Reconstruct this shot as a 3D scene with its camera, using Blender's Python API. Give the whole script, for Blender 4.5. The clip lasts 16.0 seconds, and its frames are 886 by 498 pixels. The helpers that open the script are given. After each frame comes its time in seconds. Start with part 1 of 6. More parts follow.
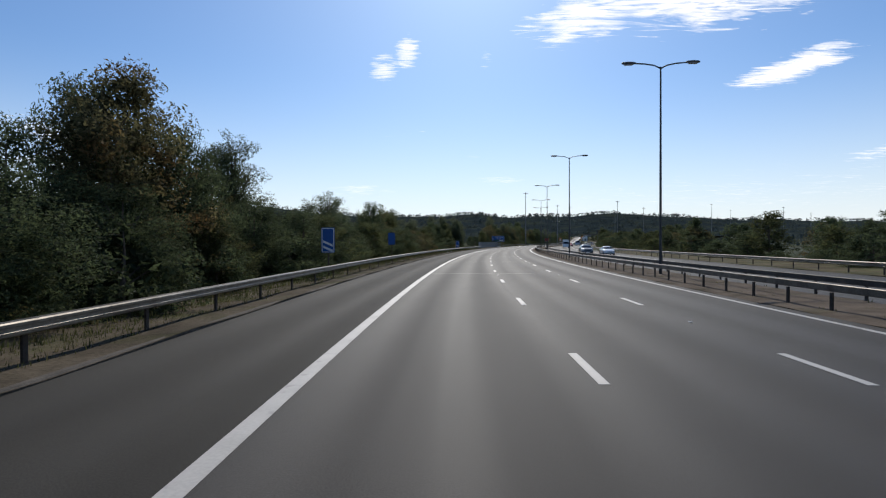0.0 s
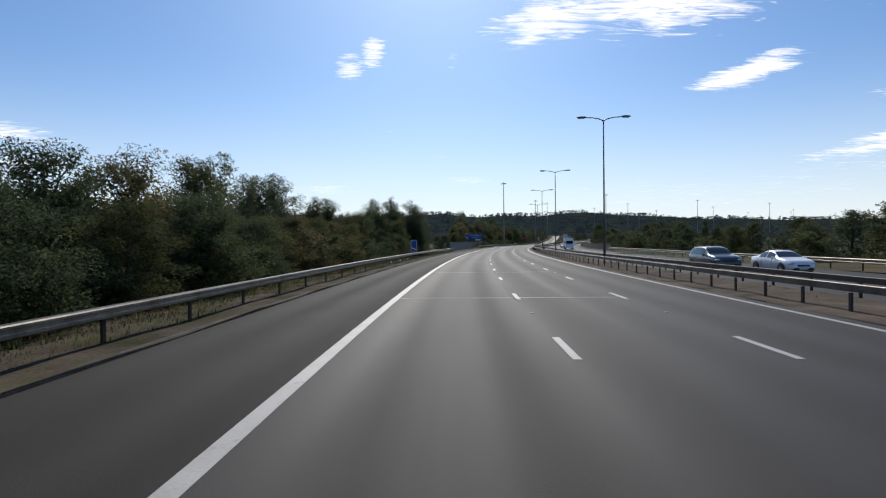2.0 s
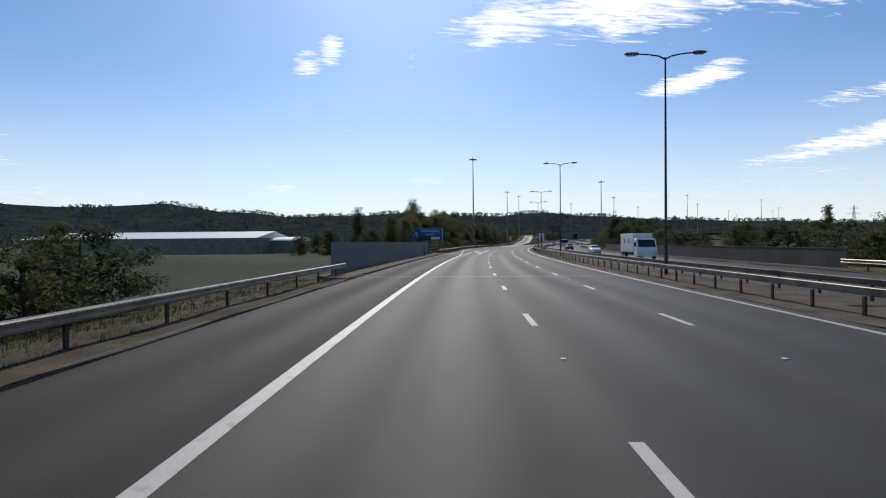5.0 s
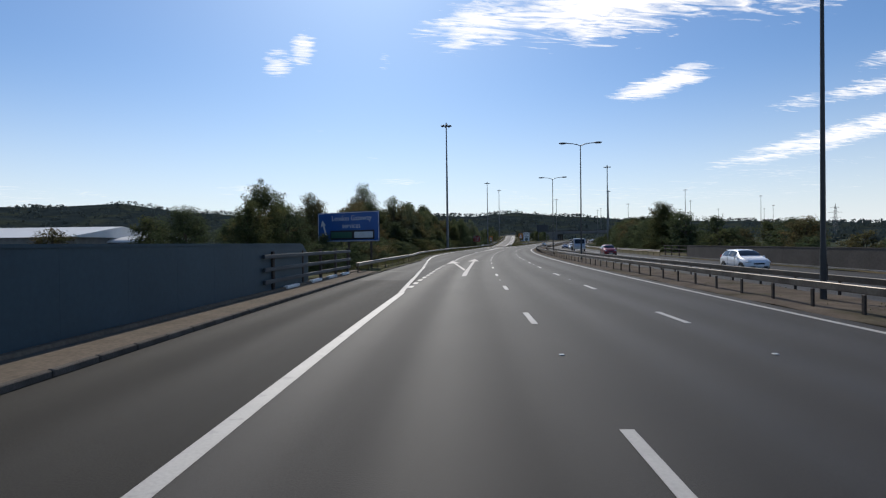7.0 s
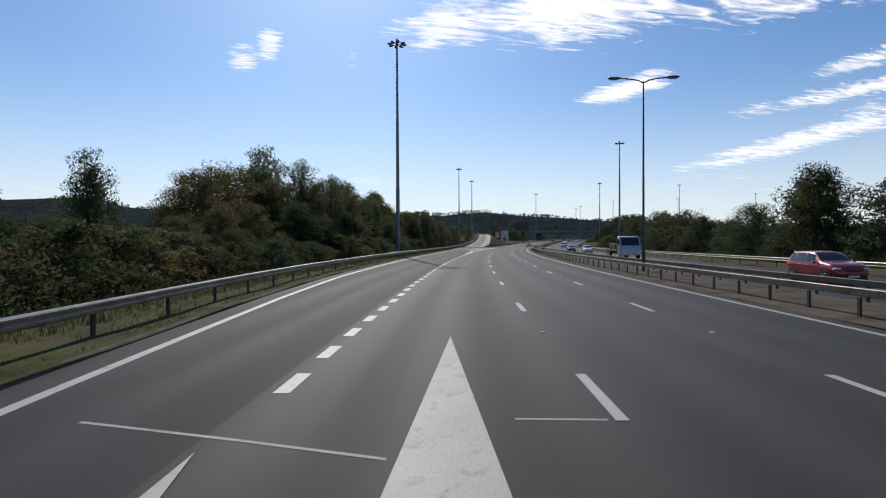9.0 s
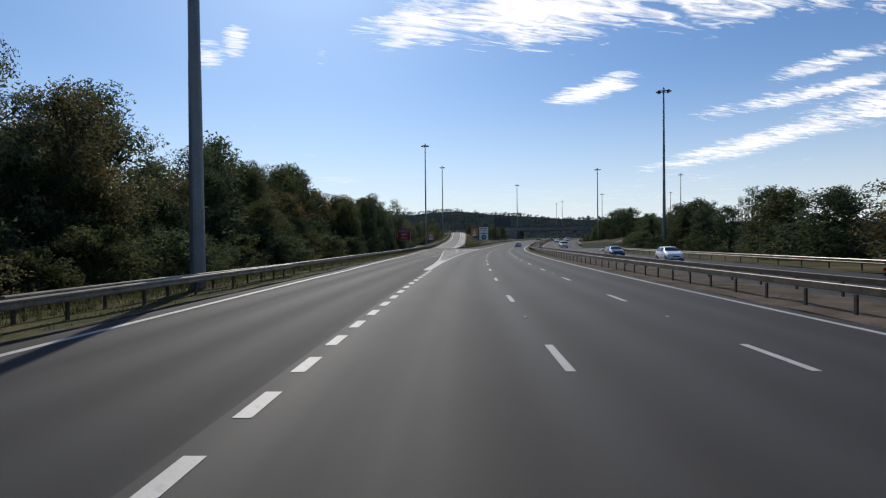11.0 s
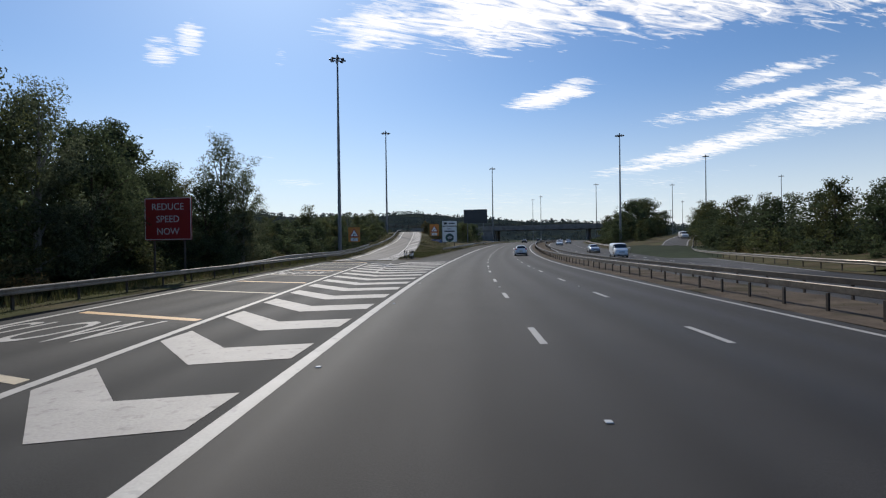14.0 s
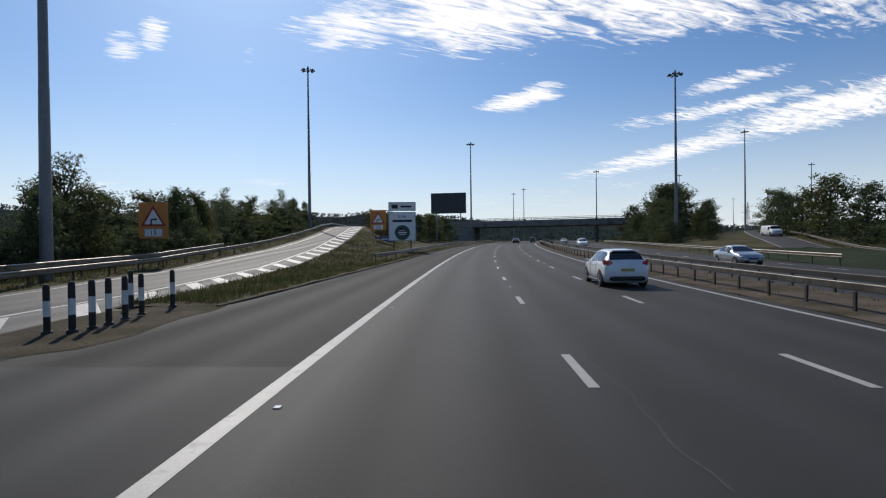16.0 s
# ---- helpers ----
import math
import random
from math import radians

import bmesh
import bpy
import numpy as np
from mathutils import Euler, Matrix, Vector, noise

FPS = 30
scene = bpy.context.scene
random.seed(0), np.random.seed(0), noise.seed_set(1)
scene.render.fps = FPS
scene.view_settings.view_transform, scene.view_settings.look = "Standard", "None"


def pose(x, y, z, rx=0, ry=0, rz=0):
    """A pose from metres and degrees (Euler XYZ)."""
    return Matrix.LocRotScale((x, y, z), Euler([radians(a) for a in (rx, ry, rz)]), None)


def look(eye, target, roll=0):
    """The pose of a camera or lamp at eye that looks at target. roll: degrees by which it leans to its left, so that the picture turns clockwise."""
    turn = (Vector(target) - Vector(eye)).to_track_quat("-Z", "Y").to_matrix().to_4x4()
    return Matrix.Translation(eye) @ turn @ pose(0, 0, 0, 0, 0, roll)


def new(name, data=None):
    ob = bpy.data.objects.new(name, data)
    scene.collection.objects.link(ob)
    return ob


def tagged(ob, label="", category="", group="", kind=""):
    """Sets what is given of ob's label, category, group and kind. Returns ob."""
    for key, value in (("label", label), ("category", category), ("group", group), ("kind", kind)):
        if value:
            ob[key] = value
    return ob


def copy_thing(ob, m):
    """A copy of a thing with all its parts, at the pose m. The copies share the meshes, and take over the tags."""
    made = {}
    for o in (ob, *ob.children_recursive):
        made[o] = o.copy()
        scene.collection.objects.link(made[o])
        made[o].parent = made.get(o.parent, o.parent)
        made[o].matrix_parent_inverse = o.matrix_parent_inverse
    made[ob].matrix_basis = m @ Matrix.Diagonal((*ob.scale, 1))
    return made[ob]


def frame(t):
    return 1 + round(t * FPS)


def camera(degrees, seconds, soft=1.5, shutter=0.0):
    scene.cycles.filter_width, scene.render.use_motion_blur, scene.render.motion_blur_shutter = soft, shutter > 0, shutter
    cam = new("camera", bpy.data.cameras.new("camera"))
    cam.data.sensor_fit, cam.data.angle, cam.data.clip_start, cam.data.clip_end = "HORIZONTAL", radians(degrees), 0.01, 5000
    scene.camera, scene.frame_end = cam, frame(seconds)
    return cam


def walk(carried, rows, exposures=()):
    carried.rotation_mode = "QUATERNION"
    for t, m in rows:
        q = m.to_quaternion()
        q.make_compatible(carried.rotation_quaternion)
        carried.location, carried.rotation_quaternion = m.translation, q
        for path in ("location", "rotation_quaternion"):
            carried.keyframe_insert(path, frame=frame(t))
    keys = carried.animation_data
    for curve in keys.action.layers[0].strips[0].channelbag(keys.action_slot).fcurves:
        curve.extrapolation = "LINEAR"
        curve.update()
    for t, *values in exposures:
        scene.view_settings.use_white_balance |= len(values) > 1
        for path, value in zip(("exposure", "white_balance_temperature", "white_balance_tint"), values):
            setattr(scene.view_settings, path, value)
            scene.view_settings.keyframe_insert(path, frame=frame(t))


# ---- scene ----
cam = camera(80.27, 16.0, soft=1.2)
# seconds, eye x, y, z, pitch, roll, yaw
ROWS = [
    (0.0, -1.981, 0.796, 1.921, -0.706, 0.250, 0.311),
    (0.5, -1.774, 13.353, 1.921, -0.577, 0.337, -0.579),
    (1.0, -1.309, 25.985, 1.921, -0.727, 0.907, -1.222),
    (1.5, -0.528, 39.358, 1.921, -0.374, 0.952, -1.870),
    (2.0, 0.566, 53.406, 1.921, -0.708, 0.619, -3.190),
    (2.5, 1.588, 64.758, 1.921, -0.749, 0.338, -4.197),
    (3.0, 2.984, 77.521, 1.921, -0.865, 0.538, -4.738),
    (3.5, 4.629, 91.525, 1.921, -0.913, 0.685, -5.506),
    (4.0, 6.266, 103.965, 1.921, -0.814, 0.359, -6.138),
    (4.5, 8.181, 117.208, 1.921, -0.765, 0.433, -6.897),
    (5.0, 10.272, 130.419, 1.921, -0.716, 0.506, -7.628),
    (5.5, 12.533, 143.596, 1.921, -0.667, 0.579, -8.330),
    (6.0, 14.961, 156.742, 1.921, -0.617, 0.653, -9.044),
    (6.5, 17.530, 169.856, 1.921, -0.568, 0.726, -9.612),
    (7.0, 20.331, 183.196, 1.921, -0.617, 0.717, -10.515),
    (7.5, 23.126, 195.779, 1.921, -0.635, 0.769, -11.222),
    (8.0, 26.134, 208.522, 1.921, -0.707, 0.610, -12.250),
    (8.5, 29.164, 220.346, 1.921, -0.611, 0.513, -13.096),
    (9.0, 32.703, 233.503, 1.921, -0.683, 0.270, -14.002),
    (9.5, 36.245, 245.847, 1.921, -0.699, 0.347, -14.963),
    (10.0, 40.002, 258.241, 1.921, -0.715, 0.425, -15.701),
    (10.5, 43.959, 270.685, 1.921, -0.732, 0.502, -16.430),
    (11.0, 48.117, 283.179, 1.921, -0.748, 0.579, -17.149),
    (11.5, 52.474, 295.719, 1.921, -0.764, 0.656, -17.860),
    (12.0, 56.992, 308.025, 1.921, -0.705, 0.605, -18.635),
    (12.5, 61.743, 320.615, 1.921, -0.660, 0.771, -19.310),
    (13.0, 66.627, 333.246, 1.921, -0.481, 0.824, -20.166),
    (13.5, 71.634, 345.595, 1.921, -0.665, 0.830, -20.677),
    (14.0, 76.547, 357.683, 1.921, -0.436, 0.715, -21.320),
    (14.5, 82.025, 370.300, 1.921, -0.519, 0.718, -22.185),
    (15.0, 87.381, 382.391, 1.921, -0.487, 0.715, -22.822),
    (15.5, 93.313, 395.212, 1.921, -0.403, 0.909, -23.650),
    (16.0, 99.893, 408.960, 1.921, -0.369, 0.650, -24.441),
]
walk(cam, [(t, pose(x, y, z, 90 + pitch, roll, yaw)) for t, x, y, z, pitch, roll, yaw in ROWS],
     [(0.0, 0.0), (4.0, 0.0), (7.0, -0.08), (9.0, -0.08), (11.5, -0.12), (13.5, -0.10), (15.0, -0.16), (16.0, -0.18)])

# ---- sky, sun, exposure ----
SUN_AZ, SUN_EL = -3.0, 40.0   # degrees: to the left of +y, above the horizon
world = bpy.data.worlds.new("sky")
scene.world = world
world.use_nodes = True
scene.view_settings.exposure = 0.0


def build_sky():
    nt = world.node_tree
    nt.nodes.clear()
    nodes, links = nt.nodes, nt.links

    def math_node(op, a, b=None, clamp=False):
        n = nodes.new("ShaderNodeMath")
        n.operation, n.use_clamp = op, clamp
        for i, v in enumerate((a, b)):
            if v is None:
                continue
            if isinstance(v, (int, float)):
                n.inputs[i].default_value = v
            else:
                links.new(v, n.inputs[i])
        return n.outputs[0]

    out = nodes.new("ShaderNodeOutputWorld")
    back = nodes.new("ShaderNodeBackground")
    sky = nodes.new("ShaderNodeTexSky")
    sky.sky_type, sky.sun_disc = "NISHITA", False
    sky.sun_elevation, sky.sun_rotation = radians(SUN_EL), radians(-SUN_AZ)
    sky.altitude, sky.air_density, sky.dust_density, sky.ozone_density = 60, 1.0, 0.7, 2.0
    co = nodes.new("ShaderNodeTexCoord")
    sep = nodes.new("ShaderNodeSeparateXYZ")
    links.new(co.outputs["Generated"], sep.inputs[0])
    x, y, z = sep.outputs
    az = math_node("MULTIPLY", math_node("ARCTAN2", x, y), 57.29578)
    el = math_node("MULTIPLY", math_node("ARCSINE", z), 57.29578)
    # a cloud deck seen in perspective: direction over height
    zz = math_node("MAXIMUM", math_node("ADD", z, 0.03), 0.02)
    com = nodes.new("ShaderNodeCombineXYZ")
    links.new(math_node("DIVIDE", x, zz), com.inputs[0])
    links.new(math_node("DIVIDE", y, zz), com.inputs[1])

    def cloud_noise(scale, detail, rough, stretch, turn, warp=0.0):
        mp = nodes.new("ShaderNodeMapping")
        mp.inputs["Scale"].default_value = stretch
        mp.inputs["Rotation"].default_value = (0, 0, radians(turn))
        links.new(com.outputs[0], mp.inputs[0])
        n = nodes.new("ShaderNodeTexNoise")
        n.inputs["Scale"].default_value = scale
        n.inputs["Detail"].default_value = detail
        n.inputs["Roughness"].default_value = rough
        n.inputs["Distortion"].default_value = warp
        links.new(mp.outputs[0], n.inputs["Vector"])
        return n.outputs["Fac"]

    big = cloud_noise(2.4, 10, 0.68, (0.8, 1.15, 1), 10, 0.5)
    ripple = cloud_noise(9.0, 6, 0.6, (0.45, 1.9, 1), -8, 1.5)
    texture = math_node("ADD", math_node("MULTIPLY", big, 0.52), math_node("MULTIPLY", ripple, 0.66))
    # where the clouds stand: azimuth, elevation, half widths, slope, density
    banks = [(15, 22.9, 6.0, 2.9, 0.1, 1.05), (29, 23.6, 12, 4.0, 0.0, 1.1), (47, 23.9, 15, 4.6, -0.06, 1.0), (66, 22.5, 14, 5.5, -0.05, 0.95),
             (33.2, 15.4, 4.8, 1.2, 0.15, 1.08), (53.5, 15.0, 4.6, 0.9, 0.12, 0.92),
             (48, 9.0, 10, 1.05, 0.19, 1.0), (62, 11.6, 11, 1.6, 0.12, 1.08), (52, 12.7, 10, 0.8, 0.08, 0.94), (42, 6.2, 10, 0.7, 0.05, 0.5),
             ]
    banks += [(-4.0, 19.8, 1.5, 1.7, 0.3, 0.97), (-6.6, 18.3, 1.9, 1.3, 0.2, 0.9), (4.4, 18.9, 0.9, 1.5, 0, 0.6), (9, 22, 2.0, 1.3, 0.2, 0.6),
             (5.7, 6.7, 3.0, 0.5, 0, 0.65), (3.2, 9.3, 1.2, 0.4, 0, 0.55), (-9.5, 5.6, 4.0, 0.8, 0, 0.6), (-5, 11.5, 3, 1.2, 0, 0.35),
             (-37, 9.8, 5, 1.1, -0.1, 0.75), (-36, 7.1, 5, 0.9, 0, 0.75), (-30, 4.5, 12, 1.2, 0, 0.5), (30, 4.6, 24, 2.2, 0, 0.45)]
    total = None
    for a0, e0, wa, we, slope, dens in banks:
        da = math_node("SUBTRACT", az, a0)
        u = math_node("DIVIDE", da, wa)
        v = math_node("DIVIDE", math_node("SUBTRACT", math_node("SUBTRACT", el, e0), math_node("MULTIPLY", da, slope)), we)
        r = math_node("ADD", math_node("MULTIPLY", u, u), math_node("MULTIPLY", v, v))
        m = math_node("MULTIPLY", math_node("SUBTRACT", 1.0, math_node("MULTIPLY", r, 0.5), clamp=True), dens)
        total = m if total is None else math_node("MAXIMUM", total, m)
    cover = math_node("SUBTRACT", math_node("ADD", math_node("MULTIPLY", total, 0.56), math_node("MULTIPLY", texture, 1.45)), 1.17)
    cover = math_node("MULTIPLY", cover, 3.6, clamp=True)
    # pale haze low over the horizon
    low = math_node("MULTIPLY", math_node("SUBTRACT", 1.0, math_node("DIVIDE", el, 19.0), clamp=True), 0.8)
    low = math_node("MULTIPLY", math_node("MULTIPLY", low, low), 1.5, clamp=True)
    tone = nodes.new("ShaderNodeMix")
    tone.data_type, tone.blend_type = "RGBA", "MULTIPLY"
    tone.inputs["Factor"].default_value = 1.0
    links.new(sky.outputs[0], tone.inputs["A"])
    tone.inputs["B"].default_value = SKY_TINT
    haze = nodes.new("ShaderNodeMix")
    haze.data_type = "RGBA"
    links.new(low, haze.inputs["Factor"])
    links.new(tone.outputs["Result"], haze.inputs["A"])
    haze.inputs["B"].default_value = HAZE
    mix = nodes.new("ShaderNodeMix")
    mix.data_type = "RGBA"
    links.new(cover, mix.inputs["Factor"])
    links.new(haze.outputs["Result"], mix.inputs["A"])
    mix.inputs["B"].default_value = CLOUD
    links.new(mix.outputs["Result"], back.inputs["Color"])
    back.inputs["Strength"].default_value = SKY_STRENGTH
    links.new(back.outputs[0], out.inputs[0])


SKY_STRENGTH = 0.10
SKY_TINT = (0.66, 0.87, 1.10, 1)
HAZE = (9.3, 9.7, 10.1, 1)
CLOUD = (12.0, 11.8, 11.8, 1)
build_sky()
sun_data = bpy.data.lights.new("sun", "SUN")
sun_data.energy, sun_data.angle, sun_data.color = 3.4, radians(0.6), (1.0, 0.93, 0.83)
sun = new("sun", sun_data)
sun_way = Vector((-math.sin(radians(SUN_AZ)) * math.cos(radians(SUN_EL)), math.cos(radians(SUN_AZ)) * math.cos(radians(SUN_EL)), math.sin(radians(SUN_EL))))
sun.matrix_basis = look(sun_way * 200, (0, 0, 0))


# ---- materials ----
def material(name, base, rough=0.6, metal=0.0, var=0.18, scale=2.0, fine=30.0, bump=0.0, spec=0.5, second=None, second_at=0.62, second_scale=1.2,
             island=0.0, random=0.0, translucent=0.0, stretch=(1, 1, 1), coords="Object", coat=0.0, fine_var=None):
    """Base colour with broad and fine variation, an optional second colour in patches, relief and per-piece variation."""
    m = bpy.data.materials.new(name)
    m.use_nodes = True
    nt = m.node_tree
    nodes, links = nt.nodes, nt.links
    bsdf = nodes["Principled BSDF"]
    bsdf.inputs["Roughness"].default_value = rough
    bsdf.inputs["Metallic"].default_value = metal
    bsdf.inputs["Specular IOR Level"].default_value = spec
    if coat:
        bsdf.inputs["Coat Weight"].default_value = coat
        bsdf.inputs["Coat Roughness"].default_value = 0.08
    co = nodes.new("ShaderNodeTexCoord")
    mp = nodes.new("ShaderNodeMapping")
    mp.inputs["Scale"].default_value = stretch
    links.new(co.outputs[coords], mp.inputs[0])

    def noise_node(s, d):
        n = nodes.new("ShaderNodeTexNoise")
        n.inputs["Scale"].default_value, n.inputs["Detail"].default_value = s, d
        links.new(mp.outputs[0], n.inputs["Vector"])
        return n.outputs["Fac"]

    def ramp(fac, lo, hi):
        r = nodes.new("ShaderNodeMapRange")
        r.inputs["From Min"].default_value, r.inputs["From Max"].default_value = 0.3, 0.7
        r.inputs["To Min"].default_value, r.inputs["To Max"].default_value = lo, hi
        links.new(fac, r.inputs["Value"])
        return r.outputs[0]

    def times(a, b):
        n = nodes.new("ShaderNodeMath")
        n.operation = "MULTIPLY"
        links.new(a, n.inputs[0])
        links.new(b, n.inputs[1])
        return n.outputs[0]

    fv = var * 0.7 if fine_var is None else fine_var
    broad, small = noise_node(scale, 4), noise_node(fine, 3)
    val = times(ramp(broad, 1 - var, 1 + var), ramp(small, 1 - fv, 1 + fv))
    if island:
        g = nodes.new("ShaderNodeNewGeometry")
        r = nodes.new("ShaderNodeMapRange")
        r.inputs["To Min"].default_value, r.inputs["To Max"].default_value = 1 - island, 1 + island
        links.new(g.outputs["Random Per Island"], r.inputs["Value"])
        val = times(val, r.outputs[0])
    if random:
        o = nodes.new("ShaderNodeObjectInfo")
        r = nodes.new("ShaderNodeMapRange")
        r.inputs["To Min"].default_value, r.inputs["To Max"].default_value = 1 - random, 1 + random
        links.new(o.outputs["Random"], r.inputs["Value"])
        val = times(val, r.outputs[0])
    col = nodes.new("ShaderNodeMix")
    col.data_type = "RGBA"
    col.inputs["A"].default_value = (*base, 1)
    col.inputs["B"].default_value = (*(second or base), 1)
    if second:
        n2 = noise_node(second_scale, 5)
        r = nodes.new("ShaderNodeMapRange")
        r.inputs["From Min"].default_value, r.inputs["From Max"].default_value = second_at - 0.07, second_at + 0.07
        links.new(n2, r.inputs["Value"])
        links.new(r.outputs[0], col.inputs["Factor"])
    else:
        col.inputs["Factor"].default_value = 0
    mul = nodes.new("ShaderNodeVectorMath")
    mul.operation = "SCALE"
    links.new(col.outputs["Result"], mul.inputs[0])
    links.new(val, mul.inputs["Scale"])
    links.new(mul.outputs[0], bsdf.inputs["Base Color"])
    if bump:
        b = nodes.new("ShaderNodeBump")
        b.inputs["Strength"].default_value, b.inputs["Distance"].default_value = bump, 0.02
        links.new(small, b.inputs["Height"])
        links.new(b.outputs[0], bsdf.inputs["Normal"])
    if translucent:
        tr = nodes.new("ShaderNodeBsdfTranslucent")
        links.new(mul.outputs[0], tr.inputs["Color"])
        mx = nodes.new("ShaderNodeMixShader")
        mx.inputs[0].default_value = translucent
        links.new(bsdf.outputs[0], mx.inputs[1])
        links.new(tr.outputs[0], mx.inputs[2])
        links.new(mx.outputs[0], nodes["Material Output"].inputs["Surface"])
    return m


def road_material(name, base, streak, rough, spec=0.3):
    """Asphalt whose UV runs (metres across, metres along): stone grain, wheel paths polished along the lanes, patches and oil."""
    m = bpy.data.materials.new(name)
    m.use_nodes = True
    nodes, links = m.node_tree.nodes, m.node_tree.links
    bsdf = nodes["Principled BSDF"]
    uv = nodes.new("ShaderNodeUVMap")

    def noise_node(scale, stretch, detail=4):
        mp = nodes.new("ShaderNodeMapping")
        mp.inputs["Scale"].default_value = stretch
        links.new(uv.outputs[0], mp.inputs[0])
        n = nodes.new("ShaderNodeTexNoise")
        n.inputs["Scale"].default_value, n.inputs["Detail"].default_value = scale, detail
        links.new(mp.outputs[0], n.inputs["Vector"])
        return n.outputs["Fac"]

    def ramp(fac, lo, hi, a=0.3, b=0.7):
        r = nodes.new("ShaderNodeMapRange")
        r.inputs["From Min"].default_value, r.inputs["From Max"].default_value = a, b
        r.inputs["To Min"].default_value, r.inputs["To Max"].default_value = lo, hi
        links.new(fac, r.inputs["Value"])
        return r.outputs[0]

    def math_node(op, a, b):
        n = nodes.new("ShaderNodeMath")
        n.operation = op
        for i, v in enumerate((a, b)):
            if isinstance(v, (int, float)):
                n.inputs[i].default_value = v
            else:
                links.new(v, n.inputs[i])
        return n.outputs[0]

    streaks = noise_node(0.8, (1, 0.012, 1), 3)
    patches = noise_node(0.12, (1, 0.25, 1), 4)
    blotch = noise_node(0.9, (1, 0.35, 1), 5)
    grain = noise_node(55, (1, 1, 1), 2)
    stones = noise_node(190, (1, 1, 1), 1)
    sep = nodes.new("ShaderNodeSeparateXYZ")
    links.new(uv.outputs[0], sep.inputs[0])
    # two wheel paths in every lane
    wave = math_node("COSINE", math_node("MULTIPLY", math_node("ADD", sep.outputs[0], 0.15), 2 * math.pi / 1.78), 0)
    val = math_node("MULTIPLY", ramp(streaks, 1 - streak, 1 + streak), ramp(patches, 0.84, 1.16))
    val = math_node("MULTIPLY", val, ramp(blotch, 0.86, 1.14))
    val = math_node("MULTIPLY", val, ramp(grain, 0.66, 1.34))
    val = math_node("MULTIPLY", val, ramp(stones, 0.62, 1.38))
    val = math_node("MULTIPLY", val, math_node("ADD", math_node("MULTIPLY", wave, 0.05), 1.0))
    sc = nodes.new("ShaderNodeVectorMath")
    sc.operation = "SCALE"
    sc.inputs[0].default_value = base
    links.new(val, sc.inputs["Scale"])
    links.new(sc.outputs[0], bsdf.inputs["Base Color"])
    links.new(math_node("ADD", math_node("MULTIPLY", wave, -0.03), ramp(streaks, rough - 0.05, rough + 0.05)), bsdf.inputs["Roughness"])
    bsdf.inputs["Specular IOR Level"].default_value = spec
    b = nodes.new("ShaderNodeBump")
    b.inputs["Strength"].default_value, b.inputs["Distance"].default_value = 0.35, 0.006
    links.new(math_node("ADD", grain, stones), b.inputs["Height"])
    links.new(b.outputs[0], bsdf.inputs["Normal"])
    return m


def plain(name, base, rough=0.4, **k):
    k.setdefault("var", 0.08)
    return material(name, base, rough, **k)


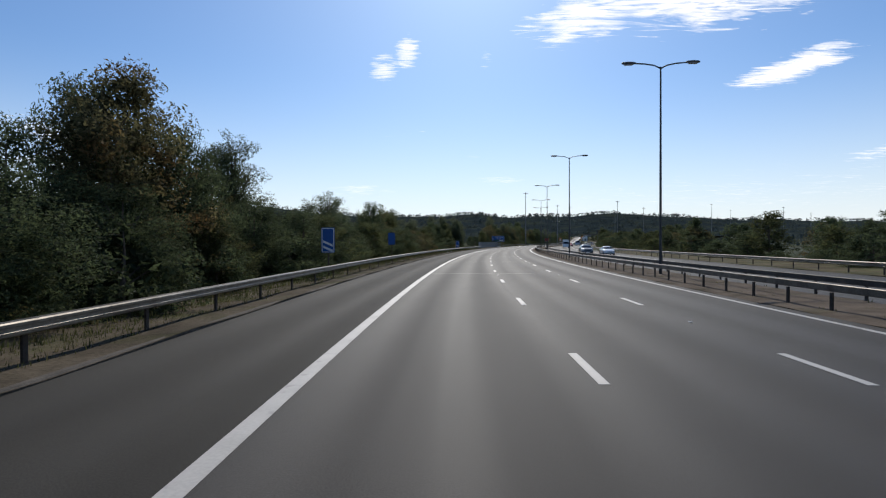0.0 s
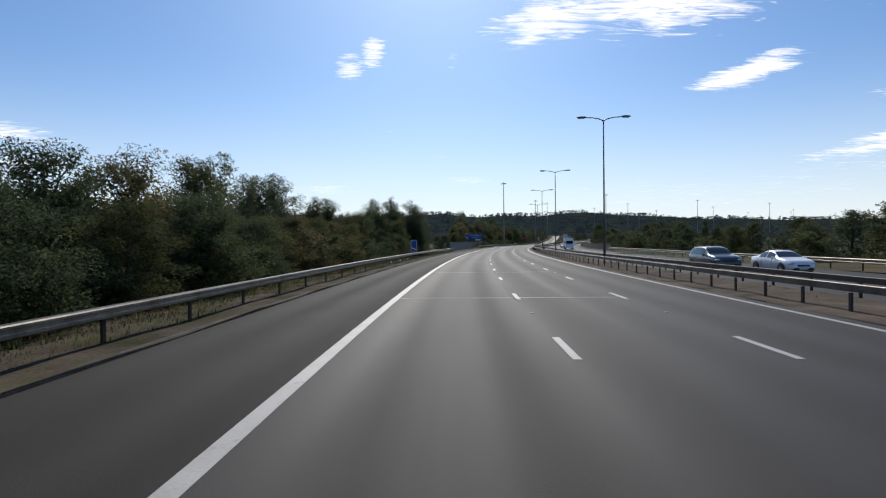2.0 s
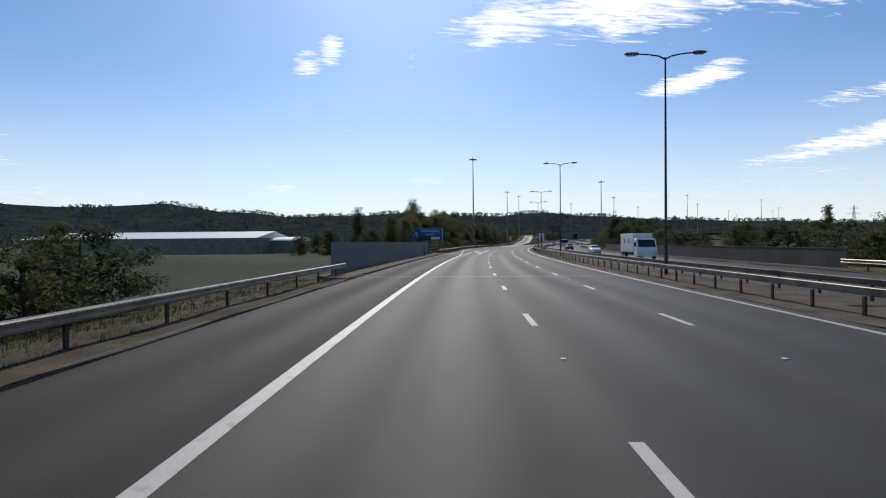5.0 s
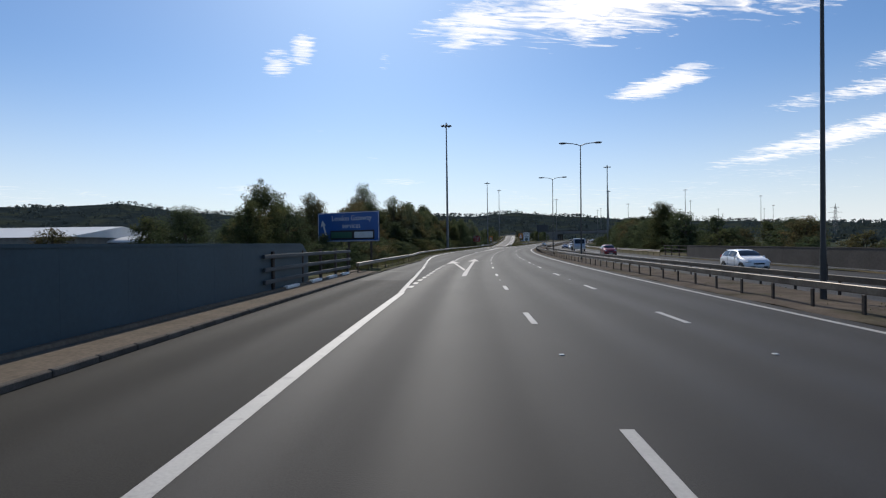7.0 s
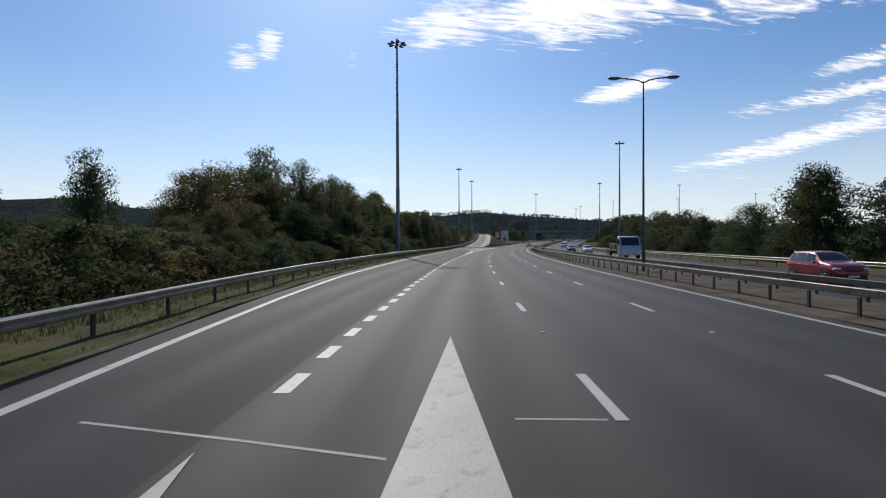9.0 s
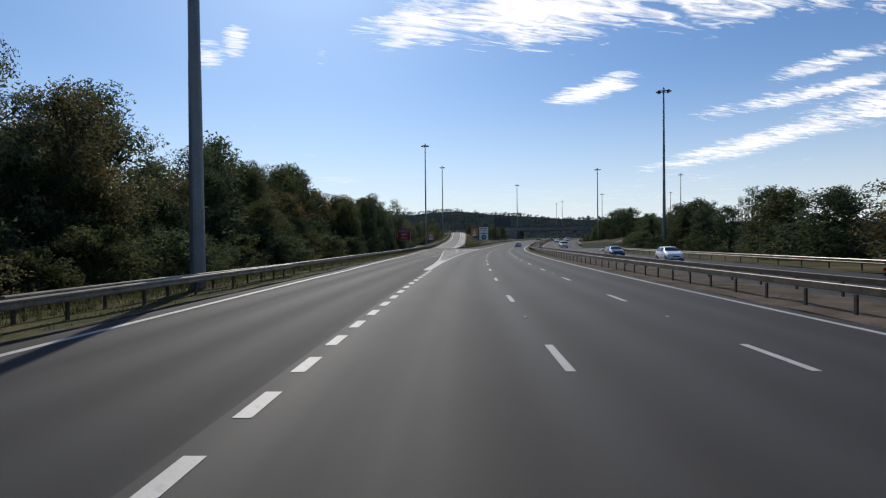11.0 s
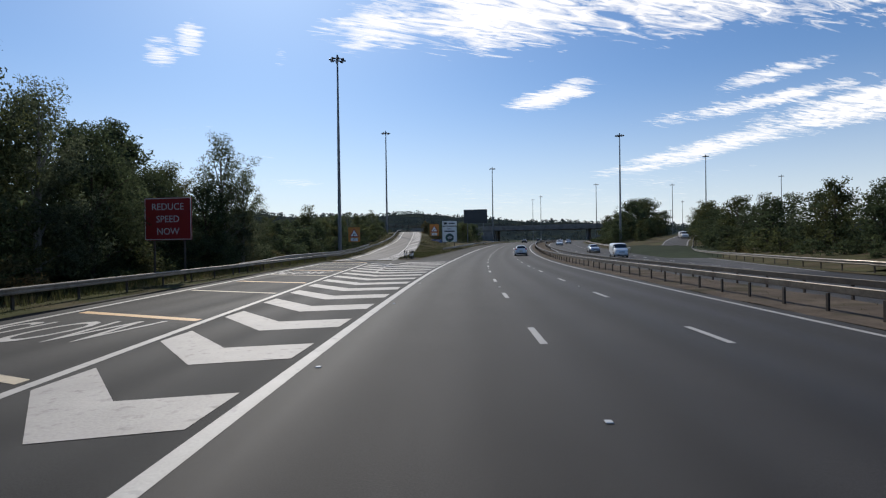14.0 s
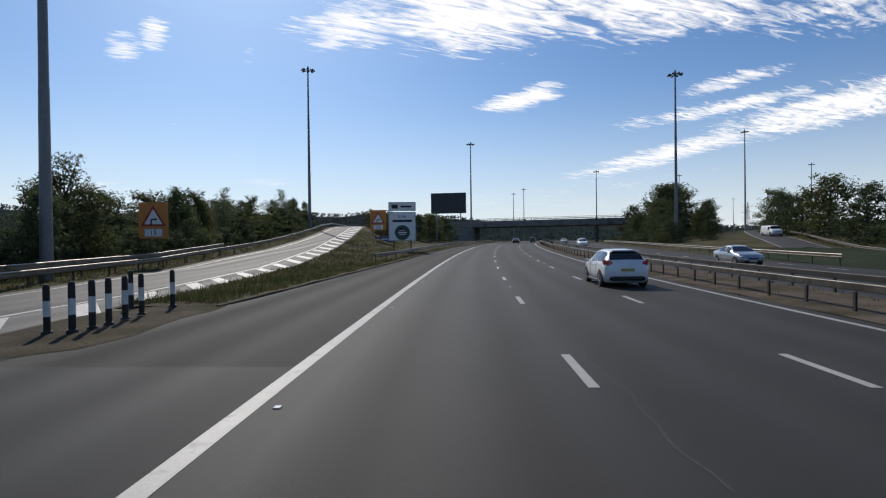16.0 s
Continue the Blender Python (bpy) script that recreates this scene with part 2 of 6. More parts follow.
MAT = dict(
    asphalt=road_material("asphalt", (0.0300, 0.0274, 0.0247), 0.16, 0.70, 0.235),
    shoulder=road_material("asphalt_shoulder", (0.0300, 0.0276, 0.0228), 0.12, 0.82, 0.19),
    exit=road_material("asphalt_exit_lane", (0.0265, 0.0268, 0.0262), 0.12, 0.74, 0.17),
    ramp=road_material("asphalt_slip", (0.052, 0.047, 0.043), 0.12, 0.70, 0.30),
    paint=material("road_paint", (0.375, 0.357, 0.327), 0.55, var=0.1, scale=1.5, fine=25, second=(0.22, 0.21, 0.20), second_at=0.66, second_scale=3.5, bump=0.15),
    worn=material("worn_road_paint", (0.335, 0.312, 0.283), 0.6, var=0.10, scale=1.2, fine=22, second=(0.20, 0.185, 0.17), second_at=0.64, second_scale=4.5, bump=0.2),
    yellow=material("yellow_road_paint", (0.62, 0.36, 0.13), 0.55, var=0.12, scale=2, fine=25, second=(0.2, 0.16, 0.1), second_at=0.68, second_scale=4),
    pale=material("pale_yellow_paint", (0.48, 0.40, 0.27), 0.55, var=0.12, scale=2, fine=25, second=(0.2, 0.18, 0.14), second_at=0.66, second_scale=4),
    joint=material("joint_sealant", (0.27, 0.26, 0.245), 0.7, var=0.25, scale=3, fine=20),
    crack=material("dark_joint", (0.03, 0.03, 0.03), 0.8),
    kerb=material("kerb_concrete", (0.10, 0.088, 0.075), 0.85, spec=0.06, var=0.25, scale=2, fine=30, bump=0.3, random=0.12),
    reserve=material("bare_reserve_soil", (0.110, 0.088, 0.068), 0.95, spec=0.05, var=0.28, scale=0.8, fine=16, bump=0.6, second=(0.066, 0.058, 0.036), second_at=0.60, second_scale=0.5),
    verge=material("verge_turf", (0.078, 0.064, 0.046), 0.95, spec=0.05, var=0.35, scale=0.7, fine=14, bump=0.7, second=(0.060, 0.058, 0.028), second_at=0.56, second_scale=0.45),
    turf=material("green_verge_turf", (0.064, 0.066, 0.026), 0.95, spec=0.05, var=0.35, scale=0.6, fine=14, bump=0.7, second=(0.084, 0.070, 0.038), second_at=0.56, second_scale=0.5),
    grass=material("rough_grass", (0.074, 0.070, 0.032), 0.9, spec=0.06, var=0.35, scale=0.25, fine=9, bump=0.6, second=(0.092, 0.072, 0.041), second_at=0.52, second_scale=0.35),
    field=material("open_land", (0.036, 0.046, 0.024), 0.95, spec=0.06, var=0.3, scale=0.03, fine=0.6, second=(0.05, 0.052, 0.028), second_at=0.58, second_scale=0.02),
    # wooded ridge ground; the blue of distance haze is mixed into its colour
    hillside=material("hazed_wooded_hillside", (0.026, 0.036, 0.038), 0.95, spec=0.0, var=0.25, scale=0.02, fine=0.1, second=(0.036, 0.044, 0.034), second_at=0.55, second_scale=0.01),
    blade=material("grass_blade", (0.072, 0.08, 0.032), 0.7, spec=0.06, var=0.25, scale=0.5, fine=5, island=0.4, second=(0.11, 0.092, 0.05), second_at=0.56, second_scale=0.5, translucent=0.45),
    steel=material("galvanised_steel", (0.190, 0.172, 0.148), 0.42, metal=0.85, spec=0.35, var=0.2, scale=1.5, fine=12, second=(0.13, 0.112, 0.092), second_at=0.6, second_scale=1.2, bump=0.05),
    dull_steel=material("dirty_galvanised_steel", (0.130, 0.114, 0.096), 0.50, metal=0.7, spec=0.4, var=0.25, scale=1.5, fine=12, second=(0.085, 0.070, 0.058), second_at=0.55, second_scale=1.2, bump=0.05),
    post=material("weathered_steel_post", (0.060, 0.050, 0.042), 0.75, metal=0.1, spec=0.2, var=0.25, scale=4, fine=25, random=0.2),
    pole=material("lamp_post_paint", (0.045, 0.046, 0.046), 0.5, metal=0.2, var=0.15, scale=0.6, fine=10),
    mast=material("mast_galvanised", (0.17, 0.175, 0.18), 0.5, metal=0.5, var=0.15, scale=0.5, fine=8),
    lantern=plain("lantern_housing", (0.13, 0.13, 0.135), 0.5),
    lens=plain("lantern_lens", (0.5, 0.5, 0.48), 0.2),
    blue=plain("sign_blue", (0.012, 0.085, 0.30), 0.35, var=0.12, scale=1.2, fine=20),
    white=plain("sign_white", (0.72, 0.72, 0.70), 0.4),
    cream=plain("lettering_white", (0.62, 0.63, 0.62), 0.4),
    red=plain("sign_red", (0.30, 0.025, 0.022), 0.4),
    orange=plain("sign_orange", (0.55, 0.20, 0.03), 0.45),
    green=plain("sign_green", (0.02, 0.10, 0.06), 0.4),
    black=plain("black_paint", (0.012, 0.012, 0.013), 0.45),
    dark_panel=material("dark_blue_parapet_sheet", (0.031, 0.063, 0.083), 0.55, spec=0.3, var=0.10, scale=0.5, fine=8, bump=0.05),
    slate=material("slate_grey_rail_paint", (0.050, 0.060, 0.068), 0.55, spec=0.3, var=0.15, scale=0.8, fine=10),
    # darker base than the steel of the other barriers
    dark_steel=material("dark_galvanised_steel", (0.050, 0.045, 0.040), 0.6, metal=0.4, spec=0.3, var=0.25, scale=1.5, fine=12, second=(0.075, 0.062, 0.050), second_at=0.6, second_scale=1.2),
    brown_panel=material("weathered_parapet_sheet", (0.075, 0.066, 0.058), 0.7, spec=0.2, var=0.2, scale=0.5, fine=8, bump=0.05),
    sign_back=material("sign_back_grey", (0.05, 0.055, 0.06), 0.6, var=0.15),
    concrete=material("weathered_concrete", (0.22, 0.21, 0.195), 0.85, spec=0.06, var=0.22, scale=0.4, fine=12, bump=0.25, second=(0.12, 0.115, 0.105), second_at=0.6, second_scale=0.4),
    sandy=material("sandy_concrete", (0.150, 0.122, 0.094), 0.9, spec=0.06, var=0.25, scale=0.5, fine=12, bump=0.3, second=(0.105, 0.088, 0.068), second_at=0.58, second_scale=0.5),
    roofing=material("white_sheet_roof", (0.62, 0.62, 0.60), 0.5, var=0.06, scale=0.2, fine=3),
    bark=material("bark", (0.085, 0.07, 0.055), 0.9, spec=0.06, var=0.35, scale=3, fine=25, bump=0.6),
    birch=material("pale_bark", (0.17, 0.155, 0.135), 0.85, var=0.35, scale=3, fine=18, bump=0.4),
    leaf_dark=material("leaf_dark_green", (0.071, 0.091, 0.045), 0.75, spec=0.10, var=0.25, scale=0.35, fine=3, island=0.45, random=0.16, translucent=0.52),
    leaf_mid=material("leaf_mid_green", (0.085, 0.097, 0.041), 0.75, spec=0.10, var=0.28, scale=0.35, fine=3, island=0.45, random=0.2, second=(0.098, 0.082, 0.034), second_at=0.6, second_scale=0.35, translucent=0.54),
    leaf_autumn=material("leaf_turning", (0.111, 0.103, 0.049), 0.75, spec=0.10, var=0.3, scale=0.35, fine=3, island=0.5, random=0.2, second=(0.135, 0.080, 0.032), second_at=0.60, second_scale=0.4, translucent=0.52),
    leaf_grey=material("leaf_grey_green", (0.098, 0.114, 0.066), 0.75, spec=0.12, var=0.25, scale=0.4, fine=3, island=0.4, random=0.2, translucent=0.58),
    # far foliage, its green shifted to blue to stand in for haze
    wood_far=material("hazed_distant_wood", (0.056, 0.075, 0.076), 0.95, spec=0.0, var=0.2, scale=0.02, fine=0.15, island=0.12, translucent=0.45, second=(0.064, 0.078, 0.070), second_at=0.55, second_scale=0.012),
    glass=plain("car_glass", (0.012, 0.014, 0.016), 0.06, spec=0.7, var=0.02),
    tyre=plain("tyre_rubber", (0.018, 0.018, 0.018), 0.85),
    rim=plain("alloy_rim", (0.42, 0.42, 0.43), 0.3, metal=0.8),
    trim=plain("dark_trim", (0.02, 0.02, 0.022), 0.5),
    tail=plain("tail_lamp_red", (0.45, 0.02, 0.015), 0.2, spec=0.7),
    head=plain("headlamp_clear", (0.6, 0.62, 0.64), 0.12, spec=0.8),
    plate=plain("plate_yellow", (0.45, 0.36, 0.08), 0.4),
    plate_front=plain("plate_white", (0.6, 0.6, 0.58), 0.4),
    stud=plain("road_stud", (0.5, 0.5, 0.48), 0.35),
    bollard_white=plain("bollard_white", (0.68, 0.68, 0.66), 0.45, var=0.15),
)


def car_paint(name, colour, metal=0.25):
    return plain(name, colour, 0.32, metal=metal, coat=0.8, var=0.04)


# ---- mesh helpers ----
class Build:
    """Collects vertices and faces of one part."""

    def __init__(self):
        self.v, self.f = [], []

    def add(self, verts, faces):
        n = len(self.v)
        self.v += [tuple(p) for p in verts]
        self.f += [tuple(i + n for i in q) for q in faces]
        return self

    def box(self, c, s, turn=0.0, cham=0.0):
        hx, hy, hz = s[0] / 2, s[1] / 2, s[2] / 2
        k = min(cham, hx * 0.9, hy * 0.9, hz * 0.9)
        ca, sa = math.cos(turn), math.sin(turn)
        if k <= 0:
            pts = [(x, y, z) for z in (-hz, hz) for x, y in ((-hx, -hy), (hx, -hy), (hx, hy), (-hx, hy))]
            fs = [(3, 2, 1, 0), (4, 5, 6, 7), (0, 1, 5, 4), (1, 2, 6, 5), (2, 3, 7, 6), (3, 0, 4, 7)]
        else:
            ring = lambda a, b: [(-a + k, -b), (a - k, -b), (a, -b + k), (a, b - k), (a - k, b), (-a + k, b), (-a, b - k), (-a, -b + k)]
            levels = [(-hz, hx - k, hy - k), (-hz + k, hx, hy), (hz - k, hx, hy), (hz, hx - k, hy - k)]
            pts = [(x, y, z) for z, a, b in levels for x, y in ring(a, b)]
            fs = [tuple(range(7, -1, -1)), tuple(range(24, 32))]
            fs += [(8 * l + i, 8 * l + (i + 1) % 8, 8 * l + 8 + (i + 1) % 8, 8 * l + 8 + i) for l in range(3) for i in range(8)]
        return self.add([(c[0] + x * ca - y * sa, c[1] + x * sa + y * ca, c[2] + z) for x, y, z in pts], fs)

    def tube(self, p0, p1, r0, r1=None, n=10, caps=True):
        p0, p1 = Vector(p0), Vector(p1)
        r1 = r0 if r1 is None else r1
        d = (p1 - p0).normalized()
        a = d.orthogonal().normalized()
        b = d.cross(a)
        pts = [p + (a * math.cos(2 * math.pi * i / n) + b * math.sin(2 * math.pi * i / n)) * r for p, r in ((p0, r0), (p1, r1)) for i in range(n)]
        fs = [(i, (i + 1) % n, n + (i + 1) % n, n + i) for i in range(n)]
        if caps:
            fs += [tuple(range(n - 1, -1, -1)), tuple(range(n, 2 * n))]
        return self.add(pts, fs)

    def loft(self, rings, closed=True, caps=True):
        n = len(rings[0])
        pts = [p for r in rings for p in r]
        last = n if closed else n - 1
        fs = [(k * n + i, k * n + (i + 1) % n, (k + 1) * n + (i + 1) % n, (k + 1) * n + i) for k in range(len(rings) - 1) for i in range(last)]
        if caps and closed:
            fs += [tuple(range(n - 1, -1, -1)), tuple(range((len(rings) - 1) * n, len(rings) * n))]
        return self.add(pts, fs)

    def plate(self, outline, axis_thick):
        """A flat outline (list of 3D points) given a thickness vector."""
        n, t = len(outline), Vector(axis_thick)
        pts = [Vector(p) for p in outline] + [Vector(p) + t for p in outline]
        fs = [tuple(range(n)), tuple(range(2 * n - 1, n - 1, -1))] + [(i, n + i, n + (i + 1) % n, (i + 1) % n) for i in range(n)]
        return self.add(pts, fs)


def part(name, b, mat, parent=None, label="", smooth=False, uv=None, bevel=0.0):
    """Links what b has collected as one mesh object under parent."""
    me = bpy.data.meshes.new(name)
    me.from_pydata(b.v, [], b.f)
    me.materials.append(MAT[mat] if isinstance(mat, str) else mat)
    if smooth:
        me.polygons.foreach_set("use_smooth", [True] * len(me.polygons))
    if uv is not None:
        layer = me.uv_layers.new(name="UVMap")
        idx = np.empty(len(me.loops), dtype=np.int32)
        me.loops.foreach_get("vertex_index", idx)
        layer.data.foreach_set("uv", np.asarray(uv, dtype=np.float32)[idx].ravel())
    me.update()
    ob = new(name, me)
    ob.parent = parent
    if bevel:
        md = ob.modifiers.new("Bevel", "BEVEL")
        md.width, md.segments = bevel, 2
        md.limit_method = "ANGLE"
    if label:
        ob["label"] = label
    return ob


def share(name, mesh, m, parent):
    ob = new(name, mesh)
    ob.parent = parent
    ob.matrix_basis = m
    return ob


def root(name, label, category, group="", kind="", m=None):
    e = new(name)
    e.empty_display_size = 0.3
    if m is not None:
        e.matrix_basis = m
    return tagged(e, label, category, group, kind)


def letters(name, text, size, mat, parent, m, label="", align="CENTER"):
    cu = bpy.data.curves.new(name, "FONT")
    cu.body, cu.size, cu.extrude, cu.align_x, cu.align_y = text, size, 0.003, align, "CENTER"
    cu.resolution_u = 3
    tmp = bpy.data.objects.new(name, cu)
    me = bpy.data.meshes.new_from_object(tmp)
    bpy.data.objects.remove(tmp)
    me.materials.clear()
    me.materials.append(MAT[mat])
    ob = new(name, me)
    ob.parent = parent
    ob.matrix_basis = m
    if label:
        ob["label"] = label
    return ob


# ---- the line of the motorway ----
# stations along the first lane line, metres; bend in radians per kilometre; across: metres to the right of that line
BEND_S = [-120, -20, 60, 140, 220, 300, 380, 426, 440, 520, 640, 760, 1200]
BEND = [1.3001, 1.3001, 1.1742, 0.9424, 1.1099, 0.9855, 0.8909, 1.3590, 1.1000, 1.1000, 1.1000, 0.4452, 0.0]
STATION = np.arange(-120, 1300, 1.0)
HEADING = -np.cumsum(np.interp(STATION, BEND_S, BEND)) / 1000
HEADING += -0.01287 - HEADING[120]
LINE_X, LINE_Y = np.cumsum(-np.sin(HEADING)), np.cumsum(np.cos(HEADING))
LINE_X, LINE_Y = LINE_X - LINE_X[120], LINE_Y - LINE_Y[120]
# the motorway climbs gently beyond the exit
SLOPE = np.interp(STATION, [415, 442, 470, 510, 540, 600, 650, 720, 800, 900], [0, 0.012, 0.020, 0.021, 0.014, 0.011, 0.012, 0.012, 0.006, 0])
CLIMB = np.cumsum(SLOPE)


def climb(s):
    return float(np.interp(s, STATION, CLIMB))


def heading(s):
    return float(np.interp(s, STATION, HEADING))


def at(s, lat=0.0, z=0.0):
    a = heading(s)
    return Vector((float(np.interp(s, STATION, LINE_X)) + lat * math.cos(a), float(np.interp(s, STATION, LINE_Y)) + lat * math.sin(a), z + climb(s)))


def set_at(s, lat, z=0.0, turn=0.0, scale=1.0):
    """A pose whose y runs along the road at that station."""
    return Matrix.LocRotScale(at(s, lat, z), Euler((math.atan(float(np.interp(s, STATION, SLOPE))) * math.cos(radians(turn)), 0, heading(s) + radians(turn))), (scale, scale, scale))


LANE_L, LANE_B, LANE_R = -4.17, 3.53, 6.82      # edge line, second lane line, right edge line
OUTER_S = [-200, 204, 215, 225, 235, 243, 255, 266, 295, 324, 354, 370, 390, 402, 414, 425, 440.1, 460.2, 475.4, 488.5, 500.7, 518.1, 541.6, 562.3]
OUTER = [-4.17, -4.17, -4.75, -5.4, -6.3, -7.1, -8.2, -8.95, -9.7, -10.0, -11.3, -12.2, -14.2, -15.4, -17.0, -18.4, -19.78, -22.24, -23.62, -24.67, -26.57, -30.55, -37.16, -43.22]
INNER_S = [318, 330, 345, 361, 375, 390, 401, 414, 427.0, 440.0, 450.1, 465.2, 475.3, 493.5, 510.8, 531.3, 562.1]
INNER = [-4.17, -4.5, -5.1, -6.3, -7.7, -9.2, -10.4, -11.9, -13.5, -14.88, -15.63, -17.28, -18.72, -21.85, -25.48, -30.68, -39.23]
RISE_S = [-300, 425, 445, 460, 480, 500, 515, 533, 560, 700]
RISE = [0, 0, 0.1, 0.5, 1.8, 3.7, 5.2, 6.3, 7.0, 7.2]
outer = lambda s: float(np.interp(s, OUTER_S, OUTER))
inner = lambda s: float(np.interp(s, INNER_S, INNER))
rise = lambda s: float(np.interp(s, RISE_S, RISE)) - climb(s)      # above the motorway beside it


def kerb_left(s):
    """Outer edge of the tarmac on the left of the main road."""
    if s < 214:
        return -7.75
    if s < 432:
        return min(-7.75, outer(s) - 0.75)
    return float(np.interp(s, [432, 442, 470, 505, 560], [-9.6, -9.0, -8.2, -7.9, -7.8]))


def ribbon(s0, s1, edges, z, step=2.0):
    """A strip along the road between functions of the station; returns vertices, faces and (across, along) coordinates."""
    ss = np.arange(s0, s1 + step * 0.5, step)
    b, uv = Build(), []
    n = len(edges)
    for s in ss:
        for e in edges:
            lat = e(s) if callable(e) else e
            zz = z(s, lat) if callable(z) else z
            b.v.append(tuple(at(s, lat, zz)))
            uv.append((lat, s))
    for k in range(len(ss) - 1):
        for i in range(n - 1):
            b.f.append((k * n + i, k * n + i + 1, (k + 1) * n + i + 1, (k + 1) * n + i))
    return b, uv


def swept(profile, s0, s1, lat, z=0.0, step=3.0, caps=True):
    """A closed profile of (across, up) points carried along the road."""
    ss = list(np.arange(s0, s1, step)) + [s1]
    rings = []
    for s in ss:
        l0 = lat(s) if callable(lat) else lat
        z0 = z(s) if callable(z) else z
        rings.append([tuple(at(s, l0 + a, z0 + u)) for a, u in profile])
    return Build().loft(rings, True, caps)


# ---- ground ----
def road_coords(px, py):
    """Station and offset of many places at once."""
    d = (px[:, None] - LINE_X[None, ::4]) ** 2 + (py[:, None] - LINE_Y[None, ::4]) ** 2
    i = d.argmin(axis=1) * 4
    a = HEADING[i]
    dx, dy = px - LINE_X[i], py - LINE_Y[i]
    return STATION[i] - np.sin(a) * dx + np.cos(a) * dy, dx * np.cos(a) + dy * np.sin(a)


def smooth01(t):
    t = np.clip(t, 0, 1)
    return t * t * (3 - 2 * t)


def ridge(x, y):
    """Wooded ridge all along the horizon ahead and beside."""
    r = np.hypot(x - 60, y - 200)
    az = np.degrees(np.arctan2(x - 60, y - 200))
    h = 122 + 16 * np.sin(az * 0.11 + 0.6) + 9 * np.sin(az * 0.31 + 2.0) + 5 * np.sin(az * 0.83)
    h = h * np.interp(az, [-180, -120, -70, -32, -21, -13, -5, 15, 30, 45, 75, 130, 180], [0.3, 0.5, 0.95, 1.35, 1.55, 1.4, 1.06, 1.04, 0.98, 0.56, 0.36, 0.4, 0.3])
    return h * smooth01((r - 1300) / 1300)


def land(s, lat, x, y):
    """Ground height off the carriageways."""
    z = -0.4 + np.interp(s, STATION, CLIMB) * smooth01((300 - np.abs(lat)) / 200)
    # bank under the slip road on the left
    ro = np.interp(s, OUTER_S, OUTER)
    ri = np.interp(s, INNER_S, INNER)
    up = np.interp(s, RISE_S, RISE)
    left = np.where(s > 425, np.where(lat < ro - 3, up - (ro - 3 - lat) * 0.12, np.where(lat > ri + 3, up - (lat - ri - 3) * 0.42, up)), -10)
    left = np.where(s > 640, -10, left)
    z = np.maximum(z, np.where(lat < -7, left - 0.3, -10))
    # bank of the slip road on the right
    rc = np.interp(s, [440, 455, 470, 487, 513, 558, 600, 640], [25, 28.2, 31.6, 36.4, 42.5, 53.8, 66, 80])
    ru = np.interp(s, [445, 465, 488, 513, 558, 640], [-0.22, -0.08, 0.5, 2.3, 4.5, 6.6])
    right = np.where(s > 440, ru - np.clip(np.abs(lat - rc) - 5, 0, 99) * 0.35, -10)
    z = np.maximum(z, np.where((lat > 24) & (s < 680), right - 0.3, -10))
    z = z + np.where((np.abs(lat) > 26), 0.5 * np.sin(x * 0.05) * np.cos(y * 0.043), 0) * (np.abs(lat) > 26)
    return z + ridge(x, y)


def build_ground():
    fine = np.arange(-260, 560, 10.0)
    far = np.array([600, 680, 800, 950, 1150, 1400, 1650, 1900, 2150, 2400, 2650, 3000, 3600, 4300])
    gx = np.concatenate([-(far[::-1] - 560 + 260 + 0.0), fine, far])
    gx = np.unique(np.round(gx, 1))
    fy = np.arange(-200, 780, 10.0)
    gy = np.unique(np.concatenate([-np.array([2500, 1200, 600, 350, 260.0]), fy, 780 + np.array([40, 110, 220, 360, 520, 700, 900, 1100, 1300, 1500, 1700, 2000, 2500, 3200])]))
    X, Y = np.meshgrid(gx, gy)
    px, py = X.ravel(), Y.ravel()
    s, lat = road_coords(px, py)
    z = land(s, lat, px, py)
    b = Build()
    b.v = list(zip(px.tolist(), py.tolist(), z.tolist()))
    n = len(gx)
    b.f = [(j * n + i, j * n + i + 1, (j + 1) * n + i + 1, (j + 1) * n + i) for j in range(len(gy) - 1) for i in range(n - 1)]
    ob = part("ground", b, "field", smooth=True)
    # the far ridge takes the haze-tinted colour
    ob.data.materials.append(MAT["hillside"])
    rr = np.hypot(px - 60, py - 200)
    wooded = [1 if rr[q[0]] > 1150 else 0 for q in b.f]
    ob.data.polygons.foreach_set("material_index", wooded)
    tagged(ob, "rough open grassland running out to a wooded ridge", "ground", kind="structure")


build_ground()

# ---- carriageways ----
b, uv = ribbon(-118, 700, [LANE_L - 0.12, -2.0, 0.0, 1.8, LANE_B, 5.2, 7.35], 0.0)
road = part("road", b, "asphalt", uv=uv)
tagged(road, "three-lane grey asphalt motorway carriageway with polished wheel paths", "road", kind="structure")
b, uv = ribbon(-118, 212, [kerb_left, lambda s: 0.5 * (kerb_left(s) + LANE_L), LANE_L - 0.12], 0.0)
shoulder = part("hard_shoulder", b, "shoulder", uv=uv)
tagged(shoulder, "brownish asphalt hard shoulder with scattered grit", "road", kind="structure")
b, uv = ribbon(212, 432, [kerb_left, lambda s: 0.5 * (kerb_left(s) + LANE_L), LANE_L - 0.12], 0.0)
exit_lane = part("exit_lane", b, "exit", uv=uv)
tagged(exit_lane, "grey asphalt exit lane widening beside the carriageway", "road", kind="structure")
b, uv = ribbon(432, 700, [kerb_left, lambda s: 0.5 * (kerb_left(s) + LANE_L), LANE_L - 0.12], 0.0)
shoulder_far = part("hard_shoulder_beyond", b, "shoulder", uv=uv)
tagged(shoulder_far, "brownish asphalt hard shoulder beyond the exit", "road", kind="structure")
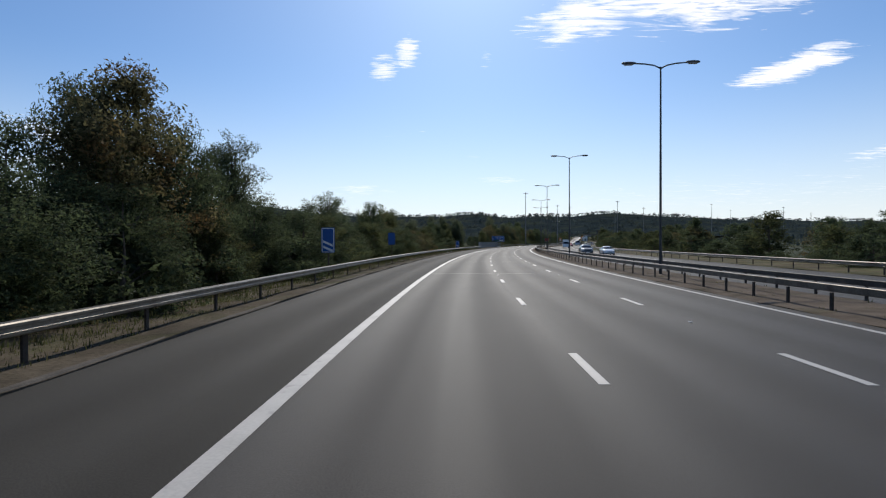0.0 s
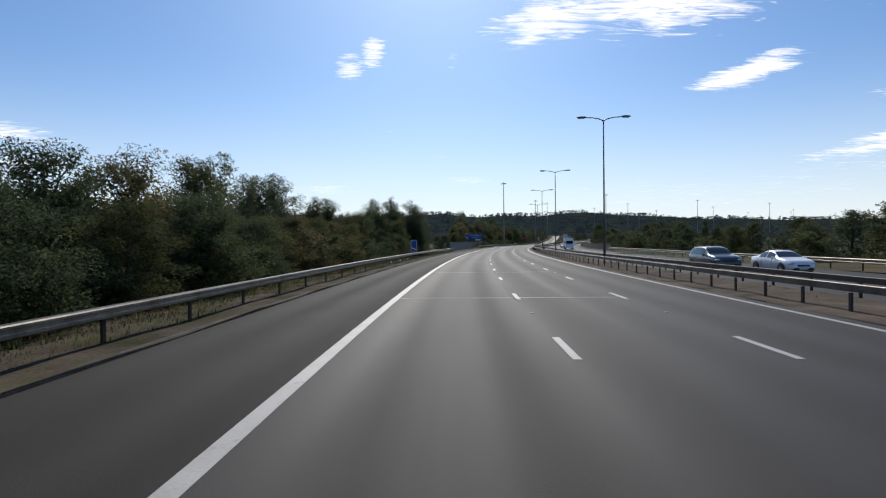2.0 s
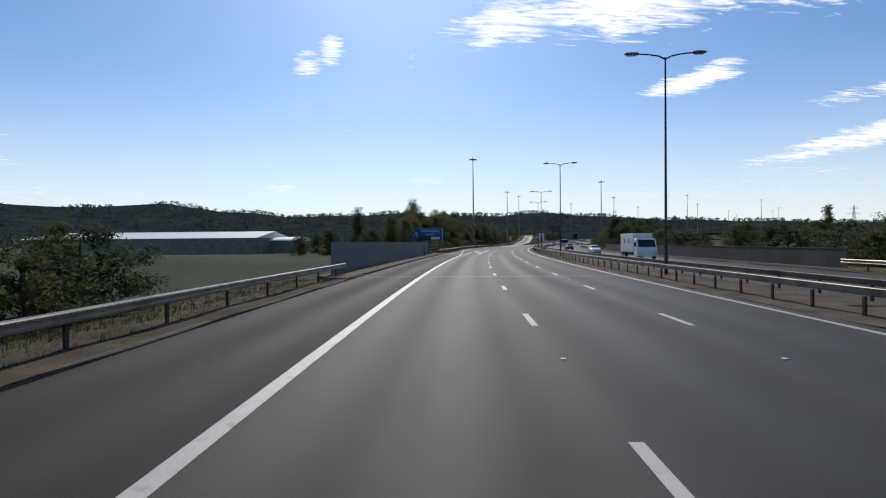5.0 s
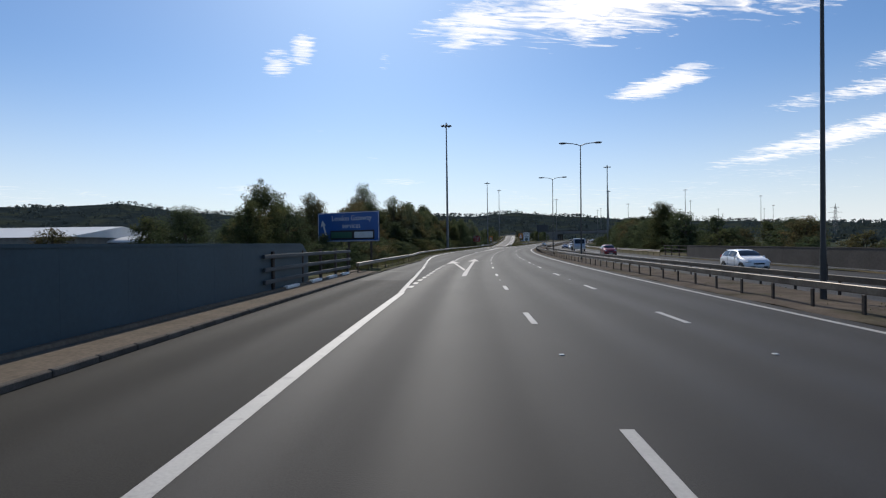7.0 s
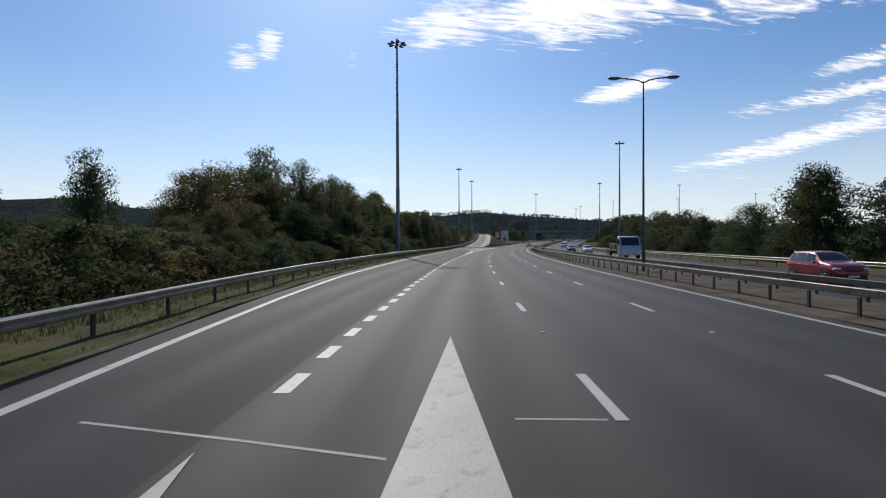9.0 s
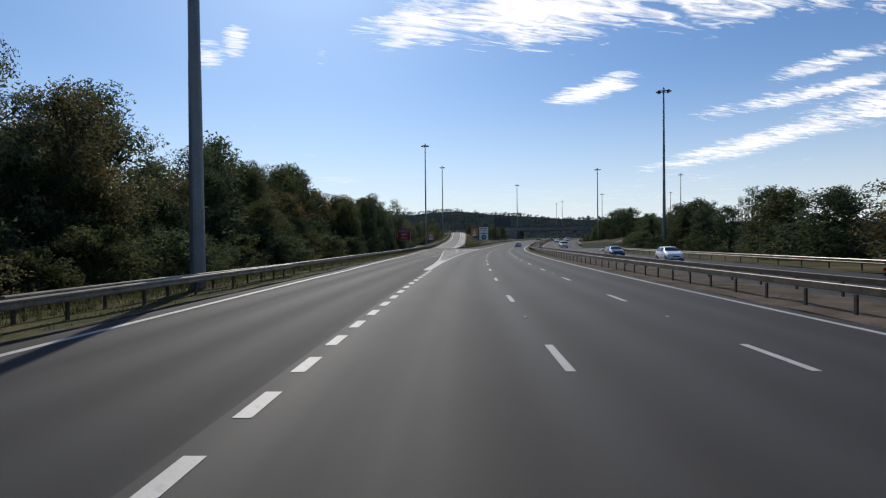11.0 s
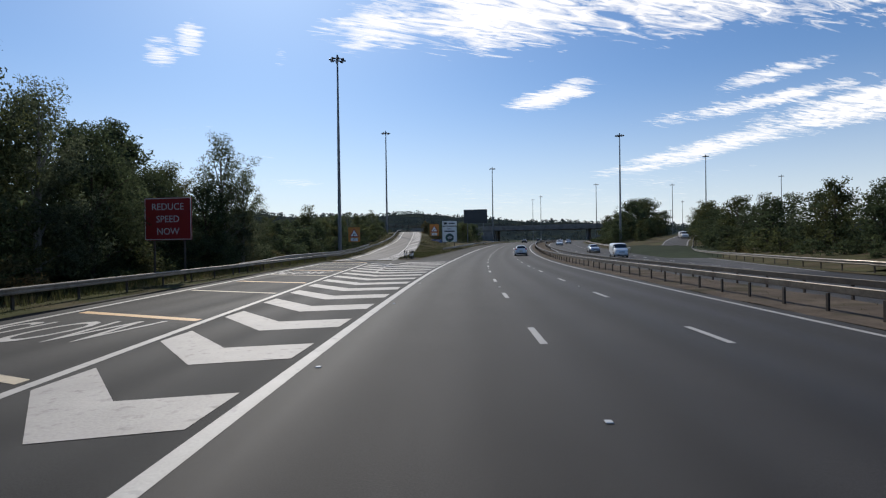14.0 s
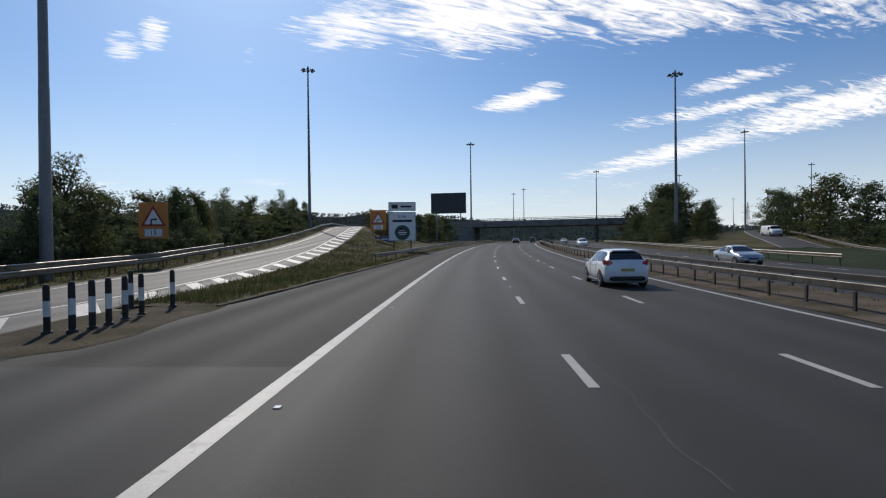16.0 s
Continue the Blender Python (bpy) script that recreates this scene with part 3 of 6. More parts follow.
b, uv = ribbon(424, 600, [lambda s: outer(s) - 0.9, lambda s: 0.5 * (outer(s) + inner(s)), inner, lambda s: inner(s) + float(np.interp(s, [424, 440, 470, 520, 560], [2.6, 2.2, 2.6, 2.4, 1.5]))],
               lambda s, lat: rise(s) + 0.004, 2.0)
slip = part("slip_road", b, "ramp", uv=uv)
tagged(slip, "pale asphalt exit slip road climbing a bank", "road", kind="structure")
OPP_Z = -0.22
b, uv = ribbon(-118, 700, [11.3, 13, 15, 17, 19, 22.8], OPP_Z)
opposite = part("road_opposite", b, "asphalt", uv=uv)
tagged(opposite, "opposite asphalt motorway carriageway behind the central barrier", "road", kind="structure")
R_SLIP_S = [405, 430.0, 454.7, 469.5, 486.2, 511.6, 555.3, 595.6, 633.3]
R_SLIP_L = [20.0, 24.2, 28.31, 31.89, 37.0, 43.78, 56.86, 71.38, 88.15]
RZ_S, RZ_Z = [405, 445, 465, 488, 513, 558, 640], [OPP_Z, OPP_Z, -0.08, 0.5, 2.3, 4.5, 6.6]
rs = lambda s: float(np.interp(s, R_SLIP_S, R_SLIP_L))
rz = lambda s: float(np.interp(s, RZ_S, RZ_Z)) - climb(s)
b, uv = ribbon(405, 640, [lambda s: min(22.7, rs(s) - 3.0) if s < 468 else rs(s) - 3.0, rs, lambda s: rs(s) + 3.0], lambda s, lat: rz(s) + 0.012)
slip2 = part("entry_slip_road", b, "ramp", uv=uv)
tagged(slip2, "entry slip road coming down between tree banks", "road", kind="structure")

# verges
for v0, v1, v_mat, v_label in ((-118, 160, "verge", "dry soil and grass verge behind the kerb"), (216, 432, "turf", "green rough grass verge behind the kerb")):
    b, uv = ribbon(v0, v1, [lambda s: kerb_left(s) - 5.5, lambda s: kerb_left(s) - 3.0, lambda s: kerb_left(s) - 1.6, lambda s: kerb_left(s) - 0.8, lambda s: kerb_left(s) + 0.02],
                   lambda s, lat: 0.05 - 0.28 * max(0.0, (kerb_left(s) - lat - 1.7)) / 3.5 + 0.03 * math.sin(s * 0.9 + lat * 2))
    tagged(part("verge_left", b, v_mat, uv=uv), v_label, "verge", kind="structure")
b, uv = ribbon(-118, 700, [7.33, 8.0, 9.3, 10.6, 11.32], lambda s, lat: (0.05 if 7.5 < lat < 11 else (0.012 if lat < 8 else -0.2)) + 0.02 * math.sin(s * 1.3 + lat * 5))
tagged(part("central_reserve", b, "reserve", uv=uv), "strip of bare soil and dry grass between the barriers", "verge", kind="structure")
b, uv = ribbon(-118, 404, [22.78, 23.4, 25.5, 29, 36], lambda s, lat: OPP_Z + 0.03 + 0.03 * math.sin(s * 0.7 + lat))
tagged(part("verge_right", b, "grass", uv=uv), "rough grass verge along the opposite carriageway", "verge", kind="structure")
b, uv = ribbon(404, 640, [lambda s: rs(s) + 3.0, lambda s: rs(s) + 4.5, lambda s: rs(s) + 9, lambda s: rs(s) + 18], lambda s, lat: rz(s) + 0.03 + 0.12 * max(0, lat - rs(s) - 4.5))
tagged(part("verge_slip_right", b, "grass", uv=uv), "rough grass bank beside the entry slip road", "verge", kind="structure")
b, uv = ribbon(467, 640, [lambda s: 22.75, lambda s: 0.5 * (22.75 + rs(s) - 2.98) if rs(s) - 2.98 > 22.75 else 22.76, lambda s: max(22.77, rs(s) - 2.98)],
               lambda s, lat: OPP_Z + 0.02 + (rz(s) - OPP_Z) * min(1.0, max(0.0, (lat - 22.8) / max(0.5, rs(s) - 2.98 - 22.8))))
tagged(part("gore_right", b, "grass", uv=uv), "grass wedge between the entry slip and the carriageway", "verge", kind="structure")
# grass wedge between the exit slip road and the main road
gore_in = lambda s: inner(s) + float(np.interp(s, [424, 440, 470, 520, 560], [2.58, 2.18, 2.58, 2.38, 1.48]))
b, uv = ribbon(432, 441, [lambda s: gore_in(s) - 0.3, lambda s: 0.5 * (gore_in(s) + kerb_left(s)), lambda s: kerb_left(s) + 0.1], lambda s, lat: 0.006 + rise(s) * max(0.0, 1 - 1.35 * (lat - gore_in(s)) / max(1.0, kerb_left(s) - gore_in(s))))
tagged(part("gore_nose", b, "asphalt", uv=uv), "dark asphalt nose between slip road and motorway", "road", kind="structure")
b, uv = ribbon(439.5, 598, [gore_in, lambda s: gore_in(s) + 0.25 * (kerb_left(s) - gore_in(s)), lambda s: gore_in(s) + 0.6 * (kerb_left(s) - gore_in(s)), kerb_left],
               lambda s, lat: 0.06 + (rise(s)) * max(0.0, 1 - 1.35 * (lat - gore_in(s)) / max(1.0, kerb_left(s) - gore_in(s))) + 0.03 * math.sin(s * 1.1 + lat * 3))
gore = part("gore_grass", b, "grass", uv=uv)
soil = []
for k in range(26):
    a = 2 * math.pi * k / 26
    wob = 1 + 0.16 * math.sin(3 * a + 1) + 0.1 * math.sin(7 * a)
    soil.append((437.3 + 5.2 * wob * math.cos(a) - 0.5 * math.sin(a), -10.3 + 1.55 * wob * math.sin(a) + 0.12 * math.cos(a)))
heap = Build()
heap.v = [tuple(at(437.3, -10.3, 0.075 + rise(437.3)))] + [tuple(at(437.3 + 0.6 * (q - 437.3), -10.3 + 0.6 * (l + 10.3), 0.06 + 0.02 * math.sin(5 * q))) for q, l in soil] + [tuple(at(q, l, 0.008)) for q, l in soil]
heap.f = [(0, 1 + (k + 1) % 26, 1 + k) for k in range(26)] + [(1 + k, 1 + (k + 1) % 26, 27 + (k + 1) % 26, 27 + k) for k in range(26)]
tagged(part("nose_soil", heap, "verge", smooth=True), "patch of washed soil and weeds round the marker posts", "soil", kind="structure")
tagged(gore, "dry grass wedge rising between slip road and motorway", "verge", kind="structure")
b, uv = ribbon(424, 598, [lambda s: outer(s) - 9, lambda s: outer(s) - 4, lambda s: outer(s) - 1.8, lambda s: outer(s) - 0.9], lambda s, lat: rise(s) + 0.02 - 0.05 * max(0.0, outer(s) - 1.8 - lat))
tagged(part("slip_verge", b, "grass", uv=uv), "grass shoulder of the slip road bank", "verge", kind="structure")

# kerb stones along the left edge, as separate stones where they are passed nearest
kerb = root("kerb", "weathered concrete kerb stones along the hard shoulder", "kerb", kind="structure")
stone = Build().box((0, 0, 0.035), (0.14, 0.985, 0.13), cham=0.02)
first = part("kerb_stone", stone, "kerb", kerb)
first.matrix_basis = set_at(162.5, kerb_left(162.5) - 0.06, 0.02)
for k in range(1, 54):
    s = 162.5 + k
    share("kerb_stone", first.data, set_at(s, kerb_left(s) - 0.06, 0.02), kerb)
part("kerb_run", swept([(-0.13, -0.05), (0.0, -0.05), (0.0, 0.03), (-0.03, 0.06), (-0.13, 0.06)], -118, 161.9, kerb_left, step=2), "kerb", kerb)
part("kerb_run", swept([(-0.13, -0.05), (0.0, -0.05), (0.0, 0.03), (-0.03, 0.06), (-0.13, 0.06)], 216.1, 431, kerb_left, step=2), "kerb", kerb)
part("kerb_run", swept([(-0.13, -0.05), (0.0, -0.05), (0.0, 0.03), (-0.03, 0.06), (-0.13, 0.06)], 439.5, 600, kerb_left, step=2), "kerb", kerb)

# ---- painted markings ----
PZ = 0.005


def painted(name, s0, s1, lat, width, mat="paint", parent=road, z=PZ, step=2.0, label=""):
    l = lat if callable(lat) else (lambda s: lat)
    zz = z if not callable(z) else (lambda s, q: z(s))
    n = max(1, int(round((s1 - s0) / step)))
    b, _ = ribbon(s0, s1, [lambda s: l(s) - width / 2, lambda s: l(s) + width / 2], zz, (s1 - s0) / n)
    return part(name, b, mat, parent, label)


painted("edge_line", -118, 205, LANE_L, 0.24, label="solid white edge line, cracked and worn")
painted("edge_line", 205, 424, outer, 0.2)
painted("edge_line", 424, 600, outer, 0.18, parent=slip, z=lambda s: rise(s) + 0.012)
painted("edge_line", 343.3, 700, LANE_L - 0.02, 0.24)
painted("edge_line", 343.3, 424, inner, 0.2)
painted("edge_line", 424, 600, inner, 0.2, parent=slip, z=lambda s: rise(s) + 0.012)
painted("edge_line", -118, 700, LANE_R, 0.17)
painted("edge_line", -118, 700, 11.75, 0.17, parent=opposite, z=OPP_Z + PZ)
painted("edge_line", -118, 404, 19.6, 0.17, parent=opposite, z=OPP_Z + PZ)
painted("edge_line", 469, 640, lambda s: rs(s) - 2.7, 0.17, parent=slip2, z=lambda s: rz(s) + 0.02)
painted("edge_line", 405, 640, lambda s: rs(s) + 2.7, 0.17, parent=slip2, z=lambda s: rz(s) + 0.02)
dash = Build().box((0, 1.0, 0), (0.15, 2.0, 0.004))
dash_first = part("lane_dash", dash, "paint", road)
dash_first.matrix_basis = set_at(7.84, 0, PZ)
for lat in (0.0, LANE_B):
    for k in range(-12, 72):
        s = 7.84 + 9 * k
        s += float(np.interp(s, [350, 367.8, 376.8, 385.8, 394], [0, 0.45, 1.0, 0.7, 0]))     # laid a little unevenly here
        if not (lat == 0.0 and k == 0):
            share("lane_dash", dash_first.data, set_at(s, lat, PZ), road)
for lat in (15.3, 18.9):
    for k in range(-10, 60):
        share("lane_dash", dash_first.data, set_at(9 * k, lat - 0.1, OPP_Z + PZ), opposite)
for k in range(10):
    share("lane_dash", dash_first.data, set_at(409 + 6 * k, 20.0 + 0.1 * k, OPP_Z + 0.022, -3), opposite)
short = part("exit_dash", Build().box((0, 0, 0), (0.22, 1.02, 0.004)), "paint", road)
short.matrix_basis = set_at(207.7, -4.14, PZ)
for k in range(1, 52):
    s = 207.7 + 2.1 * k if k < 12 else 243.3 + 2.04 * (k - 12)
    if s < 323 and k != 11:
        share("exit_dash", short.data, set_at(s, -4.14 - 0.02 * math.sin(k) if k < 12 else -4.05 - 0.02 * math.sin(k), PZ), road)
nose_left = lambda s: float(np.interp(s, [324, 334, 343.3], [LANE_L - 0.42, LANE_L - 0.56, inner(343.3) - 0.1]))
b, _ = ribbon(324, 343.3, [nose_left, lambda s: LANE_L + 0.1], PZ, 1.93)
part("exit_nose", b, "worn", road, "thick worn white nose line")
for k in range(17):
    s = 326.5 + k
    if k % 5 != 3:
        painted("nose_crack", s, s + 0.4 + 0.12 * (k % 4), lambda q: nose_left(q) + 0.2 + 0.018 * math.sin(2.3 * q), 0.008 + 0.003 * (k % 3), "crack", z=PZ + 0.004, step=0.3)


def flat_shape(name, pts, mat, parent=road, z=PZ + 0.002, label=""):
    """A painted outline from (station, across) points."""
    b = Build().add([tuple(at(s, l, z)) for s, l in pts], [tuple(range(len(pts)))])
    me_pts = b.v
    area = sum(me_pts[i][0] * me_pts[(i + 1) % len(pts)][1] - me_pts[(i + 1) % len(pts)][0] * me_pts[i][1] for i in range(len(pts)))
    if area < 0:
        b.f = [tuple(reversed(b.f[0]))]
    return part(name, b, mat, parent, label)


# the two-headed arrow that points to the exit and straight on
flat_shape("straight_arrow", [(214.84, -2.07), (214.84, -1.80), (220.7, -1.74), (238.9, -1.67), (238.9, -1.25), (246.9, -1.96), (238.9, -2.42), (238.9, -1.91), (222.3, -1.97), (219.8, -2.03)], "worn", label="long white ahead arrow, scuffed")
flat_shape("exit_arrow", [(220.6, -2.06), (222.6, -2.06), (227.16, -2.54), (232.28, -3.14), (234.6, -3.39), (234.6, -2.93), (240.9, -4.18), (233.0, -4.10), (234.32, -3.58), (232.28, -3.34), (227.16, -2.76), (222.6, -2.28)], "worn", z=PZ + 0.006, label="long white arrow bending to the exit")
# chevrons in the nose: arms that meet in a bent point
for k in range(24):
    tip = 346.8 + 3.47 * k
    lr = LANE_L - 0.33
    li = inner(tip + 0.5) + 0.22
    mid = max(lr - 0.47 * (lr - li), -8.1)
    low = tip - 1.4 - 0.28 * (lr - mid)
    back = low + 1.22 * (mid - li)
    if k < 22:
        flat_shape("chevron", [(low, mid), (tip - 1.38, lr), (tip, lr), (low + 1.42, mid - 0.05), (back + 1.32, li), (back, li + 0.03)], "worn")
    else:
        flat_shape("chevron", [(low, mid), (tip - 1.38, lr), (tip, lr), (low + 1.42, mid - 0.05), (low + 2.9, mid - 1.2), (low + 1.5, mid - 1.25)], "worn")
for k in range(28):
    s = 426.0 + 3.65 * k
    reach = min(3.2, 2.6 + 0.1 * k) if k < 6 else 2.4
    pts = [(s + 1.25 * reach, inner(s + 1.25 * reach) + 0.3), (s, inner(s + 2) + reach), (s + 1.15, inner(s + 2) + reach + 0.05), (s + 1.25 * reach + 1.1, inner(s + 1.25 * reach + 1) + 0.3)]
    b = Build().add([tuple(at(q, l, rise(q) + 0.018)) for q, l in pts], [(0, 1, 2, 3)])
    part("chevron", b, "paint", slip)
# yellow and pale yellow rumble bars and the word across the exit lane
for k, (s, mat) in enumerate(((359.0, "pale"), (367.2, "yellow"), (375.0, "pale"), (381.2, "yellow"), (389.0, "pale"), (394.9, "yellow"), (401.4, "pale"), (407.9, "yellow"), (414.4, "pale"), (421.0, "pale"), (426.2, "yellow"))):
    w = 0.40 if mat == "yellow" else 0.28
    flat_shape("rumble_bar", [(s, inner(s) - 0.25), (s + w, inner(s) - 0.25), (s + w + 1.9, outer(s + 2) + 0.35), (s + 1.9, outer(s + 2) + 0.35)], mat)
letters("slow_word", "SLOW", 1.35, "paint", road, set_at(405.3, -13.7, PZ + 0.003) @ Matrix.Diagonal((1.0, 3.4, 0.3, 1)), "white lettering painted on the exit lane")
letters("slow_word", "SLOW", 1.35, "paint", road, set_at(379.6, -11.2, PZ + 0.003) @ Matrix.Diagonal((1.0, 3.2, 0.3, 1)))
# raised ribs of the edge line
rib = part("line_rib", Build().box((0, 0, 0), (0.205, 0.03, 0.005), cham=0.002), "joint", road)
rib.matrix_basis = set_at(205.0, outer(205.0), PZ + 0.001)
for k in range(1, 70):
    s = 205.0 + 0.52 * k
    share("line_rib", rib.data, set_at(s, outer(s), PZ + 0.001, 4), road)
# transverse joints
for s, l0, l1 in ((32.9, -4.0, 2.6), (52.1, -4.0, 3.9), (71.3, -4.0, 3.4), (86.5, -4.0, 3.4), (104.1, -4.1, 5.5), (123.5, -4.0, 0.6), (160.0, -7.6, 7.2)):
    flat_shape("transverse_joint", [(s, l0), (s, l1), (s + 0.11, l1), (s + 0.11, l0)], "joint", z=0.004)
for pts in ([(220.1, -8.4), (220.5, -7.4), (220.95, -5.4), (222.4, -3.27), (224.1, -1.1)], [(241.66, -5.85), (241.45, -5.0), (241.2, -4.0), (240.76, -2.4)], [(241.85, -1.15), (241.84, -0.15)]):
    flat_shape("transverse_joint", pts + [(s + 0.06, l) for s, l in pts[::-1]], "joint", z=0.004)
flat_shape("surface_seam", [(404, -8.2), (424.5, -10.6), (424.5, -10.4), (404, -8.0)], "joint", z=0.0045)
for s in (19.0, 70.0, 118.0, 214.5, 262.0, 330.0, 428.0, 437.0):
    drift = lambda q: (0.32 if s > 420 else -0.13) + 0.05 * math.sin(1.9 * q) + 0.03 * math.sin(5.3 * q)
    painted("surface_crack", s, s + 7.5, drift, 0.035, "crack", z=0.004, step=0.35)
stud = Build().box((0, 0, 0.006), (0.085, 0.1, 0.014), cham=0.005)
stud_first = part("road_stud", stud, "stud", road)
stud_first.matrix_basis = set_at(16.9, 0, 0.004)
for k in range(0, 36):
    for lat in (0.0, LANE_B):
        if k or lat:
            share("road_stud", stud_first.data, set_at(13.4 + 18 * k, lat, 0.004), road)
for k in range(0, 30):
    share("road_stud", stud_first.data, set_at(322 + 9 * k, LANE_L + 0.32, 0.004), road)

# ---- barriers ----
W_BEAM = [(0.00, 0.46), (0.05, 0.475), (0.075, 0.505), (0.075, 0.535), (0.02, 0.575), (0.02, 0.655), (0.075, 0.695), (0.075, 0.725), (0.05, 0.755), (0.0, 0.77), (-0.012, 0.77),
          (0.036, 0.745), (0.06, 0.72), (0.06, 0.70), (0.006, 0.66), (0.006, 0.57), (0.06, 0.53), (0.06, 0.51), (0.036, 0.485), (-0.012, 0.46)]
OPEN_BOX = [(-0.11, 0.52), (-0.09, 0.50), (0.08, 0.50), (0.10, 0.52), (0.10, 0.575), (0.085, 0.59), (0.085, 0.64), (0.10, 0.655), (0.10, 0.70), (0.08, 0.725), (-0.09, 0.725), (-0.11, 0.70)]
BOX_BEAM = [(-0.075, 0.53), (-0.06, 0.515), (0.06, 0.515), (0.075, 0.53), (0.075, 0.70), (0.06, 0.715), (-0.06, 0.715), (-0.075, 0.70)]


def barrier(s0, s1, lat, z, profile, spacing, face, label, post_h=0.74, limit=300, back=0.0, steel="steel"):
    """A steel safety barrier: one beam and its posts; face is +1 where the beam's front looks to the right."""
    e = root("safety_barrier", label, "barrier", group="safety barriers")
    prof = [(a * face, u) for a, u in profile]
    if face < 0:
        prof = prof[::-1]
    part("beam", swept(prof, s0, s1, lat, z), steel, e, "galvanised steel beam, streaked and dull")
    l = lat if callable(lat) else (lambda s: lat)
    zf = z if callable(z) else (lambda s: z)
    pb = Build().box((0, 0, post_h / 2 - 0.2), (0.055, 0.11, post_h + 0.36), cham=0.008)
    pb.box((face * 0.05, 0, 0.615), (0.06, 0.07, 0.12))
    mesh = None
    count = int((s1 - s0) / spacing)
    rest = Build()
    for k in range(count + 1):
        s = s0 + 0.4 + k * spacing
        if s > s1:
            break
        m = set_at(s, l(s) - face * 0.075 + back, zf(s))
        if k < limit:
            if mesh is None:
                o = part("post", pb, "post", e)
                o.matrix_basis = m
                mesh = o.data
            else:
                share("post", mesh, m, e)
        else:
            rest.add([m @ Vector(p) for p in pb.v], pb.f)
    if rest.v:
        part("posts_beyond", rest, "post", e)["kind"] = "stuff"
    return e


barrier(-110, 161, lambda s: -8.72, 0.03, OPEN_BOX, 3.2, 1, "galvanised open-box steel barrier on posts along the hard shoulder")
barrier(217.4, 318, lambda s: kerb_left(s) - 1.0, 0.03, OPEN_BOX, 3.2, 1, "galvanised open-box steel barrier beside the exit taper")
barrier(300, 428, lambda s: outer(s) - 2.65 + 0.6 * smooth01((s - 300) / 20.0), 0.03, OPEN_BOX, 3.2, 1, "galvanised steel barrier beside the exit lane")
barrier(428, 590, lambda s: outer(s) - 2.05 + 0.25 * smooth01((s - 428) / 15.0), lambda s: rise(s) + 0.06, W_BEAM, 3.2, 1, "galvanised steel barrier climbing with the slip road")
barrier(404, 472, lambda s: outer(s) - 2.15 - 0.3 * smooth01((s - 404) / 18.0), lambda s: rise(s) + 0.03 + 0.3 * smooth01((s - 404) / 18.0), W_BEAM, 3.2, 1, "second galvanised barrier shielding the lighting mast")
barrier(466, 600, lambda s: kerb_left(s) - 0.9 - 0.5 * smooth01((474 - s) / 8.0), 0.03, W_BEAM, 3.2, 1, "galvanised steel barrier around the gore signs")
barrier(-110, 640, 8.1, 0.04, BOX_BEAM, 1.92, 1, "galvanised box-beam barrier on the near side of the reserve", post_h=0.52, steel="dull_steel")
barrier(-110, 640, 10.62, 0.0, BOX_BEAM, 2.4, -1, "dark box-beam barrier facing the opposite carriageway", post_h=0.52, steel="dark_steel")
barrier(-110, 168, 23.6, OPP_Z + 0.04, W_BEAM, 3.2, -1, "pale steel barrier beyond the opposite carriageway")
barrier(262, 402, 23.6, OPP_Z + 0.04, W_BEAM, 3.2, -1, "pale steel barrier beyond the opposite carriageway")
barrier(402, 600, lambda s: rs(s) + 4.0, lambda s: rz(s) + 0.05, W_BEAM, 3.2, -1, "pale steel barrier beside the entry slip road")
barrier(462, 560, 23.6, OPP_Z + 0.04, W_BEAM, 3.2, -1, "steel barrier in front of the wooded bank")


# ---- bridge parapet ----
def parapet():
    e = root("bridge_parapet", "dark blue sheeted steel parapet with open rails on a concrete plinth", "parapet")
    part("plinth", swept([(-0.55, -0.3), (1.06, -0.3), (1.06, 0.105), (-0.1, 0.125), (-0.12, 0.2), (-0.55, 0.2)], 158, 219.5, -8.95, step=1.5), "sandy", e, "sandy weathered concrete edge beam", bevel=0.01)
    for k in range(24):
        s0 = 160 + 2.0 * k
        part("panel", swept([(-0.02, 0.16), (0.02, 0.16), (0.02, 1.93), (-0.02, 1.93)], s0 + 0.002, s0 + 1.998, -9.25, step=1.0), "dark_panel", e)
    part("top_rail", swept([(-0.05, 1.93), (0.05, 1.93), (0.05, 2.0), (-0.05, 2.0)], 160, 208, -9.25), "dark_panel", e)
    for u in (0.46, 0.93, 1.42):
        part("rail", swept([(-0.05, u), (0.05, u), (0.05, u + 0.15), (-0.05, u + 0.15)], 203.6, 217, -9.14, step=2.0), "slate", e, bevel=0.012)
    part("end_panel", Build().plate([at(208.0, -9.27, 0.2), at(208.0, -9.27, 2.0), at(208.35, -9.27, 1.95), at(209.1, -9.27, 1.5), at(209.1, -9.27, 0.2)], (0.04, 0.0, 0)), "dark_panel", e)
    for s in (204.6, 208.3, 211.2, 214.1, 216.9):
        b = Build().box((0, 0, 0.85), (0.12, 0.18, 1.68), cham=0.015)
        o = part("post", b, "post", e)
        o.matrix_basis = set_at(s, -9.26 if s > 206 else -9.2, 0.0)
    for s in (206.4, 209.8, 212.7, 215.5):
        part("base_block", Build().box(at(s, -9.08, 0.17), (0.2, 1.5, 0.16), heading(s), cham=0.02), "white", e, "pale concrete block under the rails")


parapet()


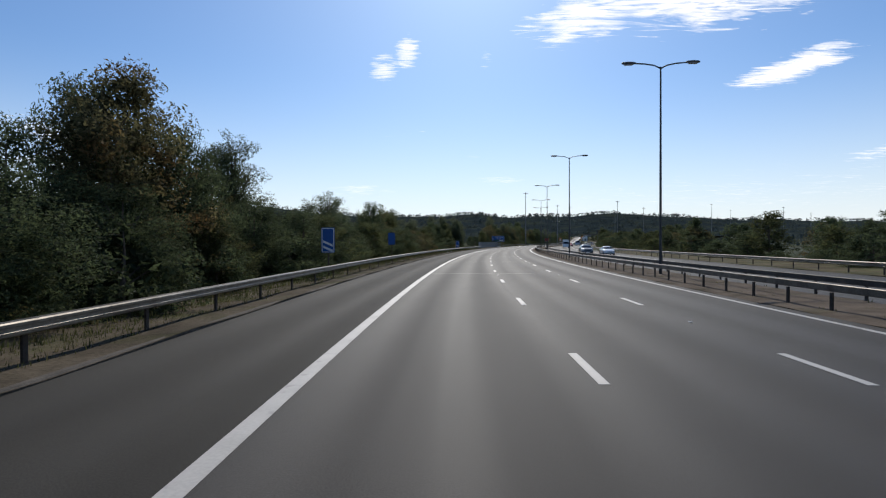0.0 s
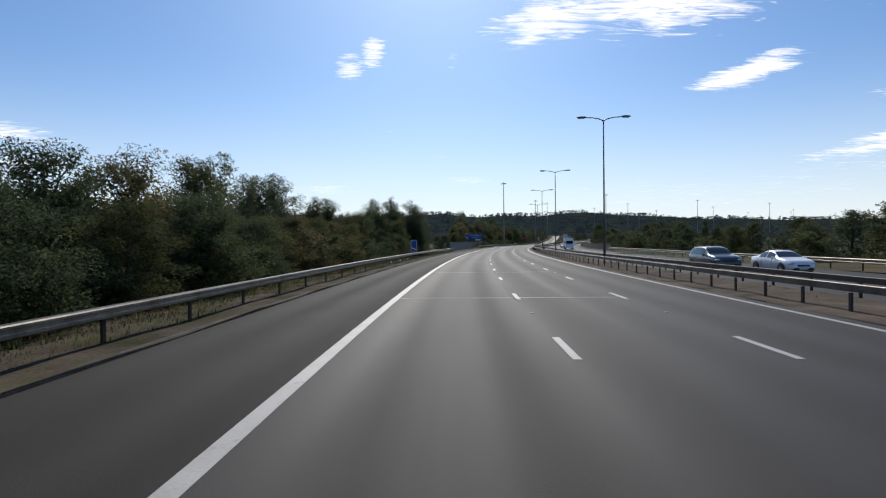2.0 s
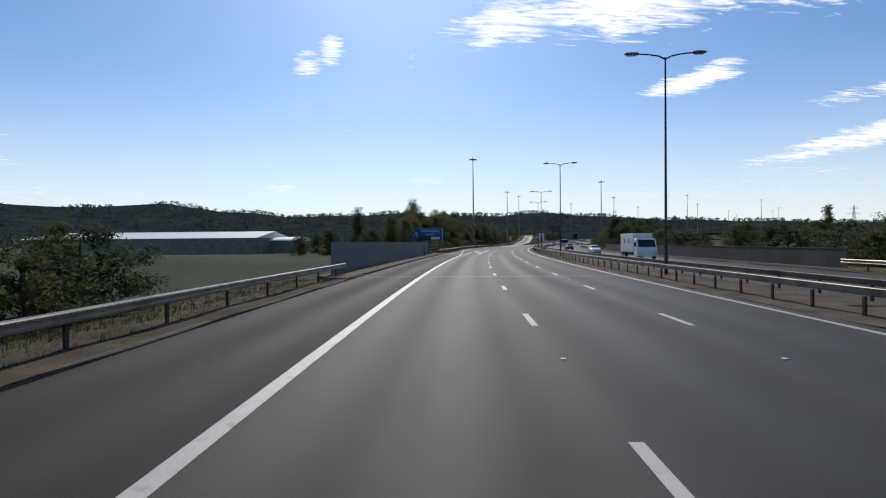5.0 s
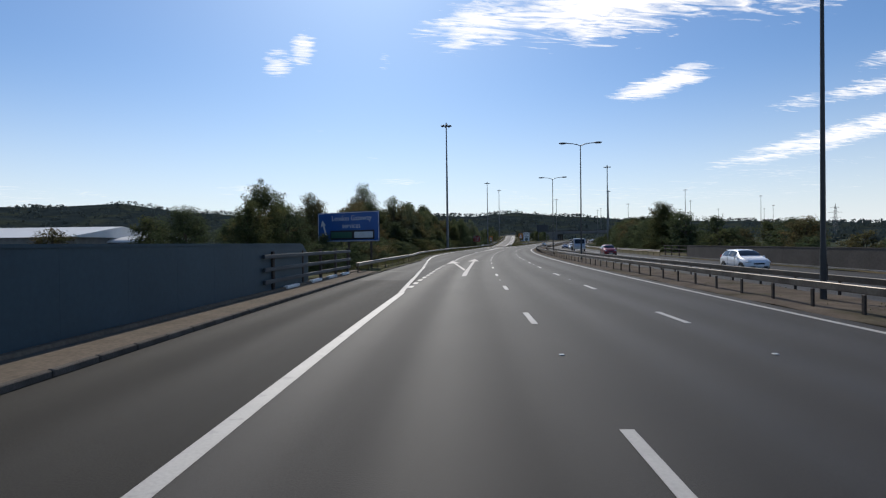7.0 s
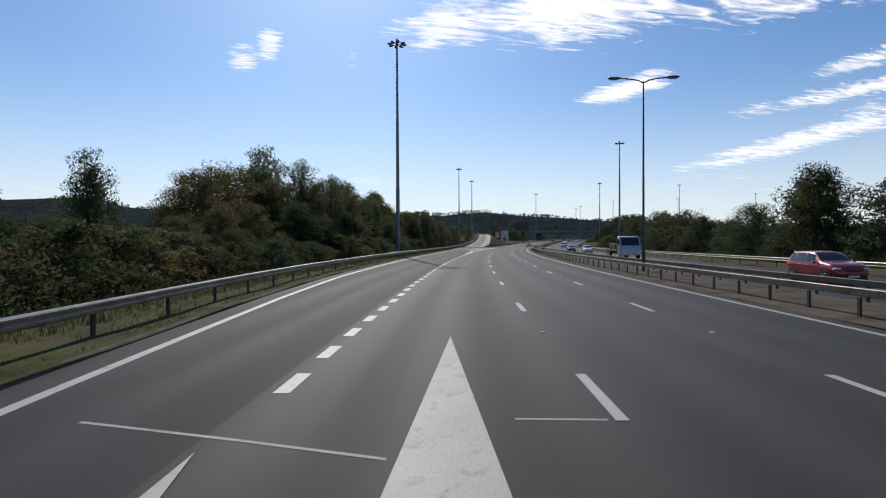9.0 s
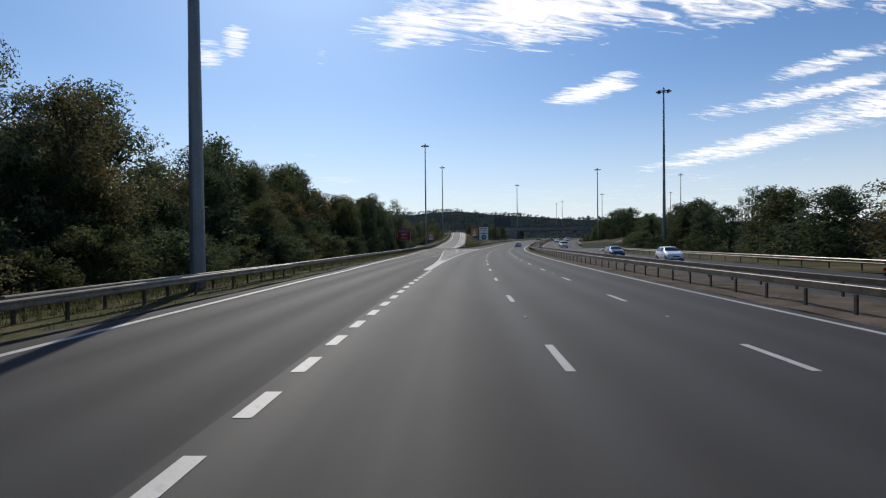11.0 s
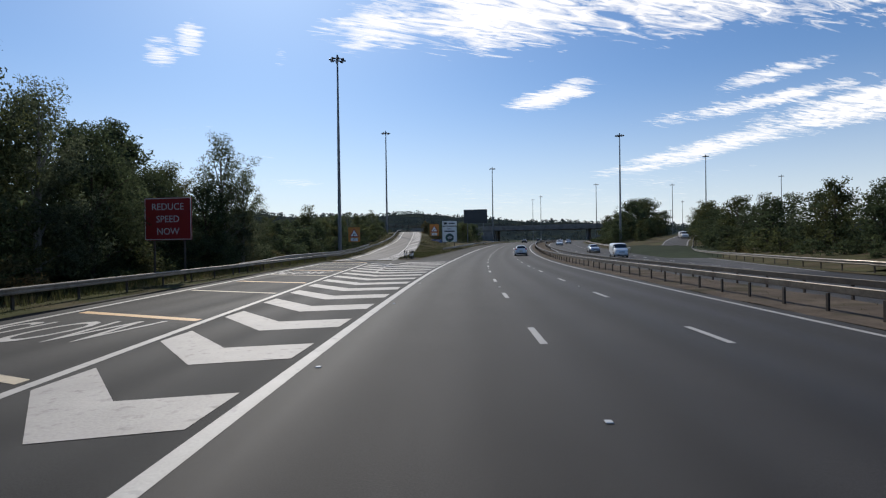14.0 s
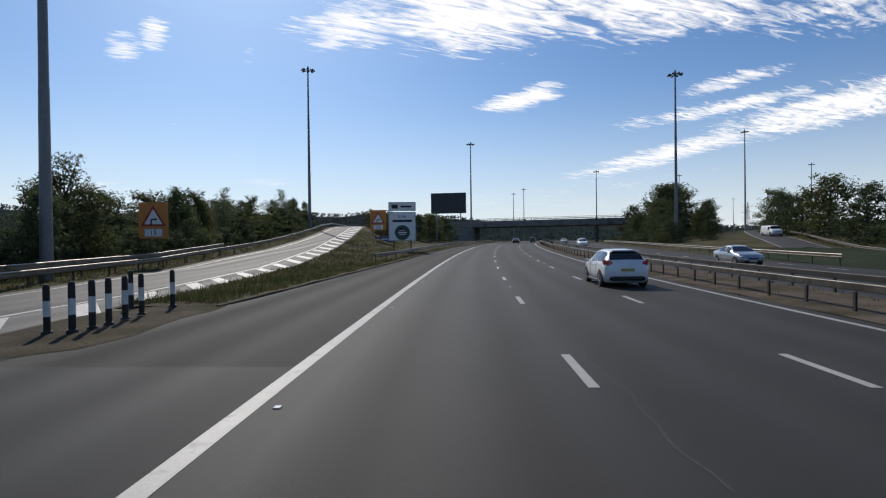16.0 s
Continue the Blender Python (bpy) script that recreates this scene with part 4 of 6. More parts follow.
def far_parapet():
    e = root("bridge_parapet", "brown-grey sheeted bridge parapet beyond the opposite carriageway", "parapet")
    part("plinth", swept([(-0.4, -0.3), (0.4, -0.3), (0.4, 0.1), (-0.4, 0.12)], 166, 262, 24.0, OPP_Z, step=2.0), "concrete", e)
    for k in range(42):
        s0 = 168 + 2.0 * k
        part("panel", swept([(-0.02, 0.14), (0.02, 0.14), (0.02, 1.46), (-0.02, 1.46)], s0 + 0.006, s0 + 1.994, 24.0, OPP_Z, step=1.0), "brown_panel", e)
    part("top_rail", swept([(-0.05, 1.46), (0.05, 1.46), (0.05, 1.53), (-0.05, 1.53)], 168, 252, 24.0, OPP_Z), "brown_panel", e)
    for u in (0.5, 0.95, 1.4):
        part("rail", swept([(-0.05, u), (0.05, u), (0.05, u + 0.1), (-0.05, u + 0.1)], 252, 261.5, 24.0, OPP_Z, step=2.0), "post", e)
    for s in (252.2, 255.3, 258.4, 261.3):
        o = part("post", Build().box((0, 0, 0.75), (0.12, 0.16, 1.5), cham=0.015), "post", e)
        o.matrix_basis = set_at(s, 24.1, OPP_Z)


far_parapet()


# ---- lighting columns and masts ----
def lamp_column():
    e = root("lighting_column", "dark twin-arm motorway lighting column in the central reserve", "street lamp", group="twin-arm lighting columns")
    b = Build()
    b.tube((0, 0, -0.3), (0, 0, 1.6), 0.095, 0.09, 14).tube((0, 0, 1.6), (0, 0, 12.0), 0.078, 0.045, 14)
    part("column", b, "pole", e, smooth=False)
    part("base_door", Build().box((0.09, 0, 0.9), (0.02, 0.12, 0.5)), "pole", e)
    for sx in (-1, 1):
        arm = Build()
        pts = [(0, 11.9), (0.35 * sx, 12.08), (0.9 * sx, 12.18), (1.5 * sx, 12.22)]
        for (x0, z0), (x1, z1) in zip(pts, pts[1:]):
            arm.tube((x0, 0, z0), (x1, 0, z1), 0.045, 0.04, 8)
        a = part("arm", arm, "pole", e)
        la = Build()
        rings = []
        for x, hw, hh in ((1.42, 0.06, 0.05), (1.55, 0.13, 0.08), (1.8, 0.16, 0.09), (2.05, 0.15, 0.08), (2.2, 0.08, 0.05)):
            rings.append([(x * sx, hw * math.cos(t), 12.24 + hh * math.sin(t)) for t in [i * math.pi / 5 for i in range(10)]])
        la.loft(rings)
        lan = part("lantern", la, "lantern", a, smooth=True)
        part("lens", Build().box((1.82 * sx, 0, 12.15), (0.5, 0.2, 0.03), cham=0.012), "lens", lan)
    return e


col = lamp_column()
for i, s in enumerate((31.8, 64.8, 98.0, 131.3, 160.5, 201.2, 240.5, 270.0, -1.5)):
    m = set_at(s, 9.4, 0.0)
    if i == 0:
        col.matrix_basis = m
    else:
        copy_thing(col, m)


def high_mast():
    e = root("lighting_mast", "tall grey lighting mast with a ring of lanterns", "lighting mast", group="high masts")
    rings = [[(r * math.cos(2 * math.pi * i / 16), r * math.sin(2 * math.pi * i / 16), z) for i in range(16)] for z, r in ((-0.5, 0.33), (10, 0.26), (10.02, 0.25), (20, 0.2), (20.02, 0.19), (30.2, 0.13))]
    part("mast", Build().loft(rings), "mast", e)
    part("base_flange", Build().tube((0, 0, -0.4), (0, 0, 0.12), 0.5, 0.5, 16), "mast", e)
    ring = Build()
    n = 20
    for i in range(n):
        a0, a1 = 2 * math.pi * i / n, 2 * math.pi * (i + 1) / n
        ring.tube((0.75 * math.cos(a0), 0.75 * math.sin(a0), 30.0), (0.75 * math.cos(a1), 0.75 * math.sin(a1), 30.0), 0.06, 0.06, 6)
    for i in range(4):
        a0 = math.pi * i / 2
        ring.tube((0.1 * math.cos(a0), 0.1 * math.sin(a0), 30.0), (0.75 * math.cos(a0), 0.75 * math.sin(a0), 30.0), 0.04, 0.04, 6)
    ring.tube((0, 0, 29.9), (0, 0, 30.7), 0.22, 0.14, 12)
    head = part("head_ring", ring, "mast", e)
    lant = None
    for i in range(8):
        a0 = 2 * math.pi * i / 8
        m = Matrix.Rotation(a0, 4, "Z")
        if lant is None:
            lb = Build().box((1.05, 0, 29.93), (0.62, 0.32, 0.24), cham=0.06)
            lant = part("lantern", lb, "lantern", head)
            lant.matrix_basis = m
        else:
            share("lantern", lant.data, m, head)
    return e


mast = high_mast()
MASTS = [(310.3, -13.1, 30.9), (451.0, -24.65, 33.0), (519.6, -35.9, 36.2), (587.5, -13.7, 34.2), (523.3, 31.47, 32.7), (618.1, 72.83, 39.0), (713.6, 119.91, 38.2), (728.2, 65.06, 37.8), (390.7, 32.3, 30.2), (659.9, 26.11, 33.3), (737.1, -18.58, 35.2), (765.0, -31.32, 35.6), (857.3, 69.9, 36), (893.8, 108.82, 36), (831.2, 122.55, 36), (981.1, 52.39, 36)]
for i, (s, lat, top) in enumerate(MASTS):
    p = at(s, lat)
    g = float(land(np.array([s]), np.array([float(lat)]), np.array([p.x]), np.array([p.y]))[0])
    k = (top - g) / 30.6
    m = Matrix.LocRotScale(Vector((p.x, p.y, g)), Euler((0, 0, i * 0.7)), (1.0, 1.0, k))
    if i == 0:
        mast.matrix_basis = m
    else:
        made = copy_thing(mast, m)
        made.matrix_basis = m


# ---- signs ----
def face_pose(s, lat, z, turn=0.0):
    """Signs look back along the road: local x to the reader's right, y up, z towards the reader."""
    a = heading(s) + radians(turn)
    right, up = Vector((math.cos(a), math.sin(a), 0)), Vector((0, 0, 1))
    back = right.cross(up)
    m = Matrix((right, up, back)).transposed().to_4x4()
    return Matrix.Translation(at(s, lat, z - climb(s))) @ m


def board(parent, name, w, h, mat, z=0.0, thick=0.03, y=0.0, x=0.0, label="", border=None):
    """A sheet in the sign's own plane, corners rounded; z is towards the reader."""
    r = min(0.08, h * 0.12)
    pts = []
    for cx, cy, a0 in ((w / 2 - r, h / 2 - r, 0), (-w / 2 + r, h / 2 - r, 90), (-w / 2 + r, -h / 2 + r, 180), (w / 2 - r, -h / 2 + r, 270)):
        pts += [(x + cx + r * math.cos(radians(a0 + k * 30)), y + cy + r * math.sin(radians(a0 + k * 30)), z) for k in range(4)]
    b = Build().plate(pts, (0, 0, -thick))
    o = part(name, b, mat, parent, label)
    if border:
        t = 0.04 if h > 1.3 else 0.022
        q = Build()
        inset = t * 1.2
        ww, hh = w - 2 * inset, h - 2 * inset
        for bx, by, sx, sy in ((0, hh / 2, ww, t), (0, -hh / 2, ww, t), (-ww / 2, 0, t, hh), (ww / 2, 0, t, hh)):
            q.box((x + bx, y + by, z + 0.003), (sx, sy, 0.005))
        part("border", q, border, o)
    return o


def sign_posts(parent, xs, bottom, top, r=0.045, mat="post"):
    for x in xs:
        part("post", Build().tube((x, bottom, -0.055 - r), (x, top, -0.055 - r), r, r, 10), mat, parent)


def countdown(s, lat, bars, label, z=0.0):
    e = root("countdown_marker", label, "road sign", group="exit countdown markers", m=face_pose(s, lat, z))
    sign_posts(e, (0,), -0.6, 2.7)
    f = board(e, "face", 0.76, 1.42, "blue", y=2.08, border="white")
    for k in range(bars):
        y = 1.92 + 0.3 * k - 0.16 * (bars - 1) - 0.25
        q = Build().plate([(-0.27, y + 0.14, 0.006), (0.27, y - 0.1, 0.006), (0.27, y + 0.03, 0.006), (-0.27, y + 0.27, 0.006)][::-1], (0, 0, -0.004))
        part("bar", q, "white", f)
    return e


countdown(29.9, -9.6, 2, "blue countdown marker with two white bars behind the barrier")
countdown(116.1, -9.15, 1, "blue countdown marker with one white bar behind the barrier", -0.55)
e = root("marker_sign", "small plain blue roadside sign on one grey post", "road sign", m=face_pose(52.3, -9.8, 0))
sign_posts(e, (0,), -0.5, 3.0)
board(e, "face", 0.7, 1.22, "blue", y=2.32, border="sign_back")

# the wide services sign
e = root("services_sign", "large blue services direction sign on steel posts", "road sign", m=face_pose(227.5, -12.0, 0, -24))
sign_posts(e, (-2.3, 0.0, 2.3), -1.0, 4.5, 0.09)
f = board(e, "face", 6.4, 2.45, "blue", y=3.40, thick=0.05, border="cream")
letters("sign_text", "London Gateway", 0.60, "cream", f, Matrix.Translation((0.4, 4.10, 0.006)), "white lettering")
letters("sign_text", "services", 0.60, "cream", f, Matrix.Translation((0.4, 3.48, 0.006)))
board(f, "logo_panel", 4.6, 0.78, "black", z=0.008, y=2.72, x=0.45, thick=0.006, label="black panel with a green and white logo")
board(f, "logo_block", 2.2, 0.5, "green", z=0.014, y=2.72, x=-0.65, thick=0.004)
board(f, "logo_block", 1.9, 0.5, "cream", z=0.014, y=2.72, x=1.65, thick=0.004)
q = Build().plate([(-2.40, 2.75, 0.01), (-2.22, 2.75, 0.01), (-2.50, 3.58, 0.01), (-2.28, 3.52, 0.01), (-2.72, 4.0, 0.01), (-2.88, 3.42, 0.01), (-2.66, 3.53, 0.01)], (0, 0, -0.004))
part("arrow", q, "cream", f)

# red speed warning
e = root("speed_warning_sign", "dark red warning sign with white capitals on two posts", "road sign", m=face_pose(396.6, -18.4, 0, -6))
sign_posts(e, (-0.95, 0.95), -1.0, 4.4, 0.06)
f = board(e, "face", 2.95, 2.42, "red", y=3.6, thick=0.05, border="cream")
for k, word in enumerate(("REDUCE", "SPEED", "NOW")):
    letters("sign_text", word, 0.54, "cream", f, Matrix.Translation((0, 4.27 - 0.70 * k, 0.006)))


def bend_sign(s, lat, z, size, turn=0.0, backing=True):
    e = root("bend_warning_sign", "red-bordered triangular bend sign on an orange board", "road sign", group="bend warning signs", m=face_pose(s, lat, z, turn))
    sign_posts(e, (-0.25 * size, 0.25 * size), -1.2, 2.0)
    f = board(e, "backing_board", 1.75 * size, 2.2 * size, "orange", y=2.6 + 0.2 * size, thick=0.03) if backing else e
    y0 = 2.75
    tri = lambda r, zz: [(r * math.cos(radians(90 + 120 * k)) * 1.0, y0 + 0.15 * size + r * math.sin(radians(90 + 120 * k)), zz) for k in range(3)]
    part("red_triangle", Build().plate(tri(0.86 * size, 0.012), (0, 0, -0.008)), "red", f)
    part("white_triangle", Build().plate(tri(0.62 * size, 0.018), (0, 0, -0.005)), "white", f)
    q = Build()
    q.box((-0.12 * size, y0 - 0.02 * size, 0.022), (0.09 * size, 0.32 * size, 0.004))
    q.box((0.0, y0 + 0.14 * size, 0.022), (0.26 * size, 0.09 * size, 0.004))
    q.add([(0.1 * size, y0 + 0.03 * size, 0.024), (0.26 * size, y0 + 0.14 * size, 0.024), (0.1 * size, y0 + 0.25 * size, 0.024)], [(0, 1, 2)])
    part("bend_symbol", q, "black", f)
    p = board(f, "speed_plate", 1.1 * size, 0.5 * size, "white", z=0.014, y=y0 - 0.68 * size, thick=0.006, border="black")
    letters("plate_text", "15", 0.42 * size, "black", p, Matrix.Translation((0, y0 - 0.68 * size, 0.022)))
    return e


bend_sign(461.3, -25.43, 1.2, 1.22, 8)
bend_sign(499.5, -17.2, 2.9, 1.35, 4)

# zone sign on the gore
e = root("zone_sign", "tall white zone sign with a green disc on two posts", "road sign", m=face_pose(490.5, -11.82, 0, 10))
sign_posts(e, (-1.1, 1.1), -0.5, 5.2, 0.075)
f = board(e, "face", 3.5, 3.7, "white", y=4.45, thick=0.05, border="black")
board(f, "top_panel", 3.5, 1.15, "white", y=7.0, thick=0.05, border="black")
q = Build()
q.tube((0, 3.65, 0.008), (0, 3.65, 0.013), 0.98, 0.98, 32)
disc = part("disc", q, "green", f)
part("disc_centre", Build().tube((0, 3.65, 0.013), (0, 3.65, 0.017), 0.74, 0.74, 32), "sign_back", disc)
q = Build()
q.box((0, 3.65, 0.02), (1.15, 0.16, 0.004)).box((0, 3.9, 0.02), (0.7, 0.1, 0.004)).box((0, 3.4, 0.02), (0.8, 0.1, 0.004))
part("text_bars", q, "cream", disc)
letters("sign_text", "Low", 0.6, "black", f, Matrix.Translation((0, 5.75, 0.006)))
part("text_bars", Build().box((0, 5.15, 0.006), (2.5, 0.3, 0.005)), "black", f)
part("text_bars", Build().box((-0.95, 7.0, 0.006), (0.8, 0.5, 0.005)).box((0.5, 7.0, 0.006), (1.4, 0.25, 0.005)), "black", f)
e = root("small_direction_sign", "small blue and white direction sign in the gore", "road sign", m=face_pose(501.5, -17.04, 1.2, 5))
sign_posts(e, (-0.9, 0.9), -0.8, 1.6)
board(e, "face", 2.7, 1.25, "blue", y=1.55, thick=0.04, border="cream")
part("text_bars", Build().box((0, 1.8, 0.006), (1.9, 0.16, 0.005)).box((-0.2, 1.4, 0.006), (1.5, 0.16, 0.005)), "cream", e)

# back of a gantry-sized sign
e = root("dark_sign_back", "back of a big sign board on tall posts, in shade", "road sign", m=face_pose(535.6, -11.5, 3.0, 0))
sign_posts(e, (-2.6, 2.6), -2.5, 9.5, 0.14, "mast")
board(e, "face", 7.6, 4.4, "sign_back", y=8.0, thick=0.12)
q = Build()
for y in (6.4, 7.4, 8.5, 9.6):
    q.box((0, y, 0.04), (7.3, 0.1, 0.08))
part("stiffener", q, "sign_back", e)


# ---- overbridge ----
def overbridge():
    e = root("overbridge", "concrete overbridge in shade across the motorway", "bridge")
    s0 = 604.0
    a = heading(s0)
    m = Matrix.Translation(at(s0, 0, -0.5)) @ Matrix.Rotation(a - radians(6), 4, "Z")
    e.matrix_basis = m
    part("deck", Build().box((-4, 0, 6.3), (104, 11, 1.3), cham=0.08), "concrete", e)
    for y in (-5.4, 5.4):
        part("fascia", Build().box((-4, y, 6.75), (104, 0.35, 1.9), cham=0.04), "concrete", e)
        rail_post = part("rail_post", Build().box((0, 0, 0), (0.08, 0.1, 0.9)), "post", e)
        rail_post.matrix_basis = Matrix.Translation((-55, y, 8.1))
        for k in range(1, 52):
            share("rail_post", rail_post.data, Matrix.Translation((-55 + 2 * k, y, 8.1)), e)
        for z in (8.1, 8.5):
            part("rail", Build().box((-4, y, z), (104, 0.06, 0.1)), "post", e)
    for x in (-15.4, 25.0):
        for y in (-3.6, 0, 3.6):
            part("pier", Build().tube((x, y, -1), (x, y, 5.7), 0.5, 0.5, 14), "concrete", e)
    for x, w in ((-34, 36), (44, 16)):
        part("abutment", Build().box((x, 0, 2.4), (w, 10.6, 6.6)), "concrete", e)


overbridge()
# fence at the head of the slip road
e = root("parapet_fence", "dark railing with close posts above the slip road", "fence")
p0, p1 = at(548, -58, 8.4 - climb(548)), at(572, -30, 8.4 - climb(572))
for k in range(15):
    p = p0.lerp(p1, k / 14)
    part("post", Build().box((p.x, p.y, p.z + 0.7), (0.16, 0.16, 1.7), cham=0.02), "post", e)
for z in (0.35, 0.8, 1.3):
    part("rail", Build().tube(p0 + Vector((0, 0, z)), p1 + Vector((0, 0, z)), 0.06, 0.06, 8), "post", e)


# ---- marker bollards on the gore ----
def bollard():
    e = root("marker_bollard", "black and white banded plastic marker post on the gore", "bollard", group="gore bollards")
    part("post", Build().tube((0, 0, 0), (0, 0, 0.34), 0.065, 0.065, 14), "black", e)
    part("white_band", Build().tube((0, 0, 0.34), (0, 0, 0.66), 0.066, 0.066, 14), "bollard_white", e, "white band")
    part("cap", Build().tube((0, 0, 0.66), (0, 0, 0.95), 0.065, 0.062, 14).tube((0, 0, 0.95), (0, 0, 0.99), 0.062, 0.04, 14), "black", e)
    part("foot", Build().tube((0, 0, 0), (0, 0, 0.05), 0.11, 0.09, 14), "black", e)
    return e


bo = bollard()
for i, (s, lat) in enumerate(((434.7, -10.55), (434.9, -10.15), (435.3, -10.0), (435.9, -10.05), (436.7, -10.2), (437.5, -10.3), (439.2, -10.45), (439.0, -11.6))):
    m = set_at(s, lat, 0.02 + 0.04 * (s > 434.5), 0, 1.05)
    if i == 0:
        bo.matrix_basis = m
    else:
        copy_thing(bo, m)

# ---- sheds beyond the bridge ----
e = root("warehouse", "long low shed with a pale sheet roof beyond the parapet", "building", m=Matrix.Translation(at(262, -92, -0.5)) @ Matrix.Rotation(radians(-10), 4, "Z"))
part("wall", Build().box((0, 0, 1.9), (60, 26, 4.2)), "concrete", e)
rf = Build().plate([(-30.6, -13.4, 4.0), (-30.6, 13.4, 4.0), (-30.6, 0, 5.9)], (61.2, 0, 0))
part("roof", rf, "roofing", e, "white corrugated roof")
e = root("warehouse", "smaller shed with a curved white roof beside trees", "building", m=Matrix.Translation(at(268, -62, -0.5)) @ Matrix.Rotation(radians(-10), 4, "Z"))
part("wall", Build().box((0, 0, 1.6), (14, 12, 3.4)), "concrete", e)
part("roof", Build().loft([[(x, 6.3 * math.cos(t), 3.2 + 1.1 * math.sin(t)) for t in [math.pi * i / 10 for i in range(11)]] for x in (-7.3, 7.3)]), "roofing", e)


# ---- lattice pylon on the skyline ----
def pylon(x, y):
    sp, lp = road_coords(np.array([x]), np.array([y]))
    g = float(land(sp, lp, np.array([x]), np.array([y]))[0]) - 1.0
    e = root("lattice_pylon", "far-off steel lattice power pylon above the trees", "pylon", m=Matrix.LocRotScale(Vector((x, y, g)), Euler((0, 0, radians(-20))), (1, 1, (59.5 - g) / 44)))
    half = lambda z: float(np.interp(z, [0, 22, 36, 44], [3.6, 1.9, 1.2, 0.15]))
    levels = [0, 6, 11.5, 16.5, 21, 25, 28.5, 32, 36, 40, 44]
    legs, braces = Build(), Build()
    for z0, z1 in zip(levels, levels[1:]):
        a, b = half(z0), half(z1)
        for sx, sy in ((-1, -1), (1, -1), (1, 1), (-1, 1)):
            legs.tube((sx * a, sy * a, z0), (sx * b, sy * b, z1), 0.16, 0.16, 5)
        for (x0, y0), (x1, y1) in (((-1, -1), (1, -1)), ((1, -1), (1, 1)), ((1, 1), (-1, 1)), ((-1, 1), (-1, -1))):
            braces.tube((x0 * a, y0 * a, z0), (x1 * b, y1 * b, z1), 0.09, 0.09, 4)
            braces.tube((x1 * a, y1 * a, z0), (x0 * b, y0 * b, z1), 0.09, 0.09, 4)
    part("leg_frame", legs, "mast", e)
    part("bracing", braces, "mast", e)
    for z, w in ((25, 8.5), (32, 10.5), (38.5, 7.5)):
        arm = Build()
        for sx in (-1, 1):
            arm.tube((0, -0.8, z), (sx * w, 0, z + 0.6), 0.14, 0.1, 5).tube((0, 0.8, z), (sx * w, 0, z + 0.6), 0.14, 0.1, 5).tube((0, 0, z + 2.2), (sx * w, 0, z + 0.6), 0.12, 0.1, 5)
        part("cross_arm", arm, "mast", e)


pylon(817.0, 919.0)


# ---- litter under the barrier ----
def litter(s, lat, size, seed):
    rng = np.random.RandomState(seed)
    e = root("litter_bag", "crumpled white plastic bag caught under the barrier", "litter", group="litter", m=set_at(s, lat, 0.06))
    q = Build()
    rings = []
    for u, r in ((0.0, 0.5), (0.12, 1.0), (0.45, 0.85), (0.75, 0.5), (1.0, 0.12)):
        rings.append([(size * r * (0.7 + 0.6 * rng.rand()) * math.cos(t), size * r * (0.7 + 0.6 * rng.rand()) * math.sin(t), size * 1.2 * u) for t in [2 * math.pi * i / 9 for i in range(9)]])
    q.loft(rings)
    part("bag", q, "white", e)


litter(102.6, -9.45, 0.13, 1)
litter(107.5, -9.35, 0.11, 2)
litter(113.4, -9.5, 0.08, 3)


# ---- trees and shrubs ----
def leaf_cloud(rng, centres, radii, count, size, edge=1.0):
    """Small pointed leaf blades scattered round clump centres, thickest near each clump's skin."""
    n = len(centres)
    pick = rng.choice(n, count, p=radii ** 2 / (radii ** 2).sum())
    d = rng.normal(size=(count, 3))
    d /= np.linalg.norm(d, axis=1)[:, None]
    r = rng.rand(count) ** 0.42 * np.where(rng.rand(count) < 0.05 * edge, 1.0 + 0.4 * rng.rand(count), 1.0)
    p = centres[pick] + d * (radii[pick] * r)[:, None] * np.array([1, 1, 0.8])
    a = rng.normal(size=(count, 3)) + np.array([0, 0, 0.35])
    a /= np.linalg.norm(a, axis=1)[:, None]
    b = np.cross(a, rng.normal(size=(count, 3)))
    b /= np.linalg.norm(b, axis=1)[:, None]
    sz = (size * (0.55 + 0.9 * rng.rand(count)))[:, None]
    v = np.stack([p - a * sz * 0.9 - b * sz * 0.38, p - a * sz * 0.7 + b * sz * 0.42, p + a * sz], axis=1).reshape(-1, 3)
    return v


def mesh_from(name, v, f, mat):
    me = bpy.data.meshes.new(name)
    v, f = np.asarray(v, dtype=np.float32), np.asarray(f, dtype=np.int32)
    me.vertices.add(len(v))
    me.vertices.foreach_set("co", v.ravel())
    me.loops.add(f.size)
    me.loops.foreach_set("vertex_index", f.ravel())
    me.polygons.add(len(f))
    me.polygons.foreach_set("loop_start", np.arange(0, f.size, f.shape[1], dtype=np.int32))
    me.update(calc_edges=True)
    me.materials.append(MAT[mat])
    return me


